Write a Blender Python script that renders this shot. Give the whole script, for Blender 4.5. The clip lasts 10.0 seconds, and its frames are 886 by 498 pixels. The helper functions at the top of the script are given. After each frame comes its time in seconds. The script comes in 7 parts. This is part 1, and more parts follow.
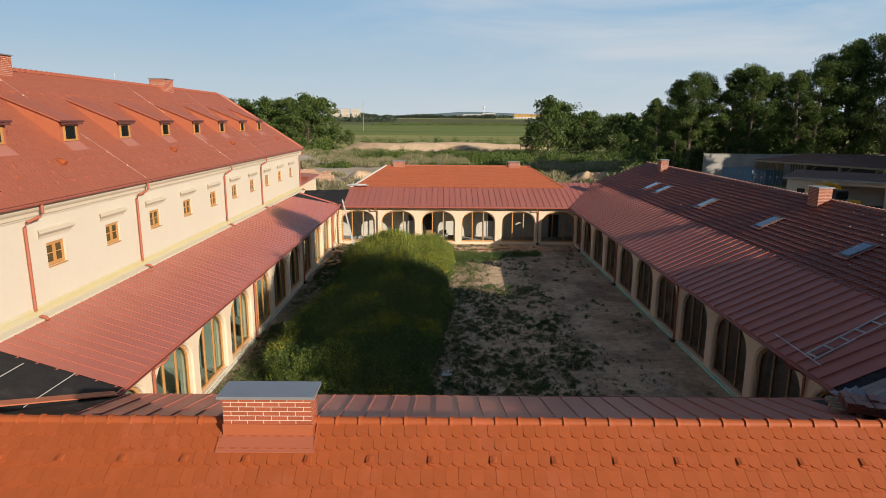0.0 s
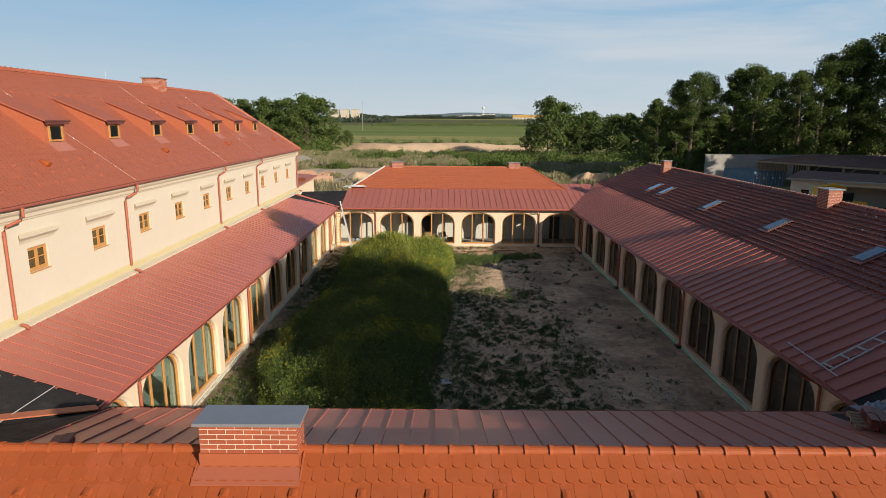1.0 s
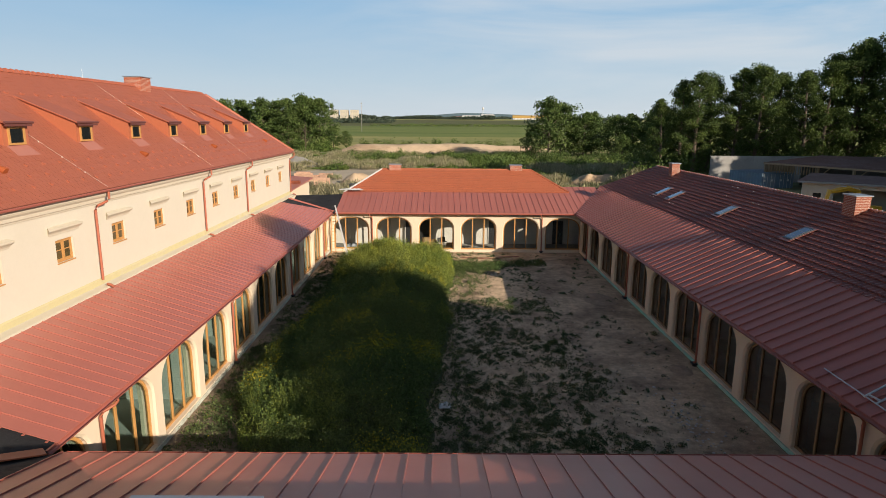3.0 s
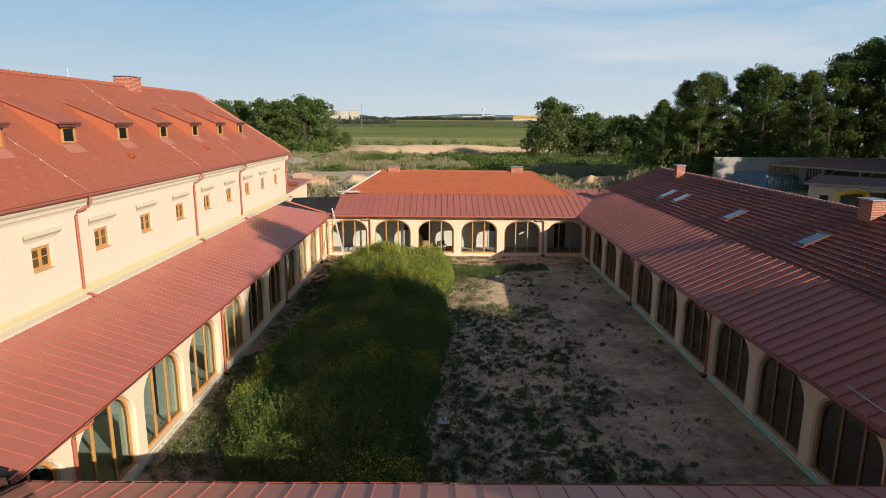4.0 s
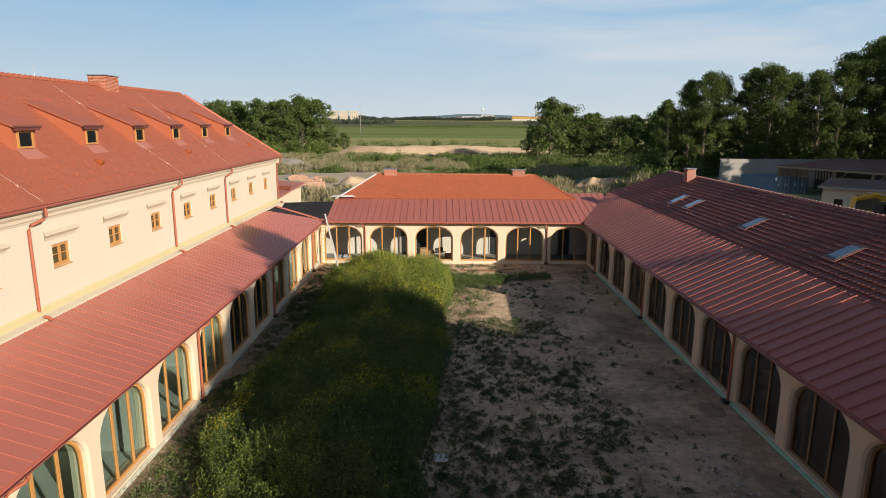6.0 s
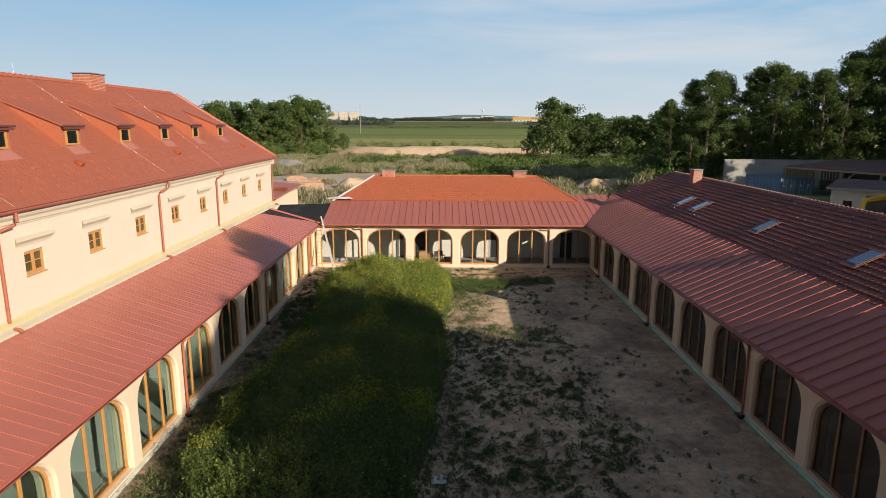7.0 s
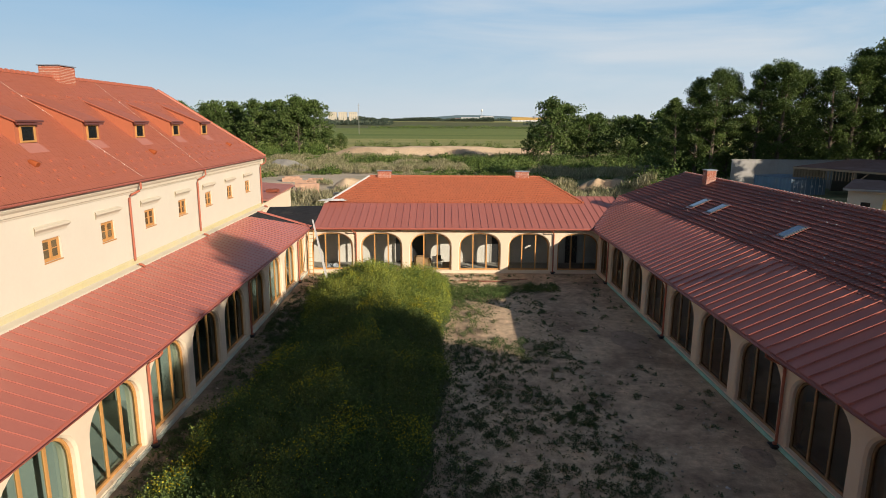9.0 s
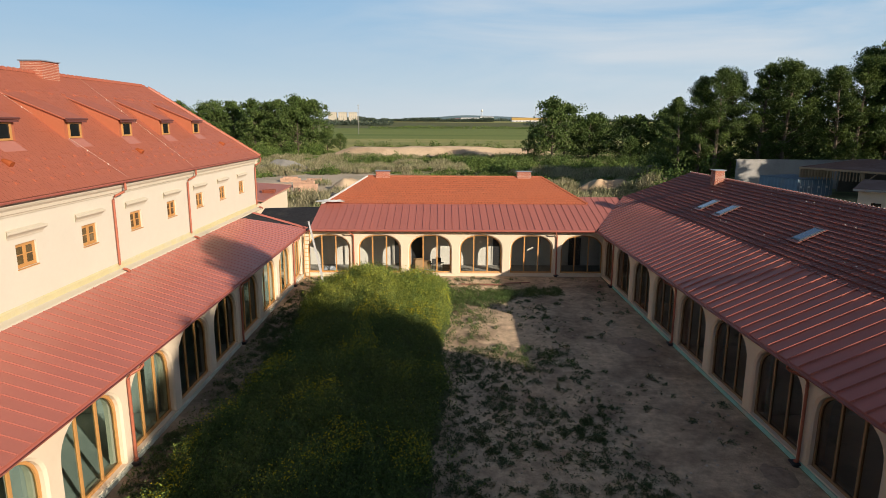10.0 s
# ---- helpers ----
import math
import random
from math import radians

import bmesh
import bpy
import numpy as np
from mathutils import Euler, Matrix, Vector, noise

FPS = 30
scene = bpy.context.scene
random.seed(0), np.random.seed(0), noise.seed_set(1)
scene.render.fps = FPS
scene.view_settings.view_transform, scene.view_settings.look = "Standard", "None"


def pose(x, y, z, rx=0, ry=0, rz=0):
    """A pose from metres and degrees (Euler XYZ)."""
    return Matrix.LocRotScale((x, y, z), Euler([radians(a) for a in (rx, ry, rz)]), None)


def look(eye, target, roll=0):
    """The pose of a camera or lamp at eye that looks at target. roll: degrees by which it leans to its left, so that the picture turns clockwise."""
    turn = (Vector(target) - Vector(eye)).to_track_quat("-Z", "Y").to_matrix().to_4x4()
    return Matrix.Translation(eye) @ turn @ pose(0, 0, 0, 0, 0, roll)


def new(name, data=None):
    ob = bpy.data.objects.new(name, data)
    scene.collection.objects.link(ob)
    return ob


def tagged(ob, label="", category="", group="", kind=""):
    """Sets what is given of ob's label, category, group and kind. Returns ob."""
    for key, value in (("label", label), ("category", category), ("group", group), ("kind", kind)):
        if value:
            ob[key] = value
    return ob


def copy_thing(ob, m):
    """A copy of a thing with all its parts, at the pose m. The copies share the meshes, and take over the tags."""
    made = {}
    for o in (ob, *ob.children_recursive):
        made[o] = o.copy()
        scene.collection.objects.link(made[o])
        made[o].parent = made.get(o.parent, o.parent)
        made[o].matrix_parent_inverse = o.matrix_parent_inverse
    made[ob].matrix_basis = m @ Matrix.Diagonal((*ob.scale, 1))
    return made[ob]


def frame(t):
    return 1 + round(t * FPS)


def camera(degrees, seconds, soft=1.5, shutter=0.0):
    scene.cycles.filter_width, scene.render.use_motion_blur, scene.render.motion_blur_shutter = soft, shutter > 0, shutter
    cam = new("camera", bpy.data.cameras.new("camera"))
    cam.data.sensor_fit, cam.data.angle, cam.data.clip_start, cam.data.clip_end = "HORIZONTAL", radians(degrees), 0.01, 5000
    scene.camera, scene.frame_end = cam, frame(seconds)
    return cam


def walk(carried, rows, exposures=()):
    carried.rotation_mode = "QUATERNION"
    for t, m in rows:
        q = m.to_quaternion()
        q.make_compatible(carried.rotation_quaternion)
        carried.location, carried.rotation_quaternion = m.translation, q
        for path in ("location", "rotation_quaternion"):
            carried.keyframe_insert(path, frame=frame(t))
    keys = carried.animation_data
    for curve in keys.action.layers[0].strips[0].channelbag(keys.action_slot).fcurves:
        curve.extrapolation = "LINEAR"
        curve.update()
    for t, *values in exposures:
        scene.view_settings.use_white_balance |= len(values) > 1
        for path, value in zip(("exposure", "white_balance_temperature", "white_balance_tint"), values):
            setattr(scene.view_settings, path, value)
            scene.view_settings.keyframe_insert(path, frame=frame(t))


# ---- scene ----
cam = camera(72.0, 10.0, soft=0.75)
PATH = [
    (0, (-0.085, 0.159, 11.184), (-0.081, 2.116, 10.771), 0.4),
    (0.5, (-0.049, 0.563, 11.179), (-0.045, 2.52, 10.766), 0.4),
    (1, (-0.081, 1.048, 11.152), (-0.075, 3.005, 10.741), 0.4),
    (1.5, (-0.06, 1.528, 11.161), (-0.054, 3.485, 10.75), 0.4),
    (2, (-0.081, 2.055, 11.132), (-0.074, 4.013, 10.723), 0.4),
    (2.5, (-0.072, 2.625, 11.174), (-0.064, 4.582, 10.764), 0.4),
    (4, (0.044, 4.375, 11.202), (0.05, 6.333, 10.795), 0.4),
    (4.5, (0.07, 4.988, 11.236), (0.077, 6.947, 10.829), 0.4),
    (5, (0.098, 5.601, 11.295), (0.104, 7.559, 10.888), 0.4),
    (5.5, (0.089, 6.213, 11.31), (0.097, 8.171, 10.903), 0.4),
    (7, (0.196, 8.17, 11.229), (0.203, 10.129, 10.825), 0.3),
    (7.5, (0.205, 8.833, 11.205), (0.213, 10.791, 10.8), 0.3),
    (8, (0.193, 9.445, 11.152), (0.203, 11.404, 10.749), 0.3),
    (8.5, (0.222, 10.123, 11.124), (0.232, 12.081, 10.719), 0.3),
    (9, (0.247, 10.758, 11.043), (0.257, 12.717, 10.64), 0.3),
    (9.5, (0.236, 11.408, 11.014), (0.247, 13.367, 10.609), 0.4),
    (10, (0.257, 12.062, 10.931), (0.267, 14.021, 10.529), 0.3),
]
walk(cam, [(t, look(eye, target, roll)) for t, eye, target, roll in PATH], [(0, 0.38), (2, 0.44), (4, 0.5), (10, 0.5)])

# ---- light ----
SUN_TO = Vector((1.0, -1.02, 0.495)).normalized()      # towards the sun
world = bpy.data.worlds.new("sky")
scene.world = world
world.use_nodes = True
wn, wl = world.node_tree.nodes, world.node_tree.links
sky = wn.new("ShaderNodeTexSky")
sky.sky_type = 'NISHITA'
sky.sun_disc = False
sky.sun_elevation = math.asin(SUN_TO.z)
sky.sun_rotation = math.atan2(SUN_TO.x, SUN_TO.y)
sky.air_density, sky.dust_density, sky.ozone_density = 1.0, 1.2, 1.0
# thin cirrus streaks high in the sky
w_co = wn.new("ShaderNodeTexCoord")
w_map = wn.new("ShaderNodeMapping")
w_map.inputs["Scale"].default_value = (1.6, 2.0, 9.0)
w_map.inputs["Rotation"].default_value = (0.0, 0.12, 0.3)
w_noise = wn.new("ShaderNodeTexNoise")
w_noise.inputs["Scale"].default_value = 1.7
w_noise.inputs["Detail"].default_value = 7.0
w_noise.inputs["Roughness"].default_value = 0.56
w_noise.inputs["Distortion"].default_value = 0.5
w_ramp = wn.new("ShaderNodeValToRGB")
w_ramp.color_ramp.elements[0].position = 0.36
w_ramp.color_ramp.elements[1].position = 0.70
w_ramp.color_ramp.elements[1].color = (0.75, 0.75, 0.75, 1)
w_mix = wn.new("ShaderNodeMix")
w_mix.data_type = 'RGBA'
w_mix.inputs["B"].default_value = (7.0, 7.1, 7.4, 1)
wl.new(w_co.outputs["Generated"], w_map.inputs["Vector"])
wl.new(w_map.outputs["Vector"], w_noise.inputs["Vector"])
wl.new(w_noise.outputs["Fac"], w_ramp.inputs["Fac"])
w_side = wn.new("ShaderNodeMapRange")
w_side.interpolation_type = 'SMOOTHSTEP'
for k_, v_ in enumerate((-0.35, 0.25, 0.15, 1.0)):
    w_side.inputs[k_ + 1].default_value = v_
w_xyz = wn.new("ShaderNodeSeparateXYZ")
wl.new(w_co.outputs["Generated"], w_xyz.inputs[0])
wl.new(w_xyz.outputs["X"], w_side.inputs[0])
w_fac = wn.new("ShaderNodeMath")
w_fac.operation = 'MULTIPLY'
wl.new(w_ramp.outputs["Color"], w_fac.inputs[0])
wl.new(w_side.outputs[0], w_fac.inputs[1])
wl.new(w_fac.outputs[0], w_mix.inputs["Factor"])
wl.new(sky.outputs["Color"], wn["Background"].inputs["Color"])
# pale haze over the horizon, clear blue above, thin cloud in it
w_sep = wn.new("ShaderNodeSeparateXYZ")
w_tone = wn.new("ShaderNodeValToRGB")
tone = w_tone.color_ramp
tone.elements[0].position, tone.elements[0].color = 0.0, (0.60, 0.67, 0.72, 1)
tone.elements[1].position, tone.elements[1].color = 0.34, (0.20, 0.40, 0.68, 1)
for at_, col_ in ((0.06, (0.50, 0.63, 0.73, 1)), (0.17, (0.29, 0.50, 0.72, 1))):
    e_ = tone.elements.new(at_)
    e_.color = col_
w_low = wn.new("ShaderNodeMapRange")
w_low.interpolation_type = 'SMOOTHERSTEP'
for k_, v_ in enumerate((0.20, 0.50, 1.0, 0.0)):
    w_low.inputs[k_ + 1].default_value = v_
w_haze = wn.new("ShaderNodeBackground")
w_sum = wn.new("ShaderNodeMixShader")
w_mix.inputs["B"].default_value = (0.66, 0.71, 0.76, 1)
wl.new(w_co.outputs["Generated"], w_sep.inputs[0])
wl.new(w_sep.outputs["Z"], w_low.inputs[0])
wl.new(w_sep.outputs["Z"], w_tone.inputs[0])
wl.new(w_tone.outputs["Color"], w_mix.inputs["A"])
wl.new(w_mix.outputs["Result"], w_haze.inputs["Color"])
wl.new(w_low.outputs[0], w_sum.inputs[0])
wl.new(wn["Background"].outputs[0], w_sum.inputs[1])
wl.new(w_haze.outputs[0], w_sum.inputs[2])
wl.new(w_sum.outputs[0], wn["World Output"].inputs["Surface"])
wn["Background"].inputs["Strength"].default_value = 0.06
w_haze.inputs["Strength"].default_value = 0.71
sun_data = bpy.data.lights.new("sun", 'SUN')
sun_data.energy, sun_data.angle, sun_data.color = 4.95, radians(0.55), (1.0, 0.86, 0.70)
sun = new("sun", sun_data)
sun.matrix_world = look(SUN_TO * 200, (0, 0, 0))
scene.view_settings.exposure = 0.5


# ---- materials ----
def material(name, base, rough=0.8, metal=0.0, vary=0.0, scale=3.0, second=None, amount=0.0, stain=0.4,
             bump=0.0, bump_scale=40.0, rand=0.0, island=0.0, coords="Object", spec=0.5):
    """A surface with a base colour, large stains of a second colour, fine grain and relief, and piece-to-piece change."""
    m = bpy.data.materials.new(name)
    m.use_nodes = True
    n, l = m.node_tree.nodes, m.node_tree.links
    b = n["Principled BSDF"]
    b.inputs["Roughness"].default_value, b.inputs["Metallic"].default_value = rough, metal
    b.inputs["Specular IOR Level"].default_value = spec
    co = n.new("ShaderNodeTexCoord")
    geo = n.new("ShaderNodeNewGeometry")
    where = geo.outputs["Position"] if coords == "World" else co.outputs["Object"]

    def noise_at(sc, detail=4.0, rough_=0.6):
        t = n.new("ShaderNodeTexNoise")
        t.inputs["Scale"].default_value, t.inputs["Detail"].default_value, t.inputs["Roughness"].default_value = sc, detail, rough_
        l.new(where, t.inputs["Vector"])
        return t.outputs["Fac"]

    def mixed(kind, fac, a, bb):
        x = n.new("ShaderNodeMix")
        x.data_type, x.blend_type = 'RGBA', kind
        for sock, v in (("Factor", fac), ("A", a), ("B", bb)):
            if isinstance(v, (tuple, list)):
                x.inputs[sock].default_value = (*v, 1) if len(v) == 3 else v
            elif isinstance(v, (int, float)):
                x.inputs[sock].default_value = v
            else:
                l.new(v, x.inputs[sock])
        return x.outputs["Result"]

    def ranged(v, lo, hi, a=0.0, c=1.0):
        x = n.new("ShaderNodeMapRange")
        for k, q in enumerate((lo, hi, a, c)):
            x.inputs[k + 1].default_value = q
        l.new(v, x.inputs[0])
        return x.outputs[0]

    colour = n.new("ShaderNodeRGB").outputs[0]
    colour.default_value = (*base, 1)
    if second:
        colour = mixed('MIX', ranged(noise_at(stain, 6.0, 0.65), 0.62 - 0.3 * amount, 0.8 - 0.25 * amount), colour, second)
    if vary:
        grey = ranged(noise_at(scale, 6.0, 0.7), 0.25, 0.75, 1 - vary, 1 + vary)
        colour = mixed('MULTIPLY', 1.0, colour, grey)
        fine = ranged(noise_at(scale * 14, 3.0, 0.6), 0.25, 0.75, 1 - 0.5 * vary, 1 + 0.5 * vary)
        colour = mixed('MULTIPLY', 1.0, colour, fine)
    if rand:
        info = n.new("ShaderNodeObjectInfo")
        colour = mixed('MULTIPLY', 1.0, colour, ranged(info.outputs["Random"], 0, 1, 1 - rand, 1 + rand))
    if island:
        colour = mixed('MULTIPLY', 1.0, colour, ranged(geo.outputs["Random Per Island"], 0, 1, 1 - island, 1 + island))
    l.new(colour, b.inputs["Base Color"])
    if bump:
        bp = n.new("ShaderNodeBump")
        bp.inputs["Strength"].default_value, bp.inputs["Distance"].default_value = 1.0, bump
        l.new(noise_at(bump_scale, 5.0), bp.inputs["Height"])
        l.new(bp.outputs["Normal"], b.inputs["Normal"])
    rr = ranged(noise_at(scale * 3, 4.0), 0.3, 0.7, max(rough - 0.13 * rough ** 1.5, 0.02), min(rough + 0.13 * rough ** 1.5, 1.0))
    l.new(rr, b.inputs["Roughness"])
    return m


def glass(name, tint=(0.75, 0.86, 0.82), shine=0.03, ior=1.55):
    m = bpy.data.materials.new(name)
    m.use_nodes = True
    n, l = m.node_tree.nodes, m.node_tree.links
    n.remove(n["Principled BSDF"])
    clear = n.new("ShaderNodeBsdfTransparent")
    clear.inputs["Color"].default_value = (*tint, 1)
    gloss = n.new("ShaderNodeBsdfGlossy")
    gloss.inputs["Roughness"].default_value = shine
    fres = n.new("ShaderNodeFresnel")
    fres.inputs["IOR"].default_value = ior
    mix = n.new("ShaderNodeMixShader")
    l.new(fres.outputs[0], mix.inputs[0])
    l.new(clear.outputs[0], mix.inputs[1])
    l.new(gloss.outputs[0], mix.inputs[2])
    l.new(mix.outputs[0], n["Material Output"].inputs["Surface"])
    return m


M_PLASTER = material("cream_plaster", (0.656, 0.541, 0.402), 0.9, vary=0.035, scale=0.8, second=(0.615, 0.500, 0.369), amount=0.3, stain=0.35, bump=0.004, bump_scale=60, coords="World")
M_PLASTER_MAIN = material("pale_cream_plaster", (0.578, 0.528, 0.432), 0.9, vary=0.03, scale=0.6, second=(0.548, 0.497, 0.402), amount=0.3, stain=0.3, bump=0.004, bump_scale=60, coords="World")
M_STUCCO = material("cream_stucco_moulding", (0.541, 0.484, 0.377), 0.85, vary=0.04, scale=2.0, coords="World")
M_YELLOW = material("yellow_insulation_band", (0.508, 0.443, 0.246), 0.9, vary=0.05, scale=1.2, second=(0.508, 0.459, 0.328), amount=0.4, stain=0.5, coords="World")
M_METAL = material("red_coated_sheet_metal", (0.388, 0.130, 0.097), 0.33, vary=0.04, scale=0.35, rand=0.035, coords="World", spec=0.45)
M_METAL.node_tree.nodes["Principled BSDF"].inputs["Coat Weight"].default_value = 0.13
M_METAL.node_tree.nodes["Principled BSDF"].inputs["Coat Roughness"].default_value = 0.22
M_PINK = material("pink_coated_sheet", (0.385, 0.156, 0.119), 0.6, vary=0.05, scale=0.8, coords="World", spec=0.3)
M_TRIM = material("red_coated_trim_metal", (0.328, 0.098, 0.070), 0.4, vary=0.04, scale=2.0, coords="World")
M_PIPE = material("copper_red_pipe_metal", (0.344, 0.107, 0.061), 0.4, vary=0.05, scale=3.0, coords="World")
M_TILE_FAR = material("bright_orange_clay_tile", (0.410, 0.121, 0.057), 0.55, vary=0.06, scale=3.0, second=(0.369, 0.115, 0.057), amount=0.3, stain=0.6, bump=0.002, bump_scale=60, island=0.05, coords="World")
M_TILE = material("orange_clay_tile", (0.310, 0.076, 0.0235), 0.62, vary=0.05, scale=6.0, second=(0.328, 0.086, 0.037), amount=0.3, stain=1.5, bump=0.0015, bump_scale=90, rand=0.06, island=0.06, coords="World", spec=0.25)
M_TILE_MAIN = material("red_clay_tile", (0.350, 0.106, 0.060), 0.55, vary=0.05, scale=0.7, bump=0.002, bump_scale=60, island=0.02, coords="World")
M_TILE_WEST = material("brown_red_clay_tile", (0.246, 0.078, 0.056), 0.42, vary=0.06, scale=3.0, second=(0.213, 0.074, 0.056), amount=0.5, stain=0.4, bump=0.002, bump_scale=60, island=0.09, coords="World")
M_SLAB = material("roof_underlay_board", (0.20, 0.07, 0.045), 0.9, vary=0.1, coords="World")
M_BLACK = material("black_roof_membrane", (0.022, 0.022, 0.024), 0.7, vary=0.25, scale=1.5, second=(0.05, 0.048, 0.045), amount=0.3, stain=0.8, bump=0.03, bump_scale=2.5, coords="World", spec=0.2)
M_BRICK = material("red_clinker_brick", (0.295, 0.075, 0.034), 0.7, vary=0.10, scale=9.0, bump=0.002, bump_scale=80, rand=0.12, island=0.12, coords="World")
M_MORTAR = material("pale_mortar", (0.590, 0.508, 0.426), 0.9, vary=0.08, scale=6.0, coords="World")
M_CAP = material("grey_zinc_cap", (0.30, 0.33, 0.37), 0.38, metal=0.5, vary=0.06, scale=2.0, coords="World")
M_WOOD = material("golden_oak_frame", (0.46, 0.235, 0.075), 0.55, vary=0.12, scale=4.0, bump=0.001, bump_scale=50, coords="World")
# Browner copy of the oak: the right wing's shade is in its colour.
M_WOOD_SHADE = material("shaded_oak_frame", (0.23, 0.135, 0.062), 0.55, vary=0.12, scale=4.0, coords="World")
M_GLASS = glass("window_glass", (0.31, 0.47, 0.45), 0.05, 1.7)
# Right wing's copy of the window glass, toned for its shaded side.
M_GLASS_SHADE = glass("shaded_window_glass", (0.80, 0.84, 0.82), 0.05, 2.6)
M_GLASS_SKY = material("skylight_glass", (0.40, 0.47, 0.55), 0.06, metal=0.75)
M_GLASS_FAR = glass("clear_window_glass", (0.86, 0.90, 0.88))
M_ROOM = material("bare_room_plaster", (0.50, 0.47, 0.43), 0.9, vary=0.08, scale=1.0, second=(0.40, 0.38, 0.35), amount=0.4, stain=0.5, coords="World")
M_WHITE_ROOM = material("pale_room_plaster", (0.60, 0.57, 0.52), 0.9, vary=0.07, scale=0.8, second=(0.50, 0.47, 0.43), amount=0.4, stain=0.5, coords="World")
M_CONCRETE = material("grey_concrete", (0.33, 0.32, 0.30), 0.9, vary=0.10, scale=0.8, second=(0.24, 0.23, 0.21), amount=0.5, stain=0.4, bump=0.006, bump_scale=20, coords="World")
M_TEAL = material("pale_green_plinth_board", (0.28, 0.55, 0.46), 0.85, vary=0.2, scale=2.0, second=(0.42, 0.42, 0.35), amount=0.5, stain=0.9, coords="World")
M_TEAL_PALE = material("pale_grey_green_plinth_board", (0.52, 0.55, 0.47), 0.85, vary=0.15, scale=2.0, second=(0.45, 0.40, 0.32), amount=0.5, stain=0.9, coords="World")
M_DARK = material("dark_plastic", (0.02, 0.02, 0.022), 0.5, vary=0.1, coords="World")
M_ALU = material("bare_aluminium", (0.50, 0.50, 0.49), 0.45, metal=0.3, vary=0.06, scale=3.0, coords="World")
M_BOARD = material("grey_timber_boards", (0.30, 0.27, 0.25), 0.85, vary=0.15, scale=2.0, rand=0.15, coords="World")
M_RAWWOOD = material("raw_pallet_wood", (0.36, 0.25, 0.15), 0.85, vary=0.2, scale=3.0, island=0.2, coords="World")
M_WHITE = material("white_paint", (0.590, 0.582, 0.558), 0.8, vary=0.06, scale=0.6, coords="World")
M_SOIL = material("sandy_courtyard_soil", (0.57, 0.415, 0.27), 0.95, vary=0.42, scale=2.4, second=(0.265, 0.182, 0.118), amount=0.62, stain=0.33, bump=0.06, bump_scale=9, coords="World")
# Weedy strip by the left wall; its shade is partly in the colour.
M_SOIL_DARK = material("shaded_weedy_soil", (0.34, 0.25, 0.17), 0.95, vary=0.4, scale=1.3, second=(0.16, 0.125, 0.085), amount=0.8, stain=0.5, bump=0.06, bump_scale=6, coords="World")
M_WASTE = material("dry_grass_ground", (0.155, 0.165, 0.062), 0.95, vary=0.4, scale=0.15, second=(0.40, 0.33, 0.17), amount=0.6, stain=0.06, bump=0.1, bump_scale=1.0, coords="World")
M_EARTH = material("bare_earth_bank", (0.56, 0.415, 0.27), 0.95, vary=0.2, scale=0.12, second=(0.361, 0.246, 0.148), amount=0.6, stain=0.08, bump=0.2, bump_scale=0.6, coords="World")


def field_material(name, base, second, third):
    """Crops in long bands that run along the horizon, with fine tufts."""
    m = bpy.data.materials.new(name)
    m.use_nodes = True
    n, l = m.node_tree.nodes, m.node_tree.links
    geo = n.new("ShaderNodeNewGeometry")
    colour = None
    for sc, lo, hi, col in (((0.004, 0.022, 0.0), 0.42, 0.60, second), ((0.012, 0.11, 0.0), 0.50, 0.66, third), ((0.25, 0.5, 0.0), 0.52, 0.62, second)):
        mp = n.new("ShaderNodeMapping")
        mp.inputs["Scale"].default_value = sc
        mp.inputs["Rotation"].default_value = (0, 0, 0.06)
        t = n.new("ShaderNodeTexNoise")
        t.inputs["Scale"].default_value, t.inputs["Detail"].default_value, t.inputs["Roughness"].default_value = 1.0, 7.0, 0.62
        r = n.new("ShaderNodeMapRange")
        r.inputs[1].default_value, r.inputs[2].default_value = lo, hi
        x = n.new("ShaderNodeMix")
        x.data_type = 'RGBA'
        l.new(geo.outputs["Position"], mp.inputs["Vector"])
        l.new(mp.outputs[0], t.inputs["Vector"])
        l.new(t.outputs["Fac"], r.inputs[0])
        l.new(r.outputs[0], x.inputs["Factor"])
        if colour is None:
            x.inputs["A"].default_value = (*base, 1)
        else:
            l.new(colour, x.inputs["A"])
        x.inputs["B"].default_value = (*col, 1)
        colour = x.outputs["Result"]
    l.new(colour, n["Principled BSDF"].inputs["Base Color"])
    n["Principled BSDF"].inputs["Roughness"].default_value = 0.95
    n["Principled BSDF"].inputs["Specular IOR Level"].default_value = 0.1
    return m


M_FIELD = field_material("green_crop_field", (0.165, 0.205, 0.060), (0.125, 0.170, 0.048), (0.225, 0.235, 0.080))
M_FIELD_DARK = field_material("dark_crop_field", (0.120, 0.125, 0.055), (0.095, 0.110, 0.048), (0.165, 0.155, 0.078))
M_FIELD_PALE = field_material("pale_crop_field", (0.300, 0.290, 0.105), (0.215, 0.225, 0.080), (0.370, 0.335, 0.145))
M_BARE = material("bare_sandy_ground", (0.47, 0.385, 0.285), 0.95, vary=0.25, scale=0.2, second=(0.30, 0.26, 0.17), amount=0.6, stain=0.1, bump=0.08, bump_scale=1.2, coords="World")



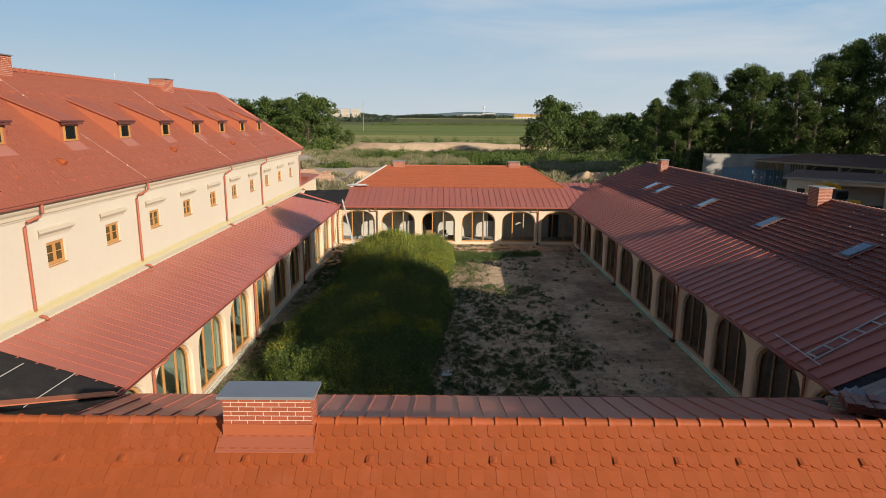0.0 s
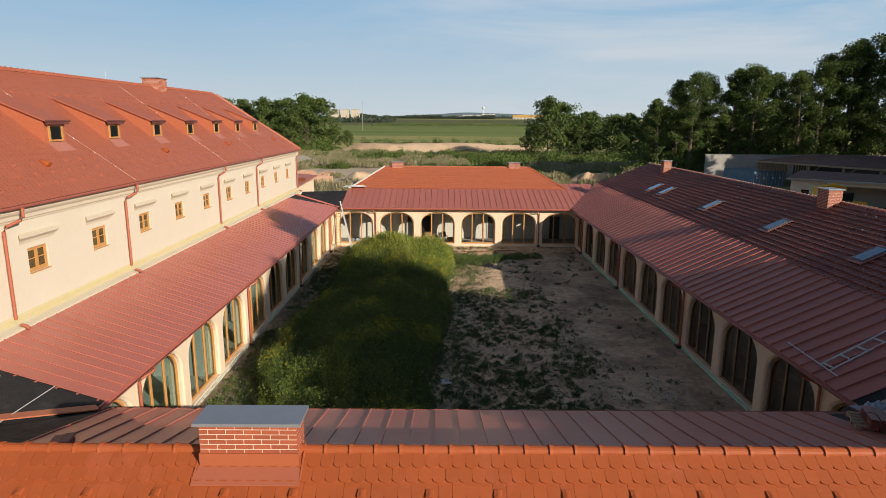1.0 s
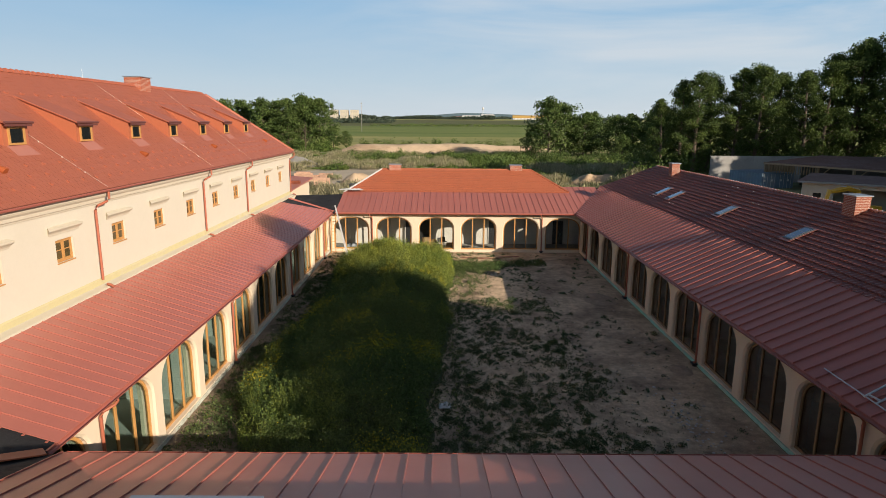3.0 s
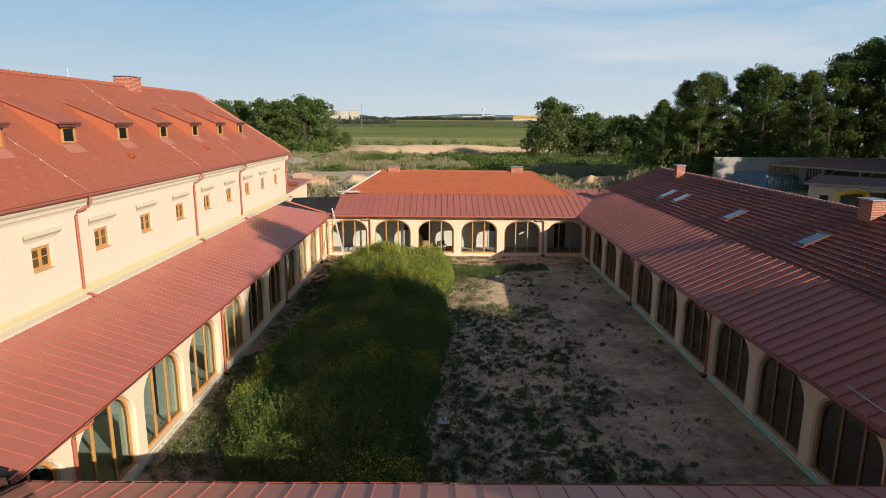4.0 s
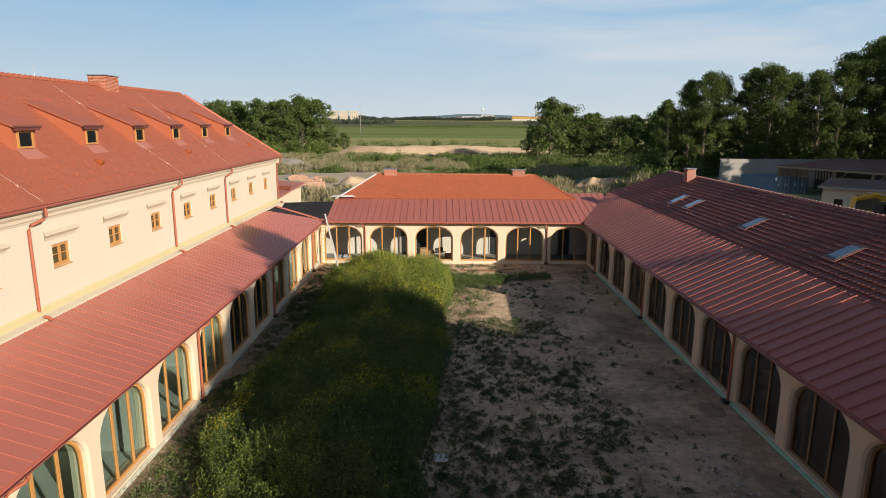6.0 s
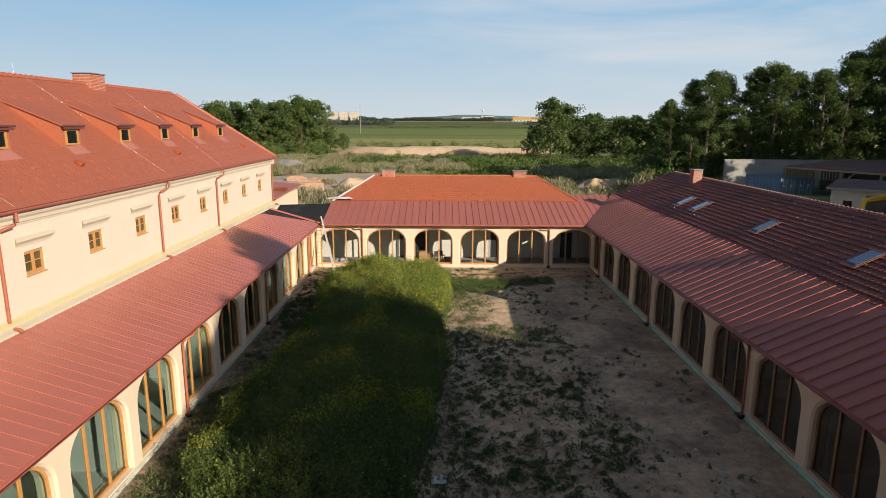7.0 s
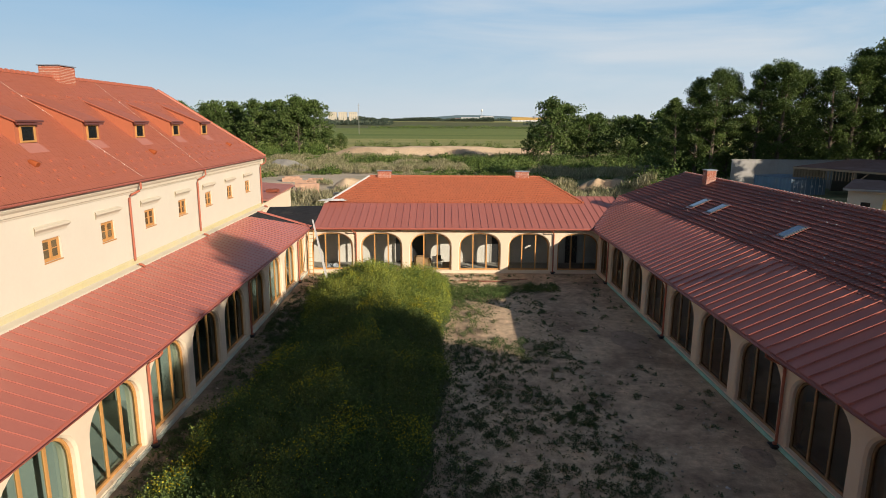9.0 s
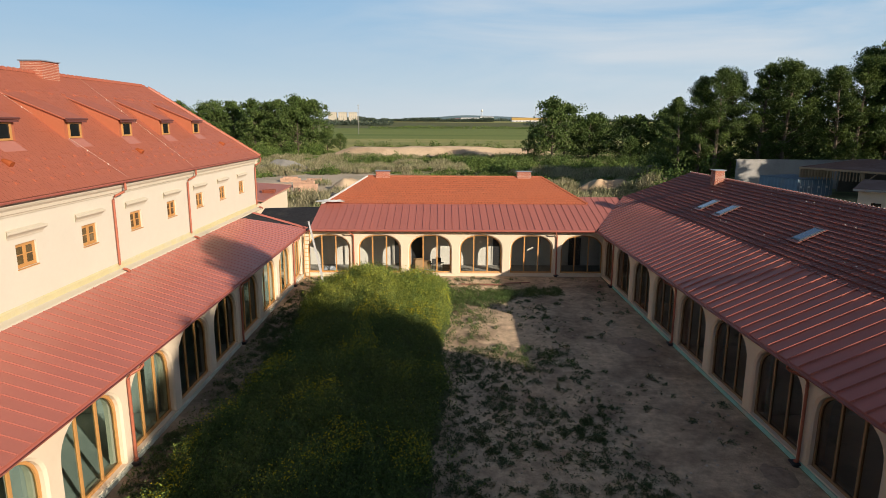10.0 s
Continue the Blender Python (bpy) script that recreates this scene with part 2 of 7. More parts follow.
# ---- mesh building ----
class Build:
    """Gathers faces for one mesh."""

    def __init__(self):
        self.v, self.f = [], []

    def face(self, *pts):
        k = len(self.v)
        self.v += [tuple(p) for p in pts]
        self.f.append(tuple(range(k, k + len(pts))))
        return self

    def hexa(self, a, b):
        """A solid between two quads with the same turn."""
        k = len(self.v)
        self.v += [tuple(p) for p in a] + [tuple(p) for p in b]
        n = len(a)
        self.f += [tuple(range(k + n - 1, k - 1, -1)), tuple(range(k + n, k + 2 * n))]
        self.f += [(k + i, k + (i + 1) % n, k + n + (i + 1) % n, k + n + i) for i in range(n)]
        return self

    def box(self, x0, x1, y0, y1, z0, z1):
        return self.hexa([(x0, y0, z0), (x1, y0, z0), (x1, y1, z0), (x0, y1, z0)], [(x0, y0, z1), (x1, y0, z1), (x1, y1, z1), (x0, y1, z1)])

    def tube(self, pts, r, sides=10, caps=True):
        """A round bar along points."""
        pts = [Vector(p) for p in pts]
        rings = []
        up = Vector((0.13, 0.31, 0.94))
        for i, p in enumerate(pts):
            d = (pts[min(i + 1, len(pts) - 1)] - pts[max(i - 1, 0)]).normalized()
            a = d.cross(up)
            a = (a if a.length > 0.05 else d.cross(Vector((1, 0, 0)))).normalized()
            b = d.cross(a).normalized()
            rad = float(r[i] if isinstance(r, (list, tuple)) else r)
            rings.append([tuple(p + rad * (a * math.cos(q) + b * math.sin(q))) for q in (2 * math.pi * j / sides for j in range(sides))])
        k = len(self.v)
        for ring in rings:
            self.v += ring
        for i in range(len(rings) - 1):
            for j in range(sides):
                self.f.append((k + i * sides + j, k + i * sides + (j + 1) % sides, k + (i + 1) * sides + (j + 1) % sides, k + (i + 1) * sides + j))
        if caps:
            self.f += [tuple(range(k + sides - 1, k - 1, -1)), tuple(range(k + (len(rings) - 1) * sides, k + len(rings) * sides))]
        return self

    def sweep(self, profile, a, b, side, up):
        """A profile [(s, h)] carried from a to b, s along side and h along up."""
        a, b, side, up = Vector(a), Vector(b), Vector(side), Vector(up)
        return self.hexa([a + side * s + up * h for s, h in profile], [b + side * s + up * h for s, h in profile])

    def weld(self):
        """Join points that coincide."""
        where, turn = {}, []
        for p in self.v:
            turn.append(where.setdefault(tuple(round(q, 4) for q in p), len(where)))
        faces = [tuple(dict.fromkeys(turn[k] for k in f)) for f in self.f]
        self.v, self.f = list(where), [f for f in faces if len(f) > 2]
        return self

    def mesh(self, name, mat, smooth=False, clean=True):
        me = bpy.data.meshes.new(name)
        me.from_pydata(self.v, [], self.f)
        if clean:
            bm = bmesh.new()
            bm.from_mesh(me)
            bmesh.ops.recalc_face_normals(bm, faces=bm.faces)
            bm.to_mesh(me)
            bm.free()
        me.materials.append(mat)
        if smooth:
            me.shade_smooth()
            me.set_sharp_from_angle(angle=radians(40))
        return me


def part(name, build, mat, parent, label="", m=None, smooth=False):
    """One mesh object under a thing or a part."""
    data = build.mesh(name, mat, smooth) if isinstance(build, Build) else build
    ob = new(name, data)
    ob.parent = parent
    if m is not None:
        ob.matrix_basis = m
    return tagged(ob, label)


def thing(name, label, category, group="", kind="", m=None):
    ob = new(name)
    ob.empty_display_size = 0.3
    if m is not None:
        ob.matrix_basis = m
    return tagged(ob, label, category, group, kind)


def solid(name, build, mat, label, category, group="", kind="", smooth=False, m=None):
    """A top-level thing that is one mesh."""
    ob = new(name, build.mesh(name, mat, smooth))
    if m is not None:
        ob.matrix_basis = m
    return tagged(ob, label, category, group, kind)


def bulk(name, verts, faces, mat, parent=None, label="", category="", kind="stuff", smooth=False):
    """Many small pieces in one mesh."""
    me = bpy.data.meshes.new(name)
    me.from_pydata(verts, [], faces)
    me.materials.append(mat)
    if smooth:
        me.shade_smooth()
    ob = new(name, me)
    ob.parent = parent
    return tagged(ob, label, category, "", kind)


# ---- plan of the place ----
EAVE_Z = 3.50
X_LEFT, X_RIGHT, Y_FAR, Y_NEAR = -9.72, 12.08, 55.5, 15.9
X_EAVE_L, X_EAVE_R, Y_EAVE_F, Y_EAVE_N = -9.33, 11.52, 55.0, 16.3
S_L, S_R, S_F = 0.32, 0.455, 0.25
X_BREAK_R, Z_BREAK_R = 15.27, 5.206
X_RIDGE_R, Z_RIDGE_R = 19.9, 7.32
Y_BREAK_F, Z_BREAK_F, Y_RIDGE_F, Z_RIDGE_F = 60.0, 4.75, 63.9, 6.55
Y_BREAK_N, Z_BREAK_N, Y_RIDGE_N, Z_RIDGE_N = 12.1, 4.592, 9.13, 6.50
X_MAIN, X_EAVE_M, Z_EAVE_M, X_RIDGE_M, Z_RIDGE_M = -13.39, -13.1, 8.53, -19.0, 13.2
Y_END_M, Y_HIP_M, Y_START_M = 57.6, 53.3, -14.0
BAY = 3.70


def z_left(x):
    return EAVE_Z + S_L * (X_EAVE_L - x)


def z_right(x):
    return EAVE_Z + S_R * (x - X_EAVE_R)


def z_far(y):
    return EAVE_Z + S_F * (y - Y_EAVE_F)


def z_near(y):
    return EAVE_Z + (Z_BREAK_N - EAVE_Z) / (Y_EAVE_N - Y_BREAK_N) * (Y_EAVE_N - y)


# ---- ground ----
def smooth_step(v):
    v = max(0.0, min(1.0, v))
    return v * v * (3 - 2 * v)


def ground_height(x, y):
    h = 0.0
    if -9.6 < x < 12.0 and 16.4 < y < 55.4:
        h += 0.10 * noise.noise((x * 0.22, y * 0.22, 1.3)) + 0.03 * noise.noise((x * 0.9, y * 0.9, 5.0))
        edge = min(x + 9.6, 12.0 - x, 55.4 - y)
        return h * min(1.0, max(0.0, edge / 2.0))
    if y > 72 and y < 232:
        h += min(1.0, (y - 72) / 20) * (0.9 * noise.noise((x * 0.035, y * 0.05, 2.2)) + 0.35 * noise.noise((x * 0.15, y * 0.15, 8.2)))
        bank = math.exp(-((y - 224 - 2 * noise.noise((x * 0.02, 0.3, 0))) / 6.0) ** 4) * max(0.0, min(1.0, (x + 37) / 5, (46 - x) / 12))
        h += 3.3 * bank * (0.95 + 0.16 * noise.noise((x * 0.06, 4.1, 0)))
    h += 3.0 * smooth_step((x - 26) / 8) * smooth_step((y - 44) / 10) * smooth_step((150 - y) / 30)
    if y > 235:
        h += 26.0 * ((min(y, 2600) - 235) / 2365) ** 0.8
    return h


def make_ground():
    xs = sorted(set([-4500, -2500, -1400, -800, -500, -330] + [-260 + 5 * k for k in range(105)] + [330, 500, 800, 1400, 2500, 4500]
                    + [-9.6 + 0.6 * k for k in range(37)]))
    ys = sorted(set([-900, -400, -150, -60, -20, 0, 8, 12] + [16.2 + 0.6 * k for k in range(66)] + [58, 62, 66]
                    + [70 + 3 * k for k in range(56)] + [245, 262, 300, 360, 440, 560, 640, 760, 1000, 1300, 1600, 2000, 2600, 3400, 4600]))
    verts = [(x, y, ground_height(x, y)) for y in ys for x in xs]
    n = len(xs)
    faces, mats = [], []
    for j in range(len(ys) - 1):
        for i in range(n - 1):
            faces.append((j * n + i, j * n + i + 1, (j + 1) * n + i + 1, (j + 1) * n + i))
            x, y = (xs[i] + xs[i + 1]) / 2, (ys[j] + ys[j + 1]) / 2
            k = 1
            if -11 < x < 13 and 14 < y < 57:
                k = 7 if x < -6.2 and 17 < y < 47 else 0
            elif 212 < y < 232 and -38 < x < 48 and ground_height(x, y) > 0.9 + 0.5 * noise.noise((x * 0.3, y * 0.3, 3.0)):
                k = 2
            elif ((x + 30) / 22) ** 2 + ((y - 124 - 0.5 * (x + 30)) / 26) ** 2 < 1 + 0.8 * noise.noise((x * 0.08, y * 0.08, 9.0)):
                k = 6
            elif y > 235:
                k = 5 if y < 345 + 0.1 * x else 3 if y < 630 else 4 if y < 1250 else 5 if y < 1900 else 3
            mats.append(k)
    me = bpy.data.meshes.new("ground")
    me.from_pydata(verts, [], faces)
    for m in (M_SOIL, M_WASTE, M_EARTH, M_FIELD, M_FIELD_DARK, M_FIELD_PALE, M_BARE, M_SOIL_DARK):
        me.materials.append(m)
    me.polygons.foreach_set("material_index", mats)
    me.shade_smooth()
    tagged(new("ground", me), "sandy courtyard soil, dry grass land and green fields", "ground", kind="structure")


make_ground()


# ---- arcade walls ----
HALF, SPRING, CROWN, SILL = 1.52, 1.95, 3.05, 0.22
THICK = 0.55


def arch_points(half, spring, crown, steps=14):
    """The opening's outline from one foot over the crown to the other; a flattened arch."""
    pts = []
    for k in range(steps + 1):
        a = math.pi * k / steps
        c, s = math.cos(a), math.sin(a)
        pts.append((-half * math.copysign(abs(c) ** 0.86, c), spring + (crown - spring) * s ** 0.86))
    return pts


def arcade_wall(parent, mat, m, u0, u1, openings, top=3.42, thick=THICK):
    """A wall along u from u0 to u1 (depth d into the building): piers, and between them arches of (centre, half width)."""
    ch = 0.065
    edges = [u0]
    for c, h in openings:
        edges += [c - h - ch, c + h + ch]
    edges.append(u1)
    for k in range(0, len(edges), 2):
        if edges[k + 1] - edges[k] > 0.01:
            part("pier", Build().box(edges[k], edges[k + 1], 0, thick, 0, top), mat, parent, m=m)
    for c, h in openings:
        part("sill_wall", Build().box(c - h - ch, c + h + ch, 0, thick, 0, SILL), mat, parent, m=m)
        build = Build()
        outer = [(c + x * (h + ch) / h, z + (ch if z > SPRING else 0)) for x, z in arch_points(h, SPRING, CROWN)]
        inner = [(c + x, z) for x, z in arch_points(h, SPRING, CROWN)]
        outer = [(c - h - ch, SILL)] + outer + [(c + h + ch, SILL)]
        inner = [(c - h, SILL)] + inner + [(c + h, SILL)]
        for k in range(len(outer) - 1):
            (ax, az), (bx, bz) = outer[k], outer[k + 1]
            (px, pz), (qx, qz) = inner[k], inner[k + 1]
            if 0 < k < len(outer) - 2 and bx - ax > 1e-4:
                build.face((ax, 0, az), (bx, 0, bz), (bx, 0, top), (ax, 0, top))
                build.face((ax, thick, az), (ax, thick, top), (bx, thick, top), (bx, thick, bz))
            build.face((px, ch, pz), (qx, ch, qz), (bx, 0, bz), (ax, 0, az))
            build.face((px, ch, pz), (px, thick, pz), (qx, thick, qz), (qx, ch, qz))
            build.face((px, thick, pz), (ax, thick, az), (bx, thick, bz), (qx, thick, qz))
        build.face((c - h - ch, 0, top), (c + h + ch, 0, top), (c + h + ch, thick, top), (c - h - ch, thick, top))
        part("arch", build.weld(), mat, parent, m=m)


def arch_band(build, half, spring, crown, foot, width, d0, d1):
    """A frame that follows the arch, between two depths."""
    out = [(-half, foot)] + arch_points(half, spring, crown) + [(half, foot)]
    k = (half - width) / half
    ins = [(-half + width, foot)] + [(x * k, spring + (z - spring) * (crown - spring - width) / (crown - spring)) for x, z in arch_points(half, spring, crown)] + [(half - width, foot)]
    for i in range(len(out) - 1):
        (ax, az), (bx, bz), (px, pz), (qx, qz) = out[i], out[i + 1], ins[i], ins[i + 1]
        build.hexa([(ax, d0, az), (bx, d0, bz), (qx, d0, qz), (px, d0, pz)], [(ax, d1, az), (bx, d1, bz), (qx, d1, qz), (px, d1, pz)])
    return build


def arch_height(x, half):
    """The inner height of the arch at a distance from its middle."""
    pts = arch_points(half, SPRING, CROWN, 60)
    return np.interp(x, [p[0] for p in pts], [p[1] for p in pts])


def arched_window(parent, half, wood, pane_mat, m):
    """Glazed arch: outer frame, two posts, a bottom rail and three panes."""
    root = new("arched_window")
    root.parent, root.matrix_basis = parent, m
    root.empty_display_size = 0.3
    d0, d1 = 0.18, 0.26
    part("window_frame", arch_band(Build(), half - 0.003, SPRING, CROWN - 0.003, SILL + 0.10, 0.085, d0, d1), wood, root)
    part("bottom_rail", Build().box(-half + 0.003, half - 0.003, d0 - 0.01, d1, SILL + 0.003, SILL + 0.10), wood, root)
    posts = (-half / 3, half / 3)
    for x in posts:
        part("post", Build().box(x - 0.045, x + 0.045, d0 + 0.004, d1 - 0.004, SILL + 0.10, arch_height(x, half) - 0.086), wood, root)
    limits = [-half + 0.085, posts[0] - 0.045, posts[0] + 0.045, posts[1] - 0.045, posts[1] + 0.045, half - 0.085]
    for k in range(3):
        a, b = limits[2 * k], limits[2 * k + 1]
        top = [(x, d0 + 0.05, arch_height(x * half / (half - 0.06), half) - 0.075) for x in np.linspace(b, a, 9)]
        pane = part("pane", Build().face((a, d0 + 0.05, SILL + 0.10), (b, d0 + 0.05, SILL + 0.10), *top).mesh("pane", pane_mat, clean=False), None, root)
        pane.visible_shadow = False
    return root


FRAME_LEFT, FRAME_RIGHT, FRAME_FAR = pose(X_LEFT, 0, 0, 0, 0, 90), pose(X_RIGHT, 0, 0, 0, 0, -90), pose(0, Y_FAR, 0)


def gutter(build, a, b, side):
    """A half-round eaves gutter from a to b, open at the top, hung out to the side."""
    a, b, side = Vector(a), Vector(b), Vector(side)
    ring = [(0.075 * math.cos(q), -0.075 * math.sin(q)) for q in np.linspace(0, math.pi, 9)]
    ring += [(0.066 * math.cos(q), -0.066 * math.sin(q)) for q in np.linspace(math.pi, 0, 9)]
    return build.sweep(ring, a + side * 0.07, b + side * 0.07, side, (0, 0, 1))


def downpipe(parent, top, wall, foot, out, drop=0.10):
    """A downpipe with a swan neck: from the gutter outlet back to the wall, down to the foot. out points away from the wall."""
    top, wall, out = Vector(top), Vector(wall), Vector(out)
    z1 = top.z - drop
    at = Vector((wall.x, wall.y, 0)) + out * 0.09
    pts = [top, Vector((top.x, top.y, z1))]
    for f in (0.15, 0.5, 0.85):
        p = Vector((top.x, top.y, 0)).lerp(at, f)
        pts.append(Vector((p.x, p.y, z1 - 0.05 - 0.20 * f)))
    pts += [Vector((at.x, at.y, z1 - 0.36)), Vector((at.x, at.y, foot + 0.01))]
    pipe = part("downpipe", Build().tube(pts, 0.05, 12), M_PIPE, parent, "copper-red downpipe", smooth=True)
    for z in (foot + 0.45, (foot + z1) / 2, z1 - 0.5):
        ring = Build().tube([(at.x, at.y, z), (at.x, at.y, z + 0.035)], 0.058, 12)
        ring.box(at.x - 0.012 - abs(out.x) * 0.03, at.x + 0.012 + abs(out.x) * 0.03, at.y - 0.012 - abs(out.y) * 0.03, at.y + 0.012 + abs(out.y) * 0.03, z + 0.005, z + 0.03)
        part("pipe_clamp", ring, M_TRIM, pipe)
    return pipe


def seam_panel(parent, quad, across, rise=0.026, half=0.011):
    """One standing-seam sheet: the plan quad [(x, y, z)] with low edge first, and an upstand on its second side."""
    b = Build()
    low = [(x, y, z - 0.02) for x, y, z in quad]
    b.hexa(low, quad)
    p, q = Vector(quad[1]), Vector(quad[2])
    w = Vector(across).normalized() * half
    up = Vector((0, 0, rise))
    b.hexa([p - w, p + w, q + w, q - w], [p - w + up, p + w + up, q + w + up, q - w + up])
    return part("roof_sheet", b, M_METAL, parent)


PANEL, PANEL_R, PANEL_F, PANEL_N = 0.50, 0.62, 0.54, 0.581

# wing along the main building: a lean-to over glazed arches
wing_left = thing("arcade_wing", "cream arcade wing under a red lean-to metal roof", "building", "wings round the courtyard")
wing_right = thing("arcade_wing", "cream arcade wing with red metal and tile roof in tree shade", "building", "wings round the courtyard")
wing_far = thing("arcade_wing", "sunlit cream arcade wing with orange hipped tile roof and two chimneys", "building", "wings round the courtyard")
wing_near = thing("arcade_wing", "wing with orange plain-tile roof, brick chimney and metal courtyard slope", "building", "wings round the courtyard")

piers = [30.16 + 3.70 * k for k in range(-4, 7)]
piers_r = [30.18 + 3.70 * k for k in range(-4, 7)]
long_open = [((a + b) / 2, HALF) for a, b in zip(piers, piers[1:])]
right_open = [((a + b) / 2, HALF) for a, b in zip(piers_r, piers_r[1:])]
end_open = ((piers[-1] + Y_FAR) / 2 + 0.02, 1.02)
arcade_wall(wing_left, M_PLASTER, FRAME_LEFT, Y_NEAR - 1.0, Y_FAR, [o for o in long_open if o[0] - HALF > Y_NEAR - 0.9] + [end_open])
arcade_wall(wing_right, M_PLASTER, FRAME_RIGHT, -Y_FAR, -(Y_NEAR - 1.0), sorted([(-c, h) for c, h in right_open if c - h > Y_NEAR - 0.9] + [(-end_open[0], end_open[1])]))
far_open = [(-0.46 + 3.69 * k, HALF) for k in range(-2, 4)]
arcade_wall(wing_far, M_PLASTER, FRAME_FAR, X_LEFT - 0.0, X_RIGHT + 0.42, far_open)
part("wall", Build().box(X_LEFT, X_RIGHT, Y_NEAR - 0.4, Y_NEAR, 0, 3.42), M_PLASTER, wing_near)
for c, h in long_open:
    if c - h > Y_NEAR - 0.9:
        arched_window(wing_left, h, M_WOOD, M_GLASS, FRAME_LEFT @ pose(c, 0, 0))
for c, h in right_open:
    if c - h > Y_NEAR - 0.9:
        arched_window(wing_right, h, M_WOOD_SHADE, M_GLASS_SHADE, FRAME_RIGHT @ pose(-c, 0, 0))
arched_window(wing_left, end_open[1], M_WOOD, M_GLASS, FRAME_LEFT @ pose(end_open[0], 0, 0))
arched_window(wing_right, end_open[1], M_WOOD_SHADE, M_GLASS_SHADE, FRAME_RIGHT @ pose(-end_open[0], 0, 0))
for c, h in far_open:
    arched_window(wing_far, h, M_WOOD, M_GLASS_FAR, FRAME_FAR @ pose(c, 0, 0))

# rooms behind the arches
part("room_floor", Build().box(X_MAIN + 0.02, X_LEFT - 0.57, 6, 59.0, 0.02, 0.18), M_WHITE_ROOM, wing_left)
part("room_floor", Build().box(X_RIGHT + 0.57, 17.0, 6, 60.0, 0.02, 0.18), M_WHITE_ROOM, wing_right)
part("room_wall", Build().box(17.0, 17.3, 6, 64.0, 0, 4.7), M_WHITE_ROOM, wing_right)
part("room_floor", Build().box(X_MAIN + 0.02, 17.0, Y_FAR + 0.57, 58.3, 0.02, 0.19), M_CONCRETE, wing_far)
part("room_wall", Build().box(X_MAIN, 17.0, 58.3, 58.55, 0, 3.9), M_WHITE_ROOM, wing_far)
part("room_ceiling", Build().box(X_MAIN + 0.02, 17.0, Y_FAR + 0.56, 58.3, 3.25, 3.35), M_ROOM, wing_far)
part("room_ceiling", Build().box(X_MAIN + 0.02, X_LEFT - 0.56, 6, Y_FAR + 0.3, 3.25, 3.35), M_ROOM, wing_left)
part("room_ceiling", Build().box(X_RIGHT + 0.56, 17.0, 6, Y_FAR + 0.3, 3.25, 3.35), M_ROOM, wing_right)
for y in np.arange(18.7, 56, 2 * BAY):
    part("cross_wall", Build().box(X_MAIN + 0.02, X_LEFT - 0.57, y - 0.1, y + 0.1, 0.18, 3.25), M_ROOM, wing_left)
    part("cross_wall", Build().box(X_RIGHT + 0.57, 17.0, y - 0.1, y + 0.1, 0.18, 3.25), M_ROOM, wing_right)
for x in (-3.25, -1.95, 4.35, 10.2):
    # Flat black panel paints the darkness of an unlit door opening.
    door = part("doorway", Build().box(x, x + 0.95, 58.28, 58.295, 0.195, 2.35), M_DARK, wing_far, "doorway painted as a flat dark panel on the corridor wall")
    part("door_frame", Build().box(x - 0.09, x, 58.24, 58.295, 0.195, 2.43).box(x + 0.95, x + 1.04, 58.24, 58.295, 0.195, 2.43).box(x, x + 0.95, 58.24, 58.295, 2.352, 2.43), M_ROOM, door)

# left lean-to roof
x_top = X_MAIN + 0.34
y_cut = 16.75
ys = np.arange(y_cut, 57.2, PANEL)
for k, y in enumerate(ys):
    y1 = y + PANEL
    # the far corner is cut along the valley
    def top_x(v):
        return x_top if v < 52.6 else x_top + (X_EAVE_L - x_top) * min(1.0, (v - 52.6) / 3.0)
    if y1 > 55.55:
        break
    seam_panel(wing_left, [(X_EAVE_L, y, EAVE_Z), (X_EAVE_L, y1, EAVE_Z), (top_x(y1), y1, z_left(top_x(y1))), (top_x(y), y, z_left(top_x(y)))], (0, 1, 0))
part("roof_deck", Build().hexa([(X_EAVE_L - 0.02, 10, EAVE_Z - 0.14), (X_EAVE_L - 0.02, 55.4, EAVE_Z - 0.14), (X_MAIN, 55.4, z_left(X_MAIN) - 0.14), (X_MAIN, 10, z_left(X_MAIN) - 0.14)],
     [(X_EAVE_L - 0.02, 10, EAVE_Z - 0.03), (X_EAVE_L - 0.02, 55.4, EAVE_Z - 0.03), (X_MAIN, 55.4, z_left(X_MAIN) - 0.03), (X_MAIN, 10, z_left(X_MAIN) - 0.03)]), M_BLACK, wing_left, "black membrane over the roof deck")
part("fascia", Build().box(X_EAVE_L - 0.06, X_EAVE_L + 0.005, 16.4, 55.5, EAVE_Z - 0.16, EAVE_Z - 0.015), M_TRIM, wing_left)
part("soffit", Build().box(X_LEFT - 0.1, X_EAVE_L - 0.06, 16.0, 55.5, 3.36, 3.42), M_PLASTER, wing_left)
part("gutter", gutter(Build(), (X_EAVE_L, 16.4, EAVE_Z - 0.05), (X_EAVE_L, 55.2, EAVE_Z - 0.05), (1, 0, 0)), M_TRIM, wing_left, smooth=True)
for k in (1, 4, 7, 10):
    y, yr = piers[k] + 0.08, piers_r[k]
    downpipe(wing_left, (X_EAVE_L + 0.07, y + 0.28, EAVE_Z - 0.10), (X_LEFT, y, 0), 0.12, (1, 0, 0))
    downpipe(wing_right, (X_EAVE_R - 0.07, yr + 0.28, EAVE_Z - 0.10), (X_RIGHT, yr, 0), 0.12, (-1, 0, 0))

# right wing: metal below, tiles above
Y_R0 = 17.0


def valley_y(x):
    return Y_EAVE_F + (x - X_EAVE_R) * S_R / S_F


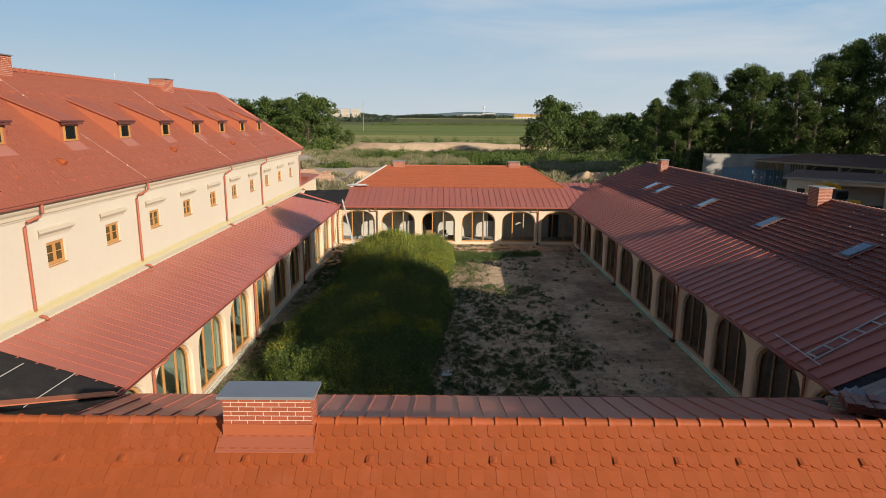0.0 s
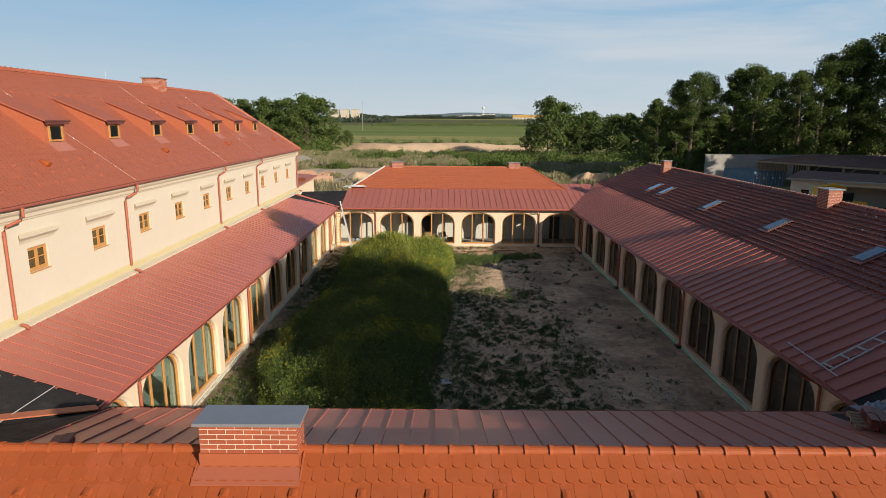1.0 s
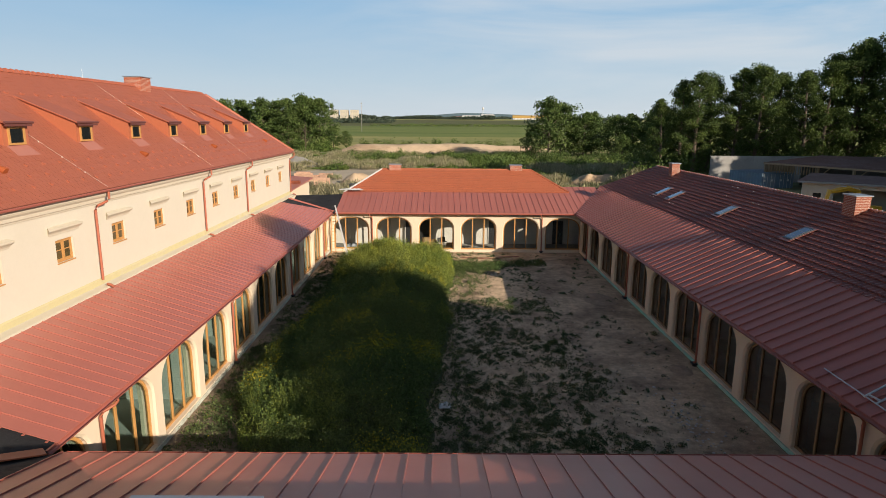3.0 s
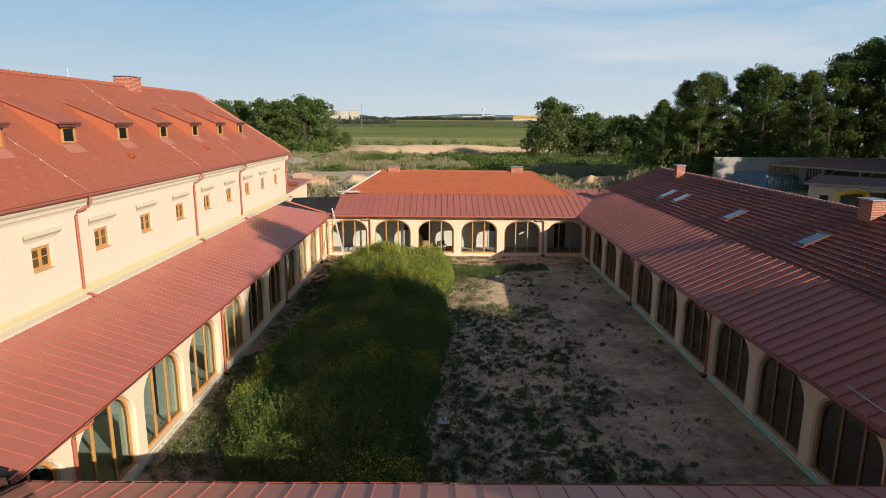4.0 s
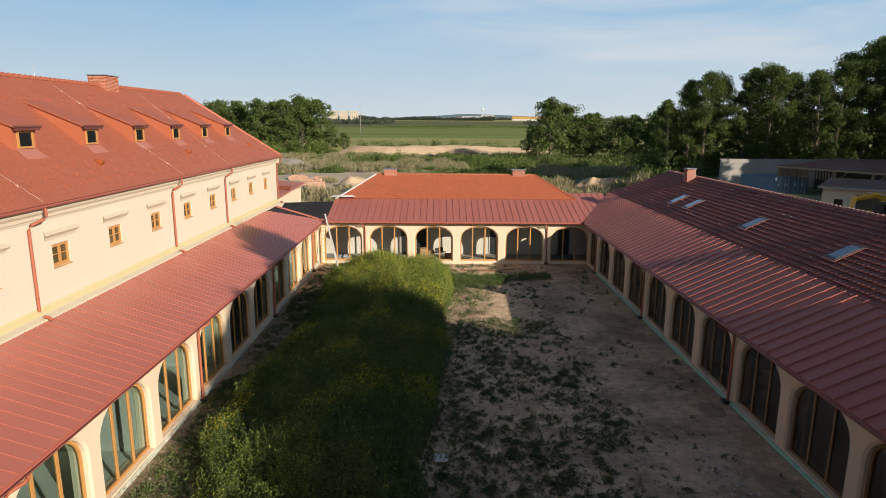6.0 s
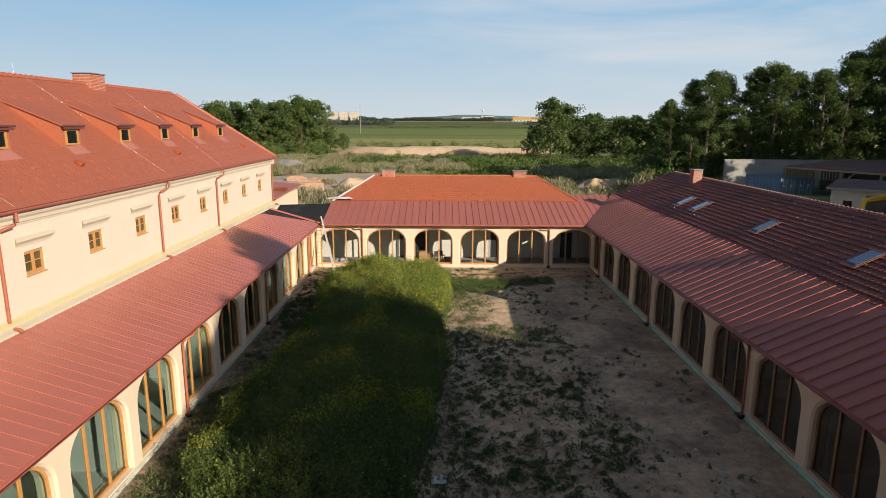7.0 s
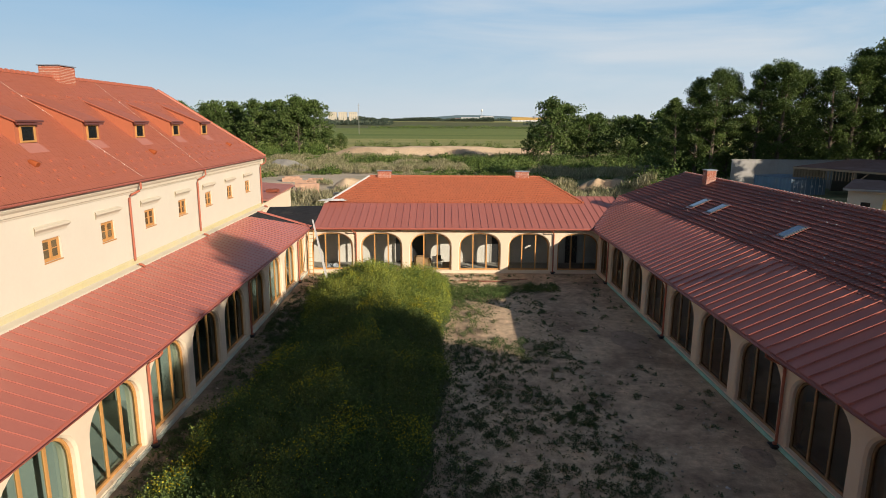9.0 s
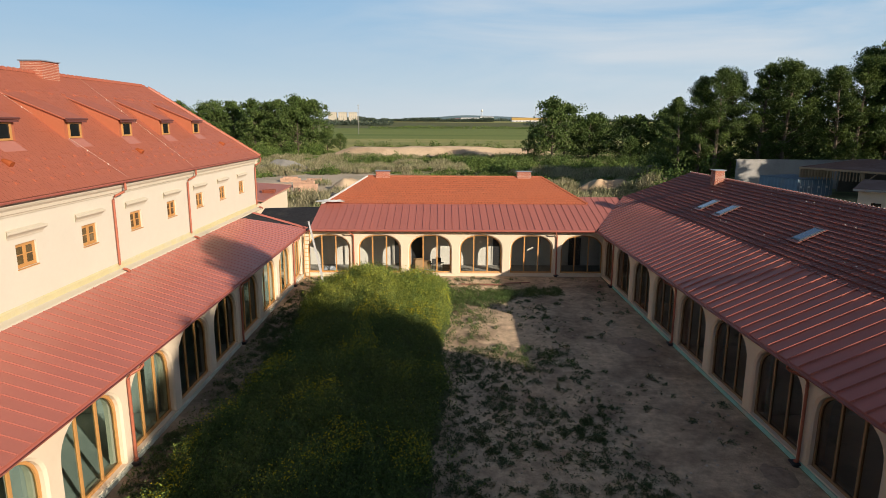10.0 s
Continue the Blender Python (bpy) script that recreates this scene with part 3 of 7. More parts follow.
for y in np.arange(Y_R0, 66, PANEL_R):
    y1 = y + PANEL_R

    def low_x(v):
        return X_EAVE_R if v < Y_EAVE_F else X_EAVE_R + (v - Y_EAVE_F) * S_F / S_R
    a, c = low_x(y), low_x(y1)
    if c >= X_BREAK_R:
        break
    seam_panel(wing_right, [(a, y, z_right(a)), (c, y1, z_right(c)), (X_BREAK_R, y1, Z_BREAK_R), (X_BREAK_R, y, Z_BREAK_R)], (0, 1, 0), 0.062, 0.017)
part("roof_deck", Build().hexa([(X_EAVE_R + 0.02, 10, EAVE_Z - 0.14), (X_EAVE_R + 0.02, 55, EAVE_Z - 0.14), (X_BREAK_R, 61.6, Z_BREAK_R - 0.14), (X_BREAK_R, 10, Z_BREAK_R - 0.14)],
     [(X_EAVE_R + 0.02, 10, EAVE_Z - 0.03), (X_EAVE_R + 0.02, 55, EAVE_Z - 0.03), (X_BREAK_R, 61.6, Z_BREAK_R - 0.03), (X_BREAK_R, 10, Z_BREAK_R - 0.03)]), M_BLACK, wing_right, "black membrane over the roof deck")
part("fascia", Build().box(X_EAVE_R - 0.005, X_EAVE_R + 0.06, 16.4, 55.0, EAVE_Z - 0.16, EAVE_Z - 0.015), M_TRIM, wing_right)
part("soffit", Build().box(X_EAVE_R + 0.06, X_RIGHT + 0.1, 16.0, 55.4, 3.36, 3.42), M_PLASTER, wing_right)
part("gutter", gutter(Build(), (X_EAVE_R, 16.4, EAVE_Z - 0.05), (X_EAVE_R, 54.9, EAVE_Z - 0.05), (-1, 0, 0)), M_TRIM, wing_right, smooth=True)

# far wing: metal below
for x in np.arange(-9.1, 17, PANEL_F):
    x1 = x + PANEL_F
    y0a = Y_EAVE_F if x <= X_EAVE_R else valley_y(x)
    y0b = Y_EAVE_F if x1 <= X_EAVE_R else valley_y(x1)
    yt = Y_BREAK_F if x1 < 11.8 else 61.55
    if y0b > yt - 0.05:
        break
    seam_panel(wing_far, [(x, y0a, z_far(y0a)), (x1, y0b, z_far(y0b)), (x1, yt, z_far(yt)), (x, yt, z_far(yt))], (1, 0, 0), 0.03, 0.011)
part("roof_deck", Build().hexa([(X_EAVE_L, Y_EAVE_F + 0.02, EAVE_Z - 0.14), (X_EAVE_R, Y_EAVE_F + 0.02, EAVE_Z - 0.14), (15.4, 61.5, z_far(61.5) - 0.14), (-13.3, 59.0, z_far(59.0) - 0.14), (-13.3, Y_EAVE_F + 0.6, z_far(Y_EAVE_F + 0.6) - 0.14)],
     [(X_EAVE_L, Y_EAVE_F + 0.02, EAVE_Z - 0.03), (X_EAVE_R, Y_EAVE_F + 0.02, EAVE_Z - 0.03), (15.4, 61.5, z_far(61.5) - 0.03), (-13.3, 59.0, z_far(59.0) - 0.03), (-13.3, Y_EAVE_F + 0.6, z_far(Y_EAVE_F + 0.6) - 0.03)]), M_BLACK, wing_far, "black membrane over the roof deck")
part("fascia", Build().box(X_EAVE_L + 0.2, X_EAVE_R - 0.01, Y_EAVE_F - 0.005, Y_EAVE_F + 0.06, EAVE_Z - 0.16, EAVE_Z - 0.015), M_TRIM, wing_far)
part("soffit", Build().box(X_EAVE_L, X_EAVE_R, Y_EAVE_F + 0.06, Y_FAR + 0.1, 3.36, 3.42), M_PLASTER, wing_far)
part("gutter", gutter(Build(), (X_EAVE_L + 0.2, Y_EAVE_F, EAVE_Z - 0.05), (X_EAVE_R - 0.1, Y_EAVE_F, EAVE_Z - 0.05), (0, -1, 0)), M_TRIM, wing_far, smooth=True)
for x in (-6.0, 8.74):
    downpipe(wing_far, (x - 0.2, Y_EAVE_F - 0.07, EAVE_Z - 0.10), (x, Y_FAR, 0), 0.15, (0, -1, 0))

# near wing: metal slope towards the courtyard
for x in np.arange(-8.91, 10.1, PANEL_N):
    x1 = x + PANEL_N
    seam_panel(wing_near, [(x1, Y_EAVE_N, EAVE_Z), (x, Y_EAVE_N, EAVE_Z), (x, Y_BREAK_N - 0.2, z_near(Y_BREAK_N - 0.2)), (x1, Y_BREAK_N - 0.2, z_near(Y_BREAK_N - 0.2))], (1, 0, 0), 0.035, 0.014)
part("roof_deck", Build().hexa([(-13.3, Y_EAVE_N - 0.02, EAVE_Z - 0.16), (17, Y_EAVE_N - 0.02, EAVE_Z - 0.16), (17, Y_BREAK_N - 0.3, z_near(Y_BREAK_N - 0.3) - 0.16), (-13.3, Y_BREAK_N - 0.3, z_near(Y_BREAK_N - 0.3) - 0.16)],
     [(-13.3, Y_EAVE_N - 0.02, EAVE_Z - 0.05), (17, Y_EAVE_N - 0.02, EAVE_Z - 0.05), (17, Y_BREAK_N - 0.3, z_near(Y_BREAK_N - 0.3) - 0.05), (-13.3, Y_BREAK_N - 0.3, z_near(Y_BREAK_N - 0.3) - 0.05)]), M_BLACK, wing_near, "black membrane over the roof deck")
part("fascia", Build().box(-8.9, 10.9, Y_EAVE_N - 0.06, Y_EAVE_N + 0.005, EAVE_Z - 0.16, EAVE_Z - 0.015), M_TRIM, wing_near)
part("gutter", gutter(Build(), (-8.9, Y_EAVE_N, EAVE_Z - 0.05), (10.9, Y_EAVE_N, EAVE_Z - 0.05), (0, 1, 0)), M_TRIM, wing_near, smooth=True)


# ---- tiled roofs ----
def tile_courses(parent, origin, along, upslope, length, rise_len, mat, keep, width=0.24, exposure=0.33, lift=0.03, wave=0.02, name="roof_tiles"):
    """Lapped tile courses with a soft wave across every tile, in one mesh. keep(a, b): whether a tile at (a, b) is laid."""
    o, u, v = Vector(origin), Vector(along).normalized(), Vector(upslope).normalized()
    nrm = u.cross(v).normalized()
    if nrm.z < 0:
        nrm = -nrm
    verts, faces = [], []
    rows, cols = int(rise_len / exposure) + 1, int(length / width) + 1
    rng = random.Random(7)
    for r in range(rows):
        for c in range(cols):
            a, bq = c * width + (0.5 * width if r % 2 else 0), r * exposure
            if not keep(a + width / 2, bq + exposure / 2):
                continue
            k = len(verts)
            j = rng.uniform(-0.004, 0.004)
            top = min(exposure + 0.02, rise_len - bq + 0.02)
            for s, h in ((0.006, 0.35), (width * 0.5, 1.0), (width - 0.006, 0.35)):
                e = o + u * (a + s) + v * bq
                verts += [tuple(e + nrm * (lift + wave * h + j)), tuple(e + v * top + nrm * (0.006 + wave * h)), tuple(e + nrm * (wave * h * 0.2))]
            faces += [(k, k + 3, k + 4, k + 1), (k + 3, k + 6, k + 7, k + 4), (k + 2, k + 5, k + 3, k), (k + 5, k + 8, k + 6, k + 3)]
    return bulk(name, verts, faces, mat, parent)


def ridge_tile_mesh(name, mat, r=0.115, length=0.36):
    """A half-round ridge tile with a raised collar at one end; lies along x."""
    b = Build()
    sides = 8
    for (x0, r0), (x1, r1) in (((0.0, r * 1.24), (0.05, r * 1.18)), ((0.05, r * 1.02), (length, r * 0.93))):
        o0 = [(x0, r0 * math.cos(q), r0 * math.sin(q)) for q in np.linspace(-0.15, math.pi + 0.15, sides + 1)]
        o1 = [(x1, r1 * math.cos(q), r1 * math.sin(q)) for q in np.linspace(-0.15, math.pi + 0.15, sides + 1)]
        for k in range(sides):
            b.face(o0[k], o0[k + 1], o1[k + 1], o1[k])
        b.face(*[(x0, y, z) for _, y, z in o0])
        b.face(*[(x1, y, z) for _, y, z in reversed(o1)])
    return b.mesh(name, mat, True)


def ridge_line(parent, a, b, mesh, pitch=0.33):
    """Ridge tiles from a to b."""
    a, b = Vector(a), Vector(b)
    d = b - a
    rz, ry = math.atan2(d.y, d.x), -math.asin(d.z / d.length)
    turn = Matrix.Rotation(rz, 4, 'Z') @ Matrix.Rotation(ry, 4, 'Y')
    for k in range(int(d.length / pitch)):
        part("ridge_tile", mesh, None, parent, m=Matrix.Translation(a + d.normalized() * (k * pitch)) @ turn)


def slab(build, a, b=None, thick=0.10, drop=0.02):
    """A roof slab below the quad."""
    return build.hexa([(x, y, z - drop - thick) for x, y, z in a], [(x, y, z - drop) for x, y, z in a])


# right wing upper roof
Y_HIP_R = 60.0
up_r = Vector((X_RIDGE_R - X_BREAK_R, 0, Z_RIDGE_R - Z_BREAK_R))
L_R = up_r.length
y_r_end = 61.9
roof_right = part("roof", slab(Build(), [(X_BREAK_R, 8, Z_BREAK_R), (X_RIDGE_R, 8, Z_RIDGE_R), (X_RIDGE_R, Y_HIP_R, Z_RIDGE_R), (X_BREAK_R, y_r_end, Z_BREAK_R)], 0, drop=0.13), M_SLAB, wing_right)
slab_b = slab(Build(), [(X_RIDGE_R, 8, Z_RIDGE_R), (2 * X_RIDGE_R - X_BREAK_R + 1.0, 8, Z_BREAK_R - 0.6), (2 * X_RIDGE_R - X_BREAK_R + 1.0, y_r_end, Z_BREAK_R - 0.6), (X_RIDGE_R, Y_HIP_R, Z_RIDGE_R)], None, drop=0.06)
part("roof", slab_b, M_TILE_WEST, wing_right)
tile_courses(roof_right, (X_BREAK_R - 0.06, 14.0, Z_BREAK_R - 0.115), (0, 1, 0), up_r, y_r_end - 14.0, L_R, M_TILE_WEST,
             lambda a, bq: a + 14.0 < y_r_end - (y_r_end - Y_HIP_R) * bq / L_R, width=0.27, exposure=0.34, lift=0.075, wave=0.045)
RIDGE_W = ridge_tile_mesh("ridge_tile_w", M_TILE_WEST)
ridge_line(wing_right, (X_RIDGE_R, 18.0, Z_RIDGE_R - 0.07), (X_RIDGE_R, Y_HIP_R, Z_RIDGE_R - 0.07), RIDGE_W)
part("wall", Build().box(16.6, 23.4, 64.2, 64.5, 0, 4.6), M_PLASTER, wing_right)

# far wing upper roof: a hipped block
XL_F, XR_F = -8.95, 11.85
HX_L, HX_R = -5.85, 8.75
up_f = Vector((0, Y_RIDGE_F - Y_BREAK_F, Z_RIDGE_F - Z_BREAK_F))
L_F = up_f.length
y_back = 2 * Y_RIDGE_F - Y_BREAK_F
roof_far = part("roof", slab(Build(), [(XL_F, Y_BREAK_F, Z_BREAK_F), (XR_F, Y_BREAK_F, Z_BREAK_F), (HX_R, Y_RIDGE_F, Z_RIDGE_F), (HX_L, Y_RIDGE_F, Z_RIDGE_F)]), M_SLAB, wing_far)
rb = Build()
rb.face((XR_F, Y_BREAK_F, Z_BREAK_F), (XR_F, y_back, Z_BREAK_F), (HX_R, Y_RIDGE_F, Z_RIDGE_F))
rb.face((XL_F, y_back, Z_BREAK_F), (XL_F, Y_BREAK_F, Z_BREAK_F), (HX_L, Y_RIDGE_F, Z_RIDGE_F))
rb.face((XR_F, y_back, Z_BREAK_F), (XL_F, y_back, Z_BREAK_F), (HX_L, Y_RIDGE_F, Z_RIDGE_F), (HX_R, Y_RIDGE_F, Z_RIDGE_F))
part("roof", rb, M_TILE_FAR, wing_far)
tile_courses(roof_far, (XL_F, Y_BREAK_F - 0.06, Z_BREAK_F), (1, 0, 0), up_f, XR_F - XL_F, L_F, M_TILE_FAR,
             lambda a, bq: (HX_L - XL_F) * bq / L_F < a < (XR_F - XL_F) - (XR_F - HX_R) * bq / L_F)
RIDGE_O = ridge_tile_mesh("ridge_tile_o", M_TILE_FAR)
ridge_line(wing_far, (HX_L, Y_RIDGE_F, Z_RIDGE_F - 0.02), (HX_R, Y_RIDGE_F, Z_RIDGE_F - 0.02), RIDGE_O)
ridge_line(wing_far, (XR_F, Y_BREAK_F, Z_BREAK_F + 0.02), (HX_R, Y_RIDGE_F, Z_RIDGE_F), RIDGE_O)
part("wall", Build().box(X_LEFT, 11.6, y_back - 0.3, y_back, 0, Z_BREAK_F - 0.05), M_PLASTER, wing_far)

# main building
main = thing("main_building", "tall cream building with red tiled hip roof, dormers and brick chimneys", "building")
WIN_Y = [20.77 + 3.69 * k for k in range(10)]
WIN_Z0, WIN_Z1, WIN_HALF = 6.24, 7.04, 0.515
part("wall", Build().box(-24.6, X_MAIN - 0.30, Y_START_M + 0.4, Y_END_M - 0.4, 0, 8.4), M_PLASTER_MAIN, main)
# the outer leaf stands round real window openings
front = Build().box(X_MAIN - 0.30, X_MAIN, Y_START_M + 0.4, Y_END_M - 0.4, 0, WIN_Z0).box(X_MAIN - 0.30, X_MAIN, Y_START_M + 0.4, Y_END_M - 0.4, WIN_Z1, 8.4)
edges = [Y_START_M + 0.4] + [v for y in WIN_Y for v in (y - WIN_HALF, y + WIN_HALF)] + [Y_END_M - 0.4]
for a, c in zip(edges[::2], edges[1::2]):
    front.box(X_MAIN - 0.30, X_MAIN, a, c, WIN_Z0, WIN_Z1)
part("facade", front, M_PLASTER_MAIN, main)
up_m = Vector((X_RIDGE_M - X_EAVE_M, 0, Z_RIDGE_M - Z_EAVE_M))
L_M = up_m.length
xb_m = 2 * X_RIDGE_M - X_EAVE_M
roof_main = part("roof", slab(Build(), [(X_EAVE_M, Y_START_M, Z_EAVE_M), (X_EAVE_M, Y_END_M, Z_EAVE_M), (X_RIDGE_M, Y_HIP_M, Z_RIDGE_M), (X_RIDGE_M, Y_START_M, Z_RIDGE_M)]), M_SLAB, main)
rb = Build()
rb.face((X_EAVE_M, Y_END_M, Z_EAVE_M), (xb_m, Y_END_M, Z_EAVE_M), (X_RIDGE_M, Y_HIP_M, Z_RIDGE_M))
rb.face((xb_m, Y_END_M, Z_EAVE_M), (xb_m, Y_START_M, Z_EAVE_M), (X_RIDGE_M, Y_START_M, Z_RIDGE_M), (X_RIDGE_M, Y_HIP_M, Z_RIDGE_M))
rb.face((xb_m, Y_START_M, Z_EAVE_M), (X_EAVE_M, Y_START_M, Z_EAVE_M), (X_RIDGE_M, Y_START_M, Z_RIDGE_M))
part("roof", rb, M_TILE_MAIN, main)
tile_courses(roof_main, (X_EAVE_M + 0.03, 12.0, Z_EAVE_M), (0, 1, 0), up_m, Y_END_M - 12.0, L_M, M_TILE_MAIN,
             lambda a, bq: a + 12.0 < Y_END_M - (Y_END_M - Y_HIP_M) * bq / L_M, width=0.22, exposure=0.27, lift=0.012, wave=0.003)
RIDGE_M = ridge_tile_mesh("ridge_tile_m", M_TILE_MAIN, 0.13, 0.40)
ridge_line(main, (X_RIDGE_M, 20.0, Z_RIDGE_M - 0.02), (X_RIDGE_M, Y_HIP_M, Z_RIDGE_M - 0.02), RIDGE_M, 0.37)
ridge_line(main, (X_EAVE_M, Y_END_M, Z_EAVE_M + 0.03), (X_RIDGE_M, Y_HIP_M, Z_RIDGE_M), RIDGE_M, 0.37)

# near wing roof: plain tiles laid in pairs of layers, on the outer slope
S_N = 0.64
Z_LOW_N = Z_RIDGE_N - S_N * (Y_RIDGE_N - 2.0)
roof_near = part("roof", slab(Build(), [(-17, 2.0, Z_LOW_N), (17, 2.0, Z_LOW_N), (17, Y_RIDGE_N, Z_RIDGE_N), (-17, Y_RIDGE_N, Z_RIDGE_N)], drop=0.10), M_SLAB, wing_near)
part("roof", slab(Build(), [(-17, Y_RIDGE_N, Z_RIDGE_N), (17, Y_RIDGE_N, Z_RIDGE_N), (17, Y_BREAK_N, Z_BREAK_N), (-17, Y_BREAK_N, Z_BREAK_N)], drop=0.06), M_TILE, wing_near)
part("wall", Build().box(-17, 17, 1.9, 2.3, 0, Z_LOW_N - 0.2), M_PLASTER, wing_near)
ridge_line(wing_near, (0.057 - 0.3619 * 47, Y_RIDGE_N, Z_RIDGE_N - 0.045), (16.9, Y_RIDGE_N, Z_RIDGE_N - 0.045), ridge_tile_mesh("ridge_tile_n", M_TILE, 0.083, 0.385), 0.3619)


def plain_tile_points(w, length, t):
    """A flat tile with a rounded foot: foot at the origin, running up along y."""
    foot = [(-w / 2, 0.068), (-w * 0.46, 0.040), (-w * 0.34, 0.016), (-w * 0.17, 0.004), (0, 0), (w * 0.17, 0.004), (w * 0.34, 0.016), (w * 0.46, 0.040), (w / 2, 0.068)]
    ring = foot + [(w / 2, length), (-w / 2, length)]
    return [(x, y, 0) for x, y in ring], [(x, y, t) for x, y in ring]


low_ring, top_ring = plain_tile_points(0.1845, 0.34, 0.017)
TILE_MESH = Build().hexa(low_ring, top_ring).mesh("plain_tile", M_TILE)
slope_n = math.atan(S_N)
feet = [8.86, 8.68, 8.465, 8.205, 7.94, 7.675, 7.41, 7.145, 6.88]
tile_verts, tile_faces = [], []
rng = random.Random(3)


def near_tile(x, y, lift, tilt, single):
    z = Z_RIDGE_N - S_N * (Y_RIDGE_N - y)
    m = Matrix.Translation((x, y, z)) @ Matrix.Rotation(slope_n - tilt, 4, 'X') @ Matrix.Translation((0, 0, lift)) @ Matrix.Rotation(rng.uniform(-0.012, 0.012), 4, 'Z')
    if single:
        part("plain_tile", TILE_MESH, None, roof_near, m=m)
    else:
        k = len(tile_verts)
        tile_verts.extend(tuple(m @ Vector(p)) for p in low_ring + top_ring)
        n = len(low_ring)
        tile_faces.append(tuple(range(k + n, k + 2 * n)))
        tile_faces.extend((k + i, k + (i + 1) % n, k + n + (i + 1) % n, k + n + i) for i in range(n))


for r, y in enumerate(feet):
    off = 0.0935 if r % 2 else 0.0
    for c in range(-90, 91):
        x = c * 0.187 + off
        near_tile(x, y, 0.012, 0.09, r < 4 and -37 <= c < 37)
        if r:
            near_tile(x + 0.0935, y - 0.040, -0.004, 0.09, False)
for r, y in enumerate(np.arange(6.615, 1.9, -0.265)):
    for c in range(-90, 91):
        near_tile(c * 0.187 + (0.0935 if r % 2 else 0.0), float(y), 0.012, 0.09, False)
bulk("tile_layer", tile_verts, tile_faces, M_TILE, roof_near)
# ventilation tiles in one row
for k in range(-9, 10):
    x, y = k * 0.937 - 0.22, 8.50
    b = Build()
    prof = [(-0.062, 0.0), (-0.05, 0.05), (0.0, 0.062), (0.05, 0.05), (0.062, 0.0)]
    b.hexa([(s_, 0.0, h) for s_, h in prof], [(s_ * 0.95, 0.12, h * 0.45) for s_, h in prof])
    part("vent_tile", b, M_TILE, roof_near, m=Matrix.Translation((x, y, Z_RIDGE_N - S_N * (Y_RIDGE_N - y))) @ Matrix.Rotation(slope_n, 4, 'X') @ Matrix.Translation((0, 0, 0.006)))


# ---- chimneys ----
def bricked(parent, x0, x1, y0, y1, z0, z1, single, course=0.075, length=0.25):
    """Running-bond bricks proud of a mortar core on all four sides."""
    part("core", Build().box(x0 + 0.003, x1 - 0.003, y0 + 0.003, y1 - 0.003, z0, z1), M_MORTAR, parent)
    verts, faces = [], []
    boxes = []
    for r in range(int(round((z1 - z0) / course))):
        za, zb = z0 + r * course + 0.009, min(z0 + (r + 1) * course - 0.003, z1)
        for face in range(4):
            a0, a1 = (x0, x1) if face < 2 else (y0, y1)
            a = a0 - (length / 2 if r % 2 else 0)
            while a < a1 - 0.02:
                p, q = max(a, a0) + (0.006 if a > a0 else 0.0), min(a + length, a1) - (0.006 if a + length < a1 else 0.0)
                a += length
                if q - p < 0.03:
                    continue
                if face > 1:
                    p, q = max(p, y0 + 0.031), min(q, y1 - 0.031)
                    if q - p < 0.02:
                        continue
                boxes.append({0: (p, q, y0, y0 + 0.03, za, zb), 1: (p, q, y1 - 0.03, y1, za, zb),
                              2: (x0, x0 + 0.03, p, q, za, zb), 3: (x1 - 0.03, x1, p, q, za, zb)}[face])
    if single:
        for bx in boxes:
            part("brick", Build().box(*bx), M_BRICK, parent)
    else:
        b = Build()
        for bx in boxes:
            b.box(*bx)
        tagged(part("bricks", b, M_BRICK, parent), kind="stuff")


def chimney(owner, x0, x1, y0, y1, z0, z1, single=False, cap=M_CAP, over=0.065):
    root = new("chimney")
    root.parent = owner
    root.empty_display_size = 0.3
    bricked(root, x0, x1, y0, y1, z0, z1, single)
    part("cap", Build().box(x0 - over, x1 + over, y0 - over, y1 + over, z1 + 0.002, z1 + 0.05), cap, root, "grey sheet metal cap")
    return root


M_FLASH = material("orange_coated_flashing", (0.344, 0.098, 0.043), 0.45, vary=0.05, scale=1.5, coords="World")
M_APRON = material("dull_red_coated_sheet", (0.335, 0.105, 0.060), 0.45, vary=0.05, scale=1.5, coords="World")
near_ch = chimney(wing_near, -3.46, -2.09, 8.88, 9.33, 6.15, 6.975, True)
b = Build()
b.box(-3.475, -2.075, 8.862, 8.882, 6.25, 6.545)
part("flashing", b, M_FLASH, near_ch, "orange coated metal flashing")
b = Build().hexa([(-3.52, 8.63, 6.200), (-2.03, 8.63, 6.200), (-2.05, 8.862, 6.335), (-3.50, 8.862, 6.335)], [(-3.52, 8.63, 6.215), (-2.03, 8.63, 6.215), (-2.05, 8.862, 6.35), (-3.50, 8.862, 6.35)])
b.tube([(-3.53, 8.63, 6.207), (-2.02, 8.63, 6.207)], 0.012, 6)
part("apron", b, M_APRON, near_ch, "pinkish metal apron below the chimney")
for x in (-3.53, -2.04):
    part("side_flashing", Build().hexa([(x, 8.63, 6.15), (x + 0.02, 8.63, 6.15), (x + 0.02, 9.15, 6.47), (x, 9.15, 6.47)], [(x, 8.63, 6.215), (x + 0.02, 8.63, 6.215), (x + 0.02, 9.15, 6.56), (x, 9.15, 6.56)]), M_FLASH, near_ch)
for x0 in (-5.15, 6.75):
    chimney(wing_far, x0, x0 + 1.15, 63.55, 64.2, 6.1, 7.0)
chimney(wing_right, 19.15, 19.85, 31.2, 32.1, 6.7, 7.92)
chimney(wing_right, 18.95, 19.6, 53.6, 54.3, 6.7, 7.92)
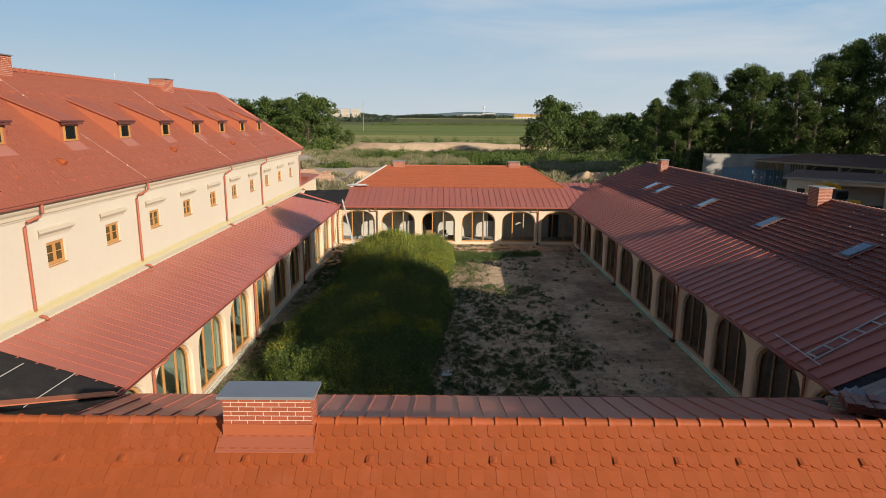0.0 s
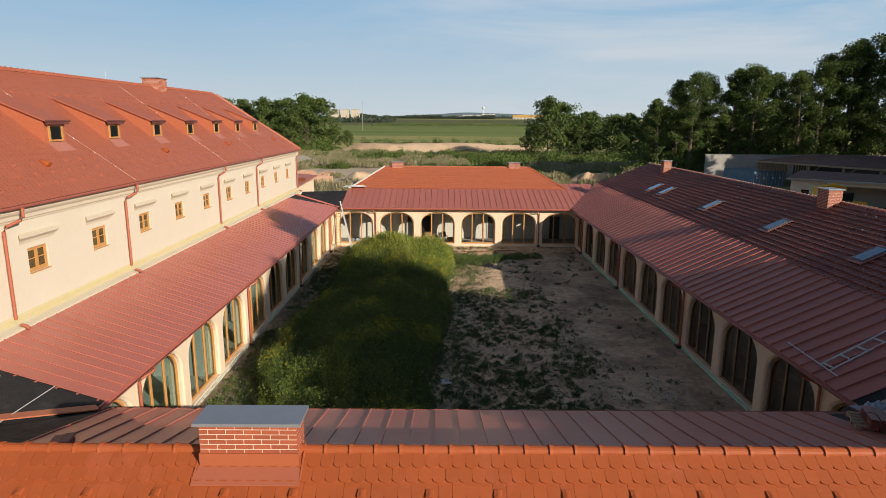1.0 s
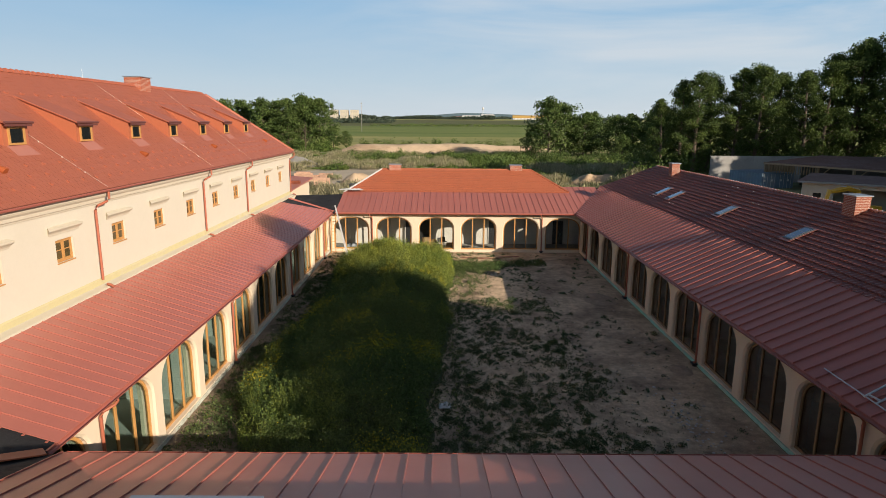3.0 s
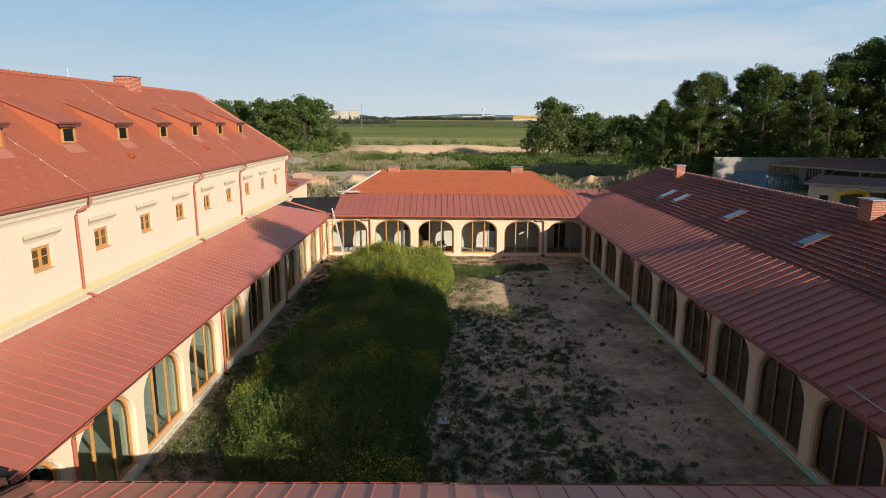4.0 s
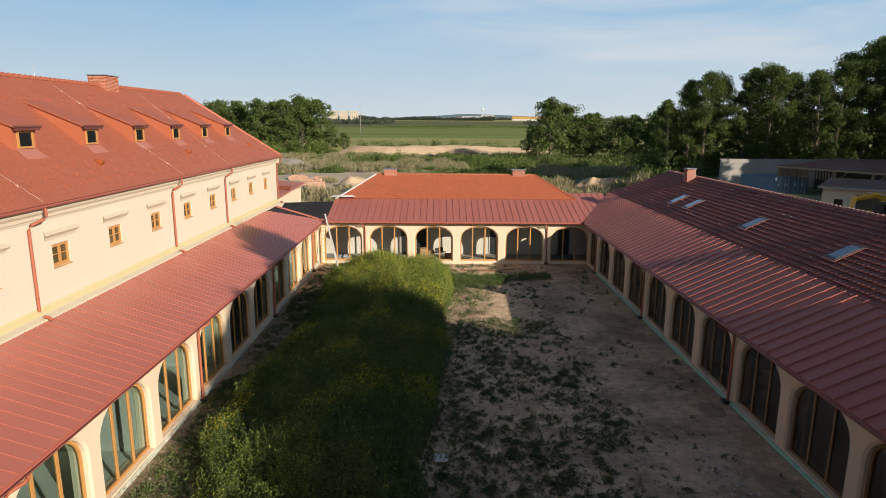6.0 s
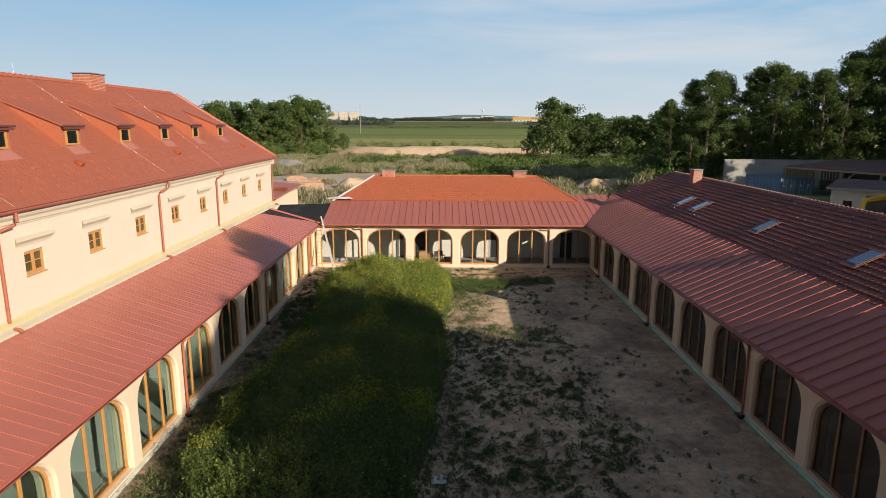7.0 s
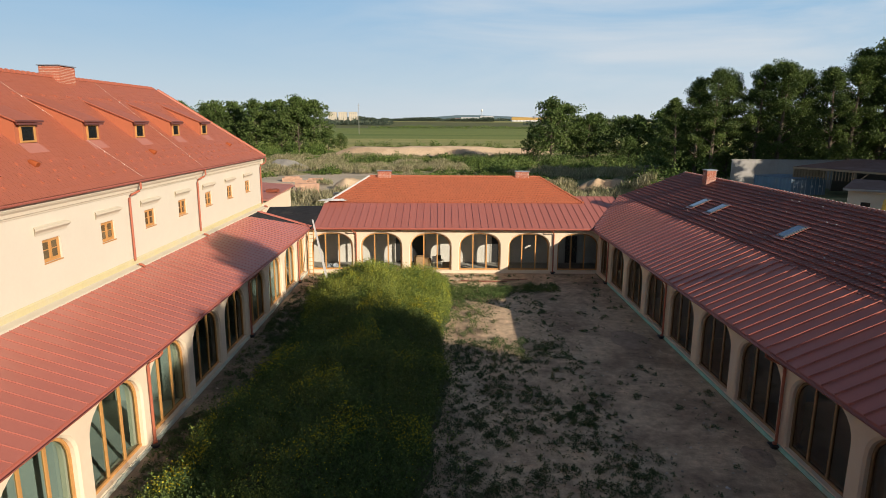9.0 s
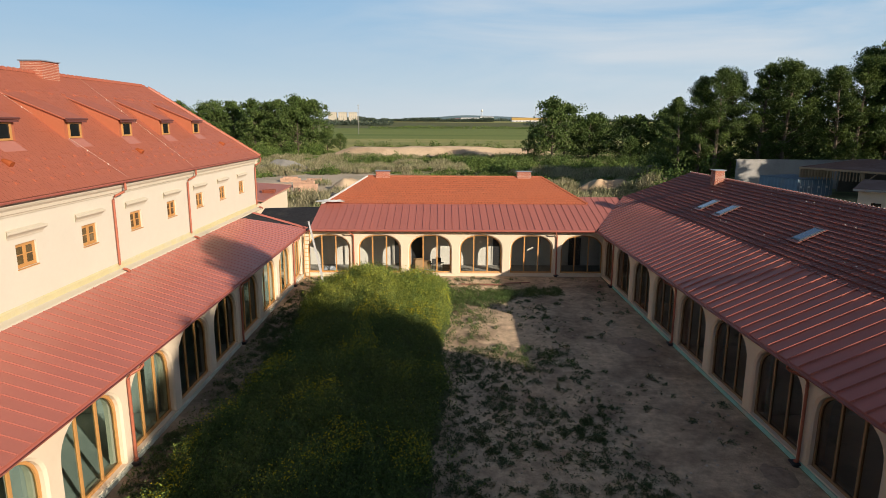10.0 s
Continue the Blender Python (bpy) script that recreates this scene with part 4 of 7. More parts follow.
for y0 in (26.0, 42.0):
    chimney(main, -19.55, -18.55, y0, y0 + 1.35, 12.4, 13.74)


# ---- main building facade ----
def z_main(x):
    return Z_EAVE_M + (Z_RIDGE_M - Z_EAVE_M) / (X_EAVE_M - X_RIDGE_M) * (X_EAVE_M - x)


prof = [(0.0, 7.97), (0.035, 7.97), (0.05, 8.03), (0.09, 8.06), (0.10, 8.17), (0.17, 8.25), (0.19, 8.30), (0.21, 8.31), (0.21, 8.41), (0.0, 8.41)]
part("cornice", Build().sweep(prof, (X_MAIN, Y_START_M + 0.4, 0), (X_MAIN, Y_END_M - 0.4, 0), (1, 0, 0), (0, 0, 1)), M_STUCCO, main, "cream moulded eaves cornice")
part("cornice", Build().sweep(prof, (X_MAIN - 11, Y_END_M - 0.4, 0), (X_MAIN + 0.21, Y_END_M - 0.4, 0), (0, 1, 0), (0, 0, 1)), M_STUCCO, main)
part("gutter", gutter(Build(), (X_EAVE_M, Y_START_M, Z_EAVE_M - 0.03), (X_EAVE_M, Y_END_M, Z_EAVE_M - 0.03), (1, 0, 0)), M_TRIM, main, smooth=True)
part("eaves_board", Build().box(X_EAVE_M - 0.30, X_EAVE_M - 0.02, Y_START_M + 0.1, Y_END_M - 0.05, 8.412, 8.46), M_TRIM, main)
part("base_band", Build().sweep([(0.0, 4.3), (0.035, 4.3), (0.035, 5.02), (0.0, 5.08)], (X_MAIN, 14.0, 0), (X_MAIN, Y_END_M - 0.4, 0), (1, 0, 0), (0, 0, 1)), M_YELLOW, main, "yellow band at the foot of the wall")
part("ledge", Build().sweep([(0.0, 4.60), (0.22, 4.60), (0.30, 4.66), (0.31, 4.72), (0.28, 4.75), (0.08, 4.79), (0.0, 4.82)], (X_MAIN + 0.035, 15.0, 0), (X_MAIN + 0.035, Y_END_M - 0.4, 0), (1, 0, 0), (0, 0, 1)), M_STUCCO, main, "pale ledge above the lean-to roof")
for y in (19.2, 26.45, 37.3, 44.9, 57.0):
    downpipe(main, (X_EAVE_M + 0.07, y + 0.55, Z_EAVE_M - 0.09), (X_MAIN, y, 0), 5.0, (1, 0, 0), 0.30)
    part("pipe_shoe", Build().tube([(X_MAIN + 0.25, y - 0.02, 4.84), (X_MAIN + 0.40, y - 0.04, 4.82), (X_MAIN + 0.52, y - 0.06, 4.74)], 0.055, 10), M_PIPE, main, smooth=True)


def main_window(y):
    """A small oak casement with four lights set back in the wall, with a moulded hood above."""
    root = new("window")
    root.parent, root.matrix_basis = main, pose(X_MAIN - 0.07, y, 0)
    root.empty_display_size = 0.3
    fw, half, z0, z1 = 0.075, WIN_HALF - 0.002, WIN_Z0 + 0.002, WIN_Z1 - 0.002
    b = Build()
    b.box(-0.05, 0.0, -half, half, z0, z0 + fw).box(-0.05, 0.0, -half, half, z1 - fw, z1)
    b.box(-0.05, 0.0, -half, -half + fw, z0 + fw, z1 - fw).box(-0.05, 0.0, half - fw, half, z0 + fw, z1 - fw)
    part("window_frame", b, M_WOOD, root)
    zm = z0 + 0.52 * (z1 - z0)
    part("mullion", Build().box(-0.045, 0.006, -0.045, 0.045, z0 + fw, z1 - fw), M_WOOD, root)
    for a in (-half + fw, 0.045):
        c = a + half - fw - 0.045
        sash = Build()
        sash.box(-0.042, -0.006, a, a + 0.03, z0 + fw, z1 - fw).box(-0.042, -0.006, c - 0.03, c, z0 + fw, z1 - fw)
        sash.box(-0.042, -0.006, a + 0.03, c - 0.03, z0 + fw, z0 + fw + 0.035).box(-0.042, -0.006, a + 0.03, c - 0.03, z1 - fw - 0.035, z1 - fw)
        part("sash", sash, M_WOOD, root)
        part("glazing_bar", Build().box(-0.038, -0.010, a + 0.03, c - 0.03, zm - 0.016, zm + 0.016), M_WOOD, root)
        part("pane", Build().box(-0.036, -0.028, a + 0.03, c - 0.03, z0 + fw + 0.035, z1 - fw - 0.035), M_PANE_WARM, root)
    part("sill", Build().hexa([(-0.02, -half - 0.02, z0 - 0.03), (0.10, -half - 0.02, z0 - 0.045), (0.10, half + 0.02, z0 - 0.045), (-0.02, half + 0.02, z0 - 0.03)],
         [(-0.02, -half - 0.02, z0 + 0.004), (0.10, -half - 0.02, z0 - 0.012), (0.10, half + 0.02, z0 - 0.012), (-0.02, half + 0.02, z0 + 0.004)]), M_WOOD, root)
    hood = [(0.073, 7.25), (0.10, 7.25), (0.112, 7.31), (0.15, 7.37), (0.205, 7.42), (0.22, 7.44), (0.22, 7.50), (0.073, 7.56)]
    ring_a = [(s_, -0.86 - 1.0 * (s_ - 0.073), h) for s_, h in hood]
    ring_b = [(s_, 0.86 + 1.0 * (s_ - 0.073), h) for s_, h in hood]
    part("hood", Build().hexa(ring_a, ring_b), M_STUCCO, root, "cream moulded hood")
    return root


# Brown base colour paints a warm reflection onto the dark panes.
M_PANE_WARM = material("warm_reflection_pane", (0.10, 0.07, 0.032), 0.08, vary=0.6, scale=1.1, coords="World", spec=0.7)
M_GLASS_DARK = material("dark_reflecting_pane", (0.012, 0.014, 0.016), 0.08, spec=0.6)
for y in WIN_Y:
    main_window(y)


def dormer(y):
    """A shed dormer with sheet-metal cheeks, a tiled lid and one oak window."""
    root = new("dormer")
    root.parent, root.matrix_basis = main, pose(0, y, 0)
    root.empty_display_size = 0.3
    xf, xb, zt, zb, w = -15.2, -17.65, 11.08, 12.12, 0.66
    foot = z_main(xf)
    for s_ in (-1, 1):
        ya, yb = (s_ * w, s_ * (w - 0.06))
        part("cheek", Build().hexa([(xf, ya, foot), (xf, ya, zt), (xb, ya, zb)], [(xf, yb, foot), (xf, yb, zt), (xb, yb, zb)]), M_CHEEK, root, "orange sheet-metal cheek")
    part("front", Build().box(xf - 0.05, xf, -w + 0.06, w - 0.06, foot - 0.05, zt), M_CHEEK, root)
    lid = [(xf + 0.16, -w - 0.09, zt - 0.07), (xf + 0.16, w + 0.09, zt - 0.07), (xb - 0.05, w + 0.09, zb + 0.0), (xb - 0.05, -w - 0.09, zb + 0.0)]
    part("lid", Build().hexa(lid, [(x, v, z + 0.055) for x, v, z in lid]), M_TILE_MAIN, root, "red tiled dormer roof")
    part("eaves_trim", Build().box(xf + 0.10, xf + 0.19, -w - 0.02, w + 0.02, zt - 0.16, zt - 0.085), M_EAVE, root, "dark red eaves board")
    part("eaves_tile", Build().tube([(xf + 0.17, -w - 0.10, zt - 0.03), (xf + 0.17, w + 0.10, zt - 0.03)], 0.045, 8), M_EAVE, root)
    for q in (0.34, 0.67):
        xq, zq = xf + (xb - xf) * q, zt + (zb - zt) * q
        for s_ in (-1, 1):
            part("cheek_seam", Build().box(xq - 0.012, xq + 0.012, s_ * w - 0.012, s_ * w + 0.012, z_main(xq), zq - 0.02), M_CHEEK, root)
    z0, z1, half = foot + 0.08, zt - 0.16, 0.44
    b = Build().box(xf + 0.003, xf + 0.06, -half, half, z0, z0 + 0.07).box(xf + 0.003, xf + 0.06, -half, half, z1 - 0.07, z1)
    b.box(xf + 0.003, xf + 0.06, -half, -half + 0.08, z0 + 0.07, z1 - 0.07).box(xf + 0.003, xf + 0.06, half - 0.08, half, z0 + 0.07, z1 - 0.07)
    part("window_frame", b, M_WOOD, root, "golden oak window frame")
    part("pane", Build().box(xf + 0.002, xf + 0.02, -half + 0.08, half - 0.08, z0 + 0.07, z1 - 0.07), M_GLASS_DARK, root)
    xa = xf + 0.42
    part("sill_flashing", Build().hexa([(xf, -half - 0.1, foot + 0.05), (xf, half + 0.1, foot + 0.05), (xa, half + 0.16, z_main(xa) + 0.035), (xa, -half - 0.16, z_main(xa) + 0.035)],
         [(xf, -half - 0.1, foot + 0.065), (xf, half + 0.1, foot + 0.065), (xa, half + 0.16, z_main(xa) + 0.05), (xa, -half - 0.16, z_main(xa) + 0.05)]), M_PINK, root)


M_EAVE = material("dark_red_eaves_tile", (0.123, 0.041, 0.034), 0.55, vary=0.1, scale=3.0, coords="World")
M_CHEEK = material("orange_coated_sheet", (0.377, 0.116, 0.057), 0.5, vary=0.05, scale=1.0, coords="World")
for k in range(-2, 6):
    dormer(29.66 + 4.335 * k)

M_WIRE = material("pale_galvanised_wire", (0.52, 0.40, 0.34), 0.5, metal=0.3, vary=0.05)
for y in (23.1, 32.8, 42.0, 53.3):
    x = -14.33
    b = Build().tube([(x - 0.16, y, z_main(x - 0.16) + 0.03), (x - 0.10, y, z_main(x - 0.10) + 0.055), (x + 0.10, y, z_main(x + 0.10) + 0.12), (x + 0.17, y, z_main(x + 0.17) + 0.13)], [0.04, 0.09, 0.12, 0.125], 12)
    part("vent_hood", b, M_TILE, main, "orange clay vent hood", smooth=True)
for y, run in ((27.1, -1.1), (38.35, -1.2), (45.4, 0.2), (18.0, -1.0)):
    pts = [(X_EAVE_M - f * (X_EAVE_M - X_RIDGE_M), y + run * f, z_main(X_EAVE_M - f * (X_EAVE_M - X_RIDGE_M)) + 0.075) for f in np.linspace(0.0, 1.0, 9)]
    wire = part("lightning_wire", Build().tube(pts, 0.006, 5), M_WIRE, main, "thin pale lightning wire")
    for p in pts[1:-1]:
        part("wire_holder", Build().tube([(p[0], p[1], p[2] - 0.06), (p[0], p[1], p[2] + 0.02)], 0.02, 6), M_WIRE, wire)
part("lightning_rod", Build().tube([(X_RIDGE_M, 36.6, Z_RIDGE_M), (X_RIDGE_M, 36.6, Z_RIDGE_M + 0.55)], 0.007, 6), M_ALU, main)
# snow stops and small vents scattered in rows over the tiles
def hook_mesh(name, half, mat):
    return Build().hexa([(-0.06, -half, 0.02), (-0.06, half, 0.02), (0.06, half, -0.06), (0.06, -half, -0.06)],
                        [(-0.02, -half, 0.055), (-0.02, half, 0.055), (0.07, half, 0.01), (0.07, -half, 0.01)]).mesh(name, mat)


HOOK, HOOK_WIDE = hook_mesh("snow_stop", 0.035, M_TILE_MAIN), hook_mesh("roof_vent", 0.09, M_TILE_MAIN)
for row, x in enumerate((-13.6, -14.0, -14.4, -17.7)):
    for k in range(46):
        y = 14.0 + k * 0.95 + (0.47 if row % 2 else 0)
        if y < Y_END_M - 0.8 * (X_EAVE_M - x) - 0.4:
            part("snow_stop" if x > -17 else "roof_vent", HOOK if x > -17 else HOOK_WIDE, None, main, m=pose(x, y, z_main(x) + 0.045))

# ---- right roof fittings ----
SLOPE_RT = (Z_RIDGE_R - Z_BREAK_R) / (X_RIDGE_R - X_BREAK_R)
tilt_r = math.degrees(math.atan((Z_RIDGE_R - Z_BREAK_R) / (X_RIDGE_R - X_BREAK_R)))


def skylight(y):
    root = new("skylight")
    root.parent = wing_right
    root.matrix_basis = pose(17.05, y, Z_BREAK_R + SLOPE_RT * (17.05 - X_BREAK_R), 0, -tilt_r, 0)
    root.empty_display_size = 0.3
    hx, hy = 0.60, 0.36
    b = Build()
    for args in ((-hx, hx, -hy, -hy + 0.08), (-hx, hx, hy - 0.08, hy), (-hx, -hx + 0.09, -hy + 0.08, hy - 0.08), (hx - 0.09, hx, -hy + 0.08, hy - 0.08)):
        b.box(*args, 0.0, 0.09)
    part("skylight_frame", b, M_GREY_FRAME, root)
    part("pane", Build().box(-hx + 0.09, hx - 0.09, -hy + 0.08, hy - 0.08, 0.085, 0.10), M_GLASS_SKY, root)
    part("flashing", Build().box(-hx - 0.16, hx + 0.1, -hy - 0.1, hy + 0.1, 0.045, 0.06), M_METAL, root)


M_GREY_FRAME = material("dark_grey_frame", (0.10, 0.11, 0.12), 0.4, metal=0.3)
for y in (50.0, 47.4, 39.4, 31.8, 24.75):
    skylight(y)
rng = random.Random(11)
STOP = Build().box(-0.02, 0.02, -0.03, 0.03, 0.0, 0.04).mesh("snow_stop_metal", M_ALU)
CLIP = Build().tube([(0, 0, 0), (0, 0, 0.045)], 0.022, 5).mesh("ridge_clip", M_ALU)
for k in range(70):
    x, y = rng.choice((16.2, 18.3, 19.3)), 15 + 0.68 * k
    if rng.random() < 0.55:
        part("snow_stop", STOP, None, wing_right, m=pose(x, y, Z_BREAK_R + SLOPE_RT * (x - X_BREAK_R) + 0.02))
for k in range(127):
    part("ridge_clip", CLIP, None, wing_right, m=pose(X_RIDGE_R - 0.02, 18.1 + k * 0.333, Z_RIDGE_R + 0.04))

# ---- unfinished roof corners ----
# near left corner: valley flashing, stack of tiles
d = 4.6
b = Build()
va, vb = Vector((X_EAVE_L, Y_EAVE_N, EAVE_Z)), Vector((X_EAVE_L - d, Y_EAVE_N - d, EAVE_Z + 0.315 * d))
wv = Vector((0.13, -0.13, 0.0))
b.hexa([va - wv, va + wv, vb + wv, vb - wv], [va - wv + Vector((0, 0, 0.035)), va + wv + Vector((0, 0, 0.035)), vb + wv + Vector((0, 0, 0.035)), vb - wv + Vector((0, 0, 0.035))])
part("valley_flashing", b, M_CHEEK, wing_left, "orange valley flashing on black membrane")
b = Build()
b.tube([(-10.73, 14.55, z_left(-10.73)), (-10.69, 16.72, z_left(-10.69))], 0.014, 5)
b.tube([(-11.97, 15.29, z_left(-11.97)), (-11.96, 16.47, z_left(-11.96))], 0.014, 5)
part("membrane_seam", b, M_ALU, wing_left)
b = Build()
for k in range(7):
    x = X_EAVE_L - 0.2 - 0.55 * k
    b.box(x - 0.03, x + 0.03, y_cut - 0.09, y_cut, z_left(x) - 0.025, z_left(x) - 0.005)
tagged(part("sheet_clips", b, M_TRIM, wing_left), kind="stuff")


def tile_stack(x, y, z, nx, ny, nz, turn, mat, label):
    """Loose roof tiles piled flat."""
    b = Build()
    r = random.Random(int(x * 31 + y * 7))
    for i in range(nx):
        for j in range(ny):
            for k in range(nz - r.randint(0, 2)):
                cx, cy, cz = i * 0.20, j * 0.42, k * 0.022
                q = r.uniform(-0.015, 0.015)
                b.box(cx + q, cx + 0.18 + q, cy + q, cy + 0.38 + q, cz, cz + 0.016)
    return tagged(solid("tile_stack", b, mat, label, "roof tiles", "stacks of roof tiles", m=pose(x, y, z, 0, 0, turn)), kind="stuff")


tile_stack(-7.95, 12.2, z_near(12.2) + 0.02, 2, 1, 10, 12, M_TILE_WEST, "small stack of dark red roof tiles on the metal roof")

# near right corner: membrane strip, board deck, pallets
for k in range(9):
    y1 = 16.55 - 0.19 * k
    bq = Build().hexa([(X_EAVE_R + 0.05, y1 - 0.18, z_right(X_EAVE_R) - 0.02), (X_EAVE_R + 0.05, y1, z_right(X_EAVE_R) - 0.02), (X_BREAK_R, y1, Z_BREAK_R - 0.03), (X_BREAK_R, y1 - 0.18, Z_BREAK_R - 0.03)],
                     [(X_EAVE_R + 0.05, y1 - 0.18, z_right(X_EAVE_R) + 0.005), (X_EAVE_R + 0.05, y1, z_right(X_EAVE_R) + 0.005), (X_BREAK_R, y1, Z_BREAK_R - 0.005), (X_BREAK_R, y1 - 0.18, Z_BREAK_R - 0.005)])
    part("deck_board", bq, M_BOARD, wing_right, "grey bare roof board")


def pallet(x, y, z, turn):
    root = thing("pallet", "raw wooden pallet on the roof corner", "pallet", "pallets", m=pose(x, y, z, 0, 0, turn))
    for k in range(5):
        part("top_board", Build().box(-0.6, 0.6, -0.4 + k * 0.175, -0.4 + k * 0.175 + 0.10, 0.122, 0.144), M_RAWWOOD, root)
    for yb in (-0.4, -0.05, 0.3):
        part("bearer", Build().box(-0.6, 0.6, yb, yb + 0.1, 0.0, 0.022).box(-0.6, -0.45, yb, yb + 0.1, 0.022, 0.1).box(-0.07, 0.07, yb, yb + 0.1, 0.022, 0.1).box(0.45, 0.6, yb, yb + 0.1, 0.022, 0.1), M_RAWWOOD, root)
    for xb in (-0.55, 0.0, 0.5):
        part("cross_board", Build().box(xb - 0.05, xb + 0.05, -0.4, 0.4, 0.1, 0.122), M_RAWWOOD, root)


for x, y, z, a in ((10.55, 14.6, z_near(14.6) + 0.02, -20), (11.6, 13.5, z_near(13.5) + 0.03, -14), (12.6, 14.6, 4.0, -25)):
    pallet(x, y, z, a)
    tile_stack(x - 0.5, y - 0.38, z + 0.146, 5, 2, 12 if x < 12 else 20, a, M_TILE_WEST, "stack of dark red roof tiles on a pallet")


def crumpled(name, x, y, z, sx, sy, h, mat, label, category, seed, turn=0):
    """A crumpled sheet draped over the ground or tiles."""
    n = 14
    verts = []
    for j in range(n):
        for i in range(n):
            u, v = i / (n - 1) - 0.5, j / (n - 1) - 0.5
            q = noise.noise((u * 5 + seed, v * 5, seed))
            verts.append((u * sx * (1 + 0.2 * q), v * sy * (1 + 0.15 * noise.noise((v * 4, u * 4, seed + 3))), max(0.0, h * (0.45 + q) * (1 - (2 * max(abs(u), abs(v))) ** 3))))
    b = Build()
    b.v = verts
    b.f = [(j * n + i, j * n + i + 1, (j + 1) * n + i + 1, (j + 1) * n + i) for j in range(n - 1) for i in range(n - 1)]
    return solid(name, b, mat, label, category, smooth=True, m=pose(x, y, z, 0, 0, turn))


M_BLUE = material("blue_plastic_sheet", (0.03, 0.16, 0.42), 0.35, vary=0.1, coords="World")
M_FILM = material("clear_grey_plastic_film", (0.30, 0.33, 0.38), 0.25, vary=0.2, scale=4, coords="World")
crumpled("plastic_sheet", 10.35, 12.7, z_near(12.7) + 0.04, 1.1, 0.5, 0.12, M_BLUE, "crumpled blue plastic sheet on the metal roof", "plastic sheet", 2.0, -20)
crumpled("plastic_film", 10.9, 15.2, z_near(15.2) + 0.30, 0.9, 0.6, 0.25, M_FILM, "crumpled grey plastic film over stacked tiles", "plastic film", 5.0)
crumpled("plastic_film", 13.0, 14.9, 4.75, 1.2, 0.9, 0.35, M_FILM, "grey plastic film over stacked tiles", "plastic film", 8.0)

# aluminium ladder and rod on the right metal roof
lad = thing("ladder", "aluminium ladder lying on the red metal roof", "ladder")
la, lb = Vector((11.85, 19.05, z_right(11.85) + 0.07)), Vector((16.0, 19.75, z_right(16.0) + 0.07))
sd = Vector((0.07, -0.42, 0.0))
for s_ in (0, 1):
    part("stile", Build().tube([la + sd * s_, lb + sd * s_], 0.03, 6), M_ALU, lad)
for k in range(8):
    p = la.lerp(lb, 0.03 + k * 0.132)
    part("rung", Build().tube([p, p + sd], 0.036, 6), M_ALU, lad)
solid("metal_rod", Build().tube([(11.93, 21.0, z_right(11.93) + 0.06), (11.87, 18.2, z_right(11.87) + 0.06)], 0.022, 6), M_ALU, "thin bare metal rod lying on the red roof", "rod")

# far left corner: ragged hip flashing, wall ladder, pole
part("hip_flashing", Build().hexa([(XL_F - 0.12, Y_BREAK_F - 0.4, Z_BREAK_F + 0.02), (XL_F + 0.1, Y_BREAK_F - 0.4, Z_BREAK_F + 0.02), (HX_L + 0.1, Y_RIDGE_F, Z_RIDGE_F + 0.05), (HX_L - 0.08, Y_RIDGE_F, Z_RIDGE_F + 0.05)],
     [(XL_F - 0.12, Y_BREAK_F - 0.4, Z_BREAK_F + 0.05), (XL_F + 0.1, Y_BREAK_F - 0.4, Z_BREAK_F + 0.05), (HX_L + 0.1, Y_RIDGE_F, Z_RIDGE_F + 0.09), (HX_L - 0.08, Y_RIDGE_F, Z_RIDGE_F + 0.09)]), M_WHITE, wing_far, "pale flashing along the unfinished hip")
crumpled("roofing_felt", XL_F + 0.55, Y_BREAK_F + 0.1, Z_BREAK_F + 0.16, 2.1, 1.0, 0.16, M_WHITE, "torn pale roofing felt at the unfinished hip", "roofing felt", 3.0)
b = Build()
p0, p1 = Vector((X_EAVE_L + 0.05, 55.35, EAVE_Z + 0.03)), Vector((x_top + 0.15, 54.7, z_left(x_top) + 0.03))
wv = Vector((0.09, 0.11, 0))
b.hexa([p0 - wv, p0 + wv, p1 + wv, p1 - wv], [q + Vector((0, 0, 0.04)) for q in (p0 - wv, p0 + wv, p1 + wv, p1 - wv)])
part("valley_flashing", b, M_METAL, wing_left)
pole = solid("leaning_pole", Build().hexa([(-9.10, 54.72, 4.12), (-9.0, 54.72, 4.12), (-9.0, 54.78, 4.15), (-9.10, 54.78, 4.15)], [(-8.02, 53.6, 0.05), (-7.86, 53.6, 0.05), (-7.86, 53.75, 0.05), (-8.02, 53.75, 0.05)]), M_ALU, "pale aluminium plank leaning against the far eaves", "plank")
lad = thing("ladder", "wooden ladder leaning at the corner of the arcade", "ladder")
la, lb, sd = Vector((-9.4, 54.3, 0.02)), Vector((-9.45, 55.0, 3.3)), Vector((0.38, 0.0, 0.0))
for s_ in (0, 1):
    part("stile", Build().tube([la + sd * s_, lb + sd * s_], 0.03, 6), M_WOOD, lad)
for k in range(11):
    p = la.lerp(lb, 0.06 + k * 0.085)
    part("rung", Build().tube([p, p + sd], 0.018, 6), M_WOOD, lad)

# ---- foot of the arcade walls ----
for frame_, u0, u1, owner in ((FRAME_LEFT, 17.0, 55.3, wing_left), (FRAME_RIGHT, -52.5, -17.0, wing_right)):
    part("plinth", Build().box(u0, u1, -0.05, -0.003, -0.05, 0.16), M_TEAL if owner is wing_right else M_TEAL_PALE, owner, "pale green insulation board at the wall foot", m=frame_)
part("plinth", Build().box(X_LEFT + 0.1, X_RIGHT - 0.1, -0.06, -0.003, -0.05, 0.20), M_PLASTER, wing_far, m=FRAME_FAR)


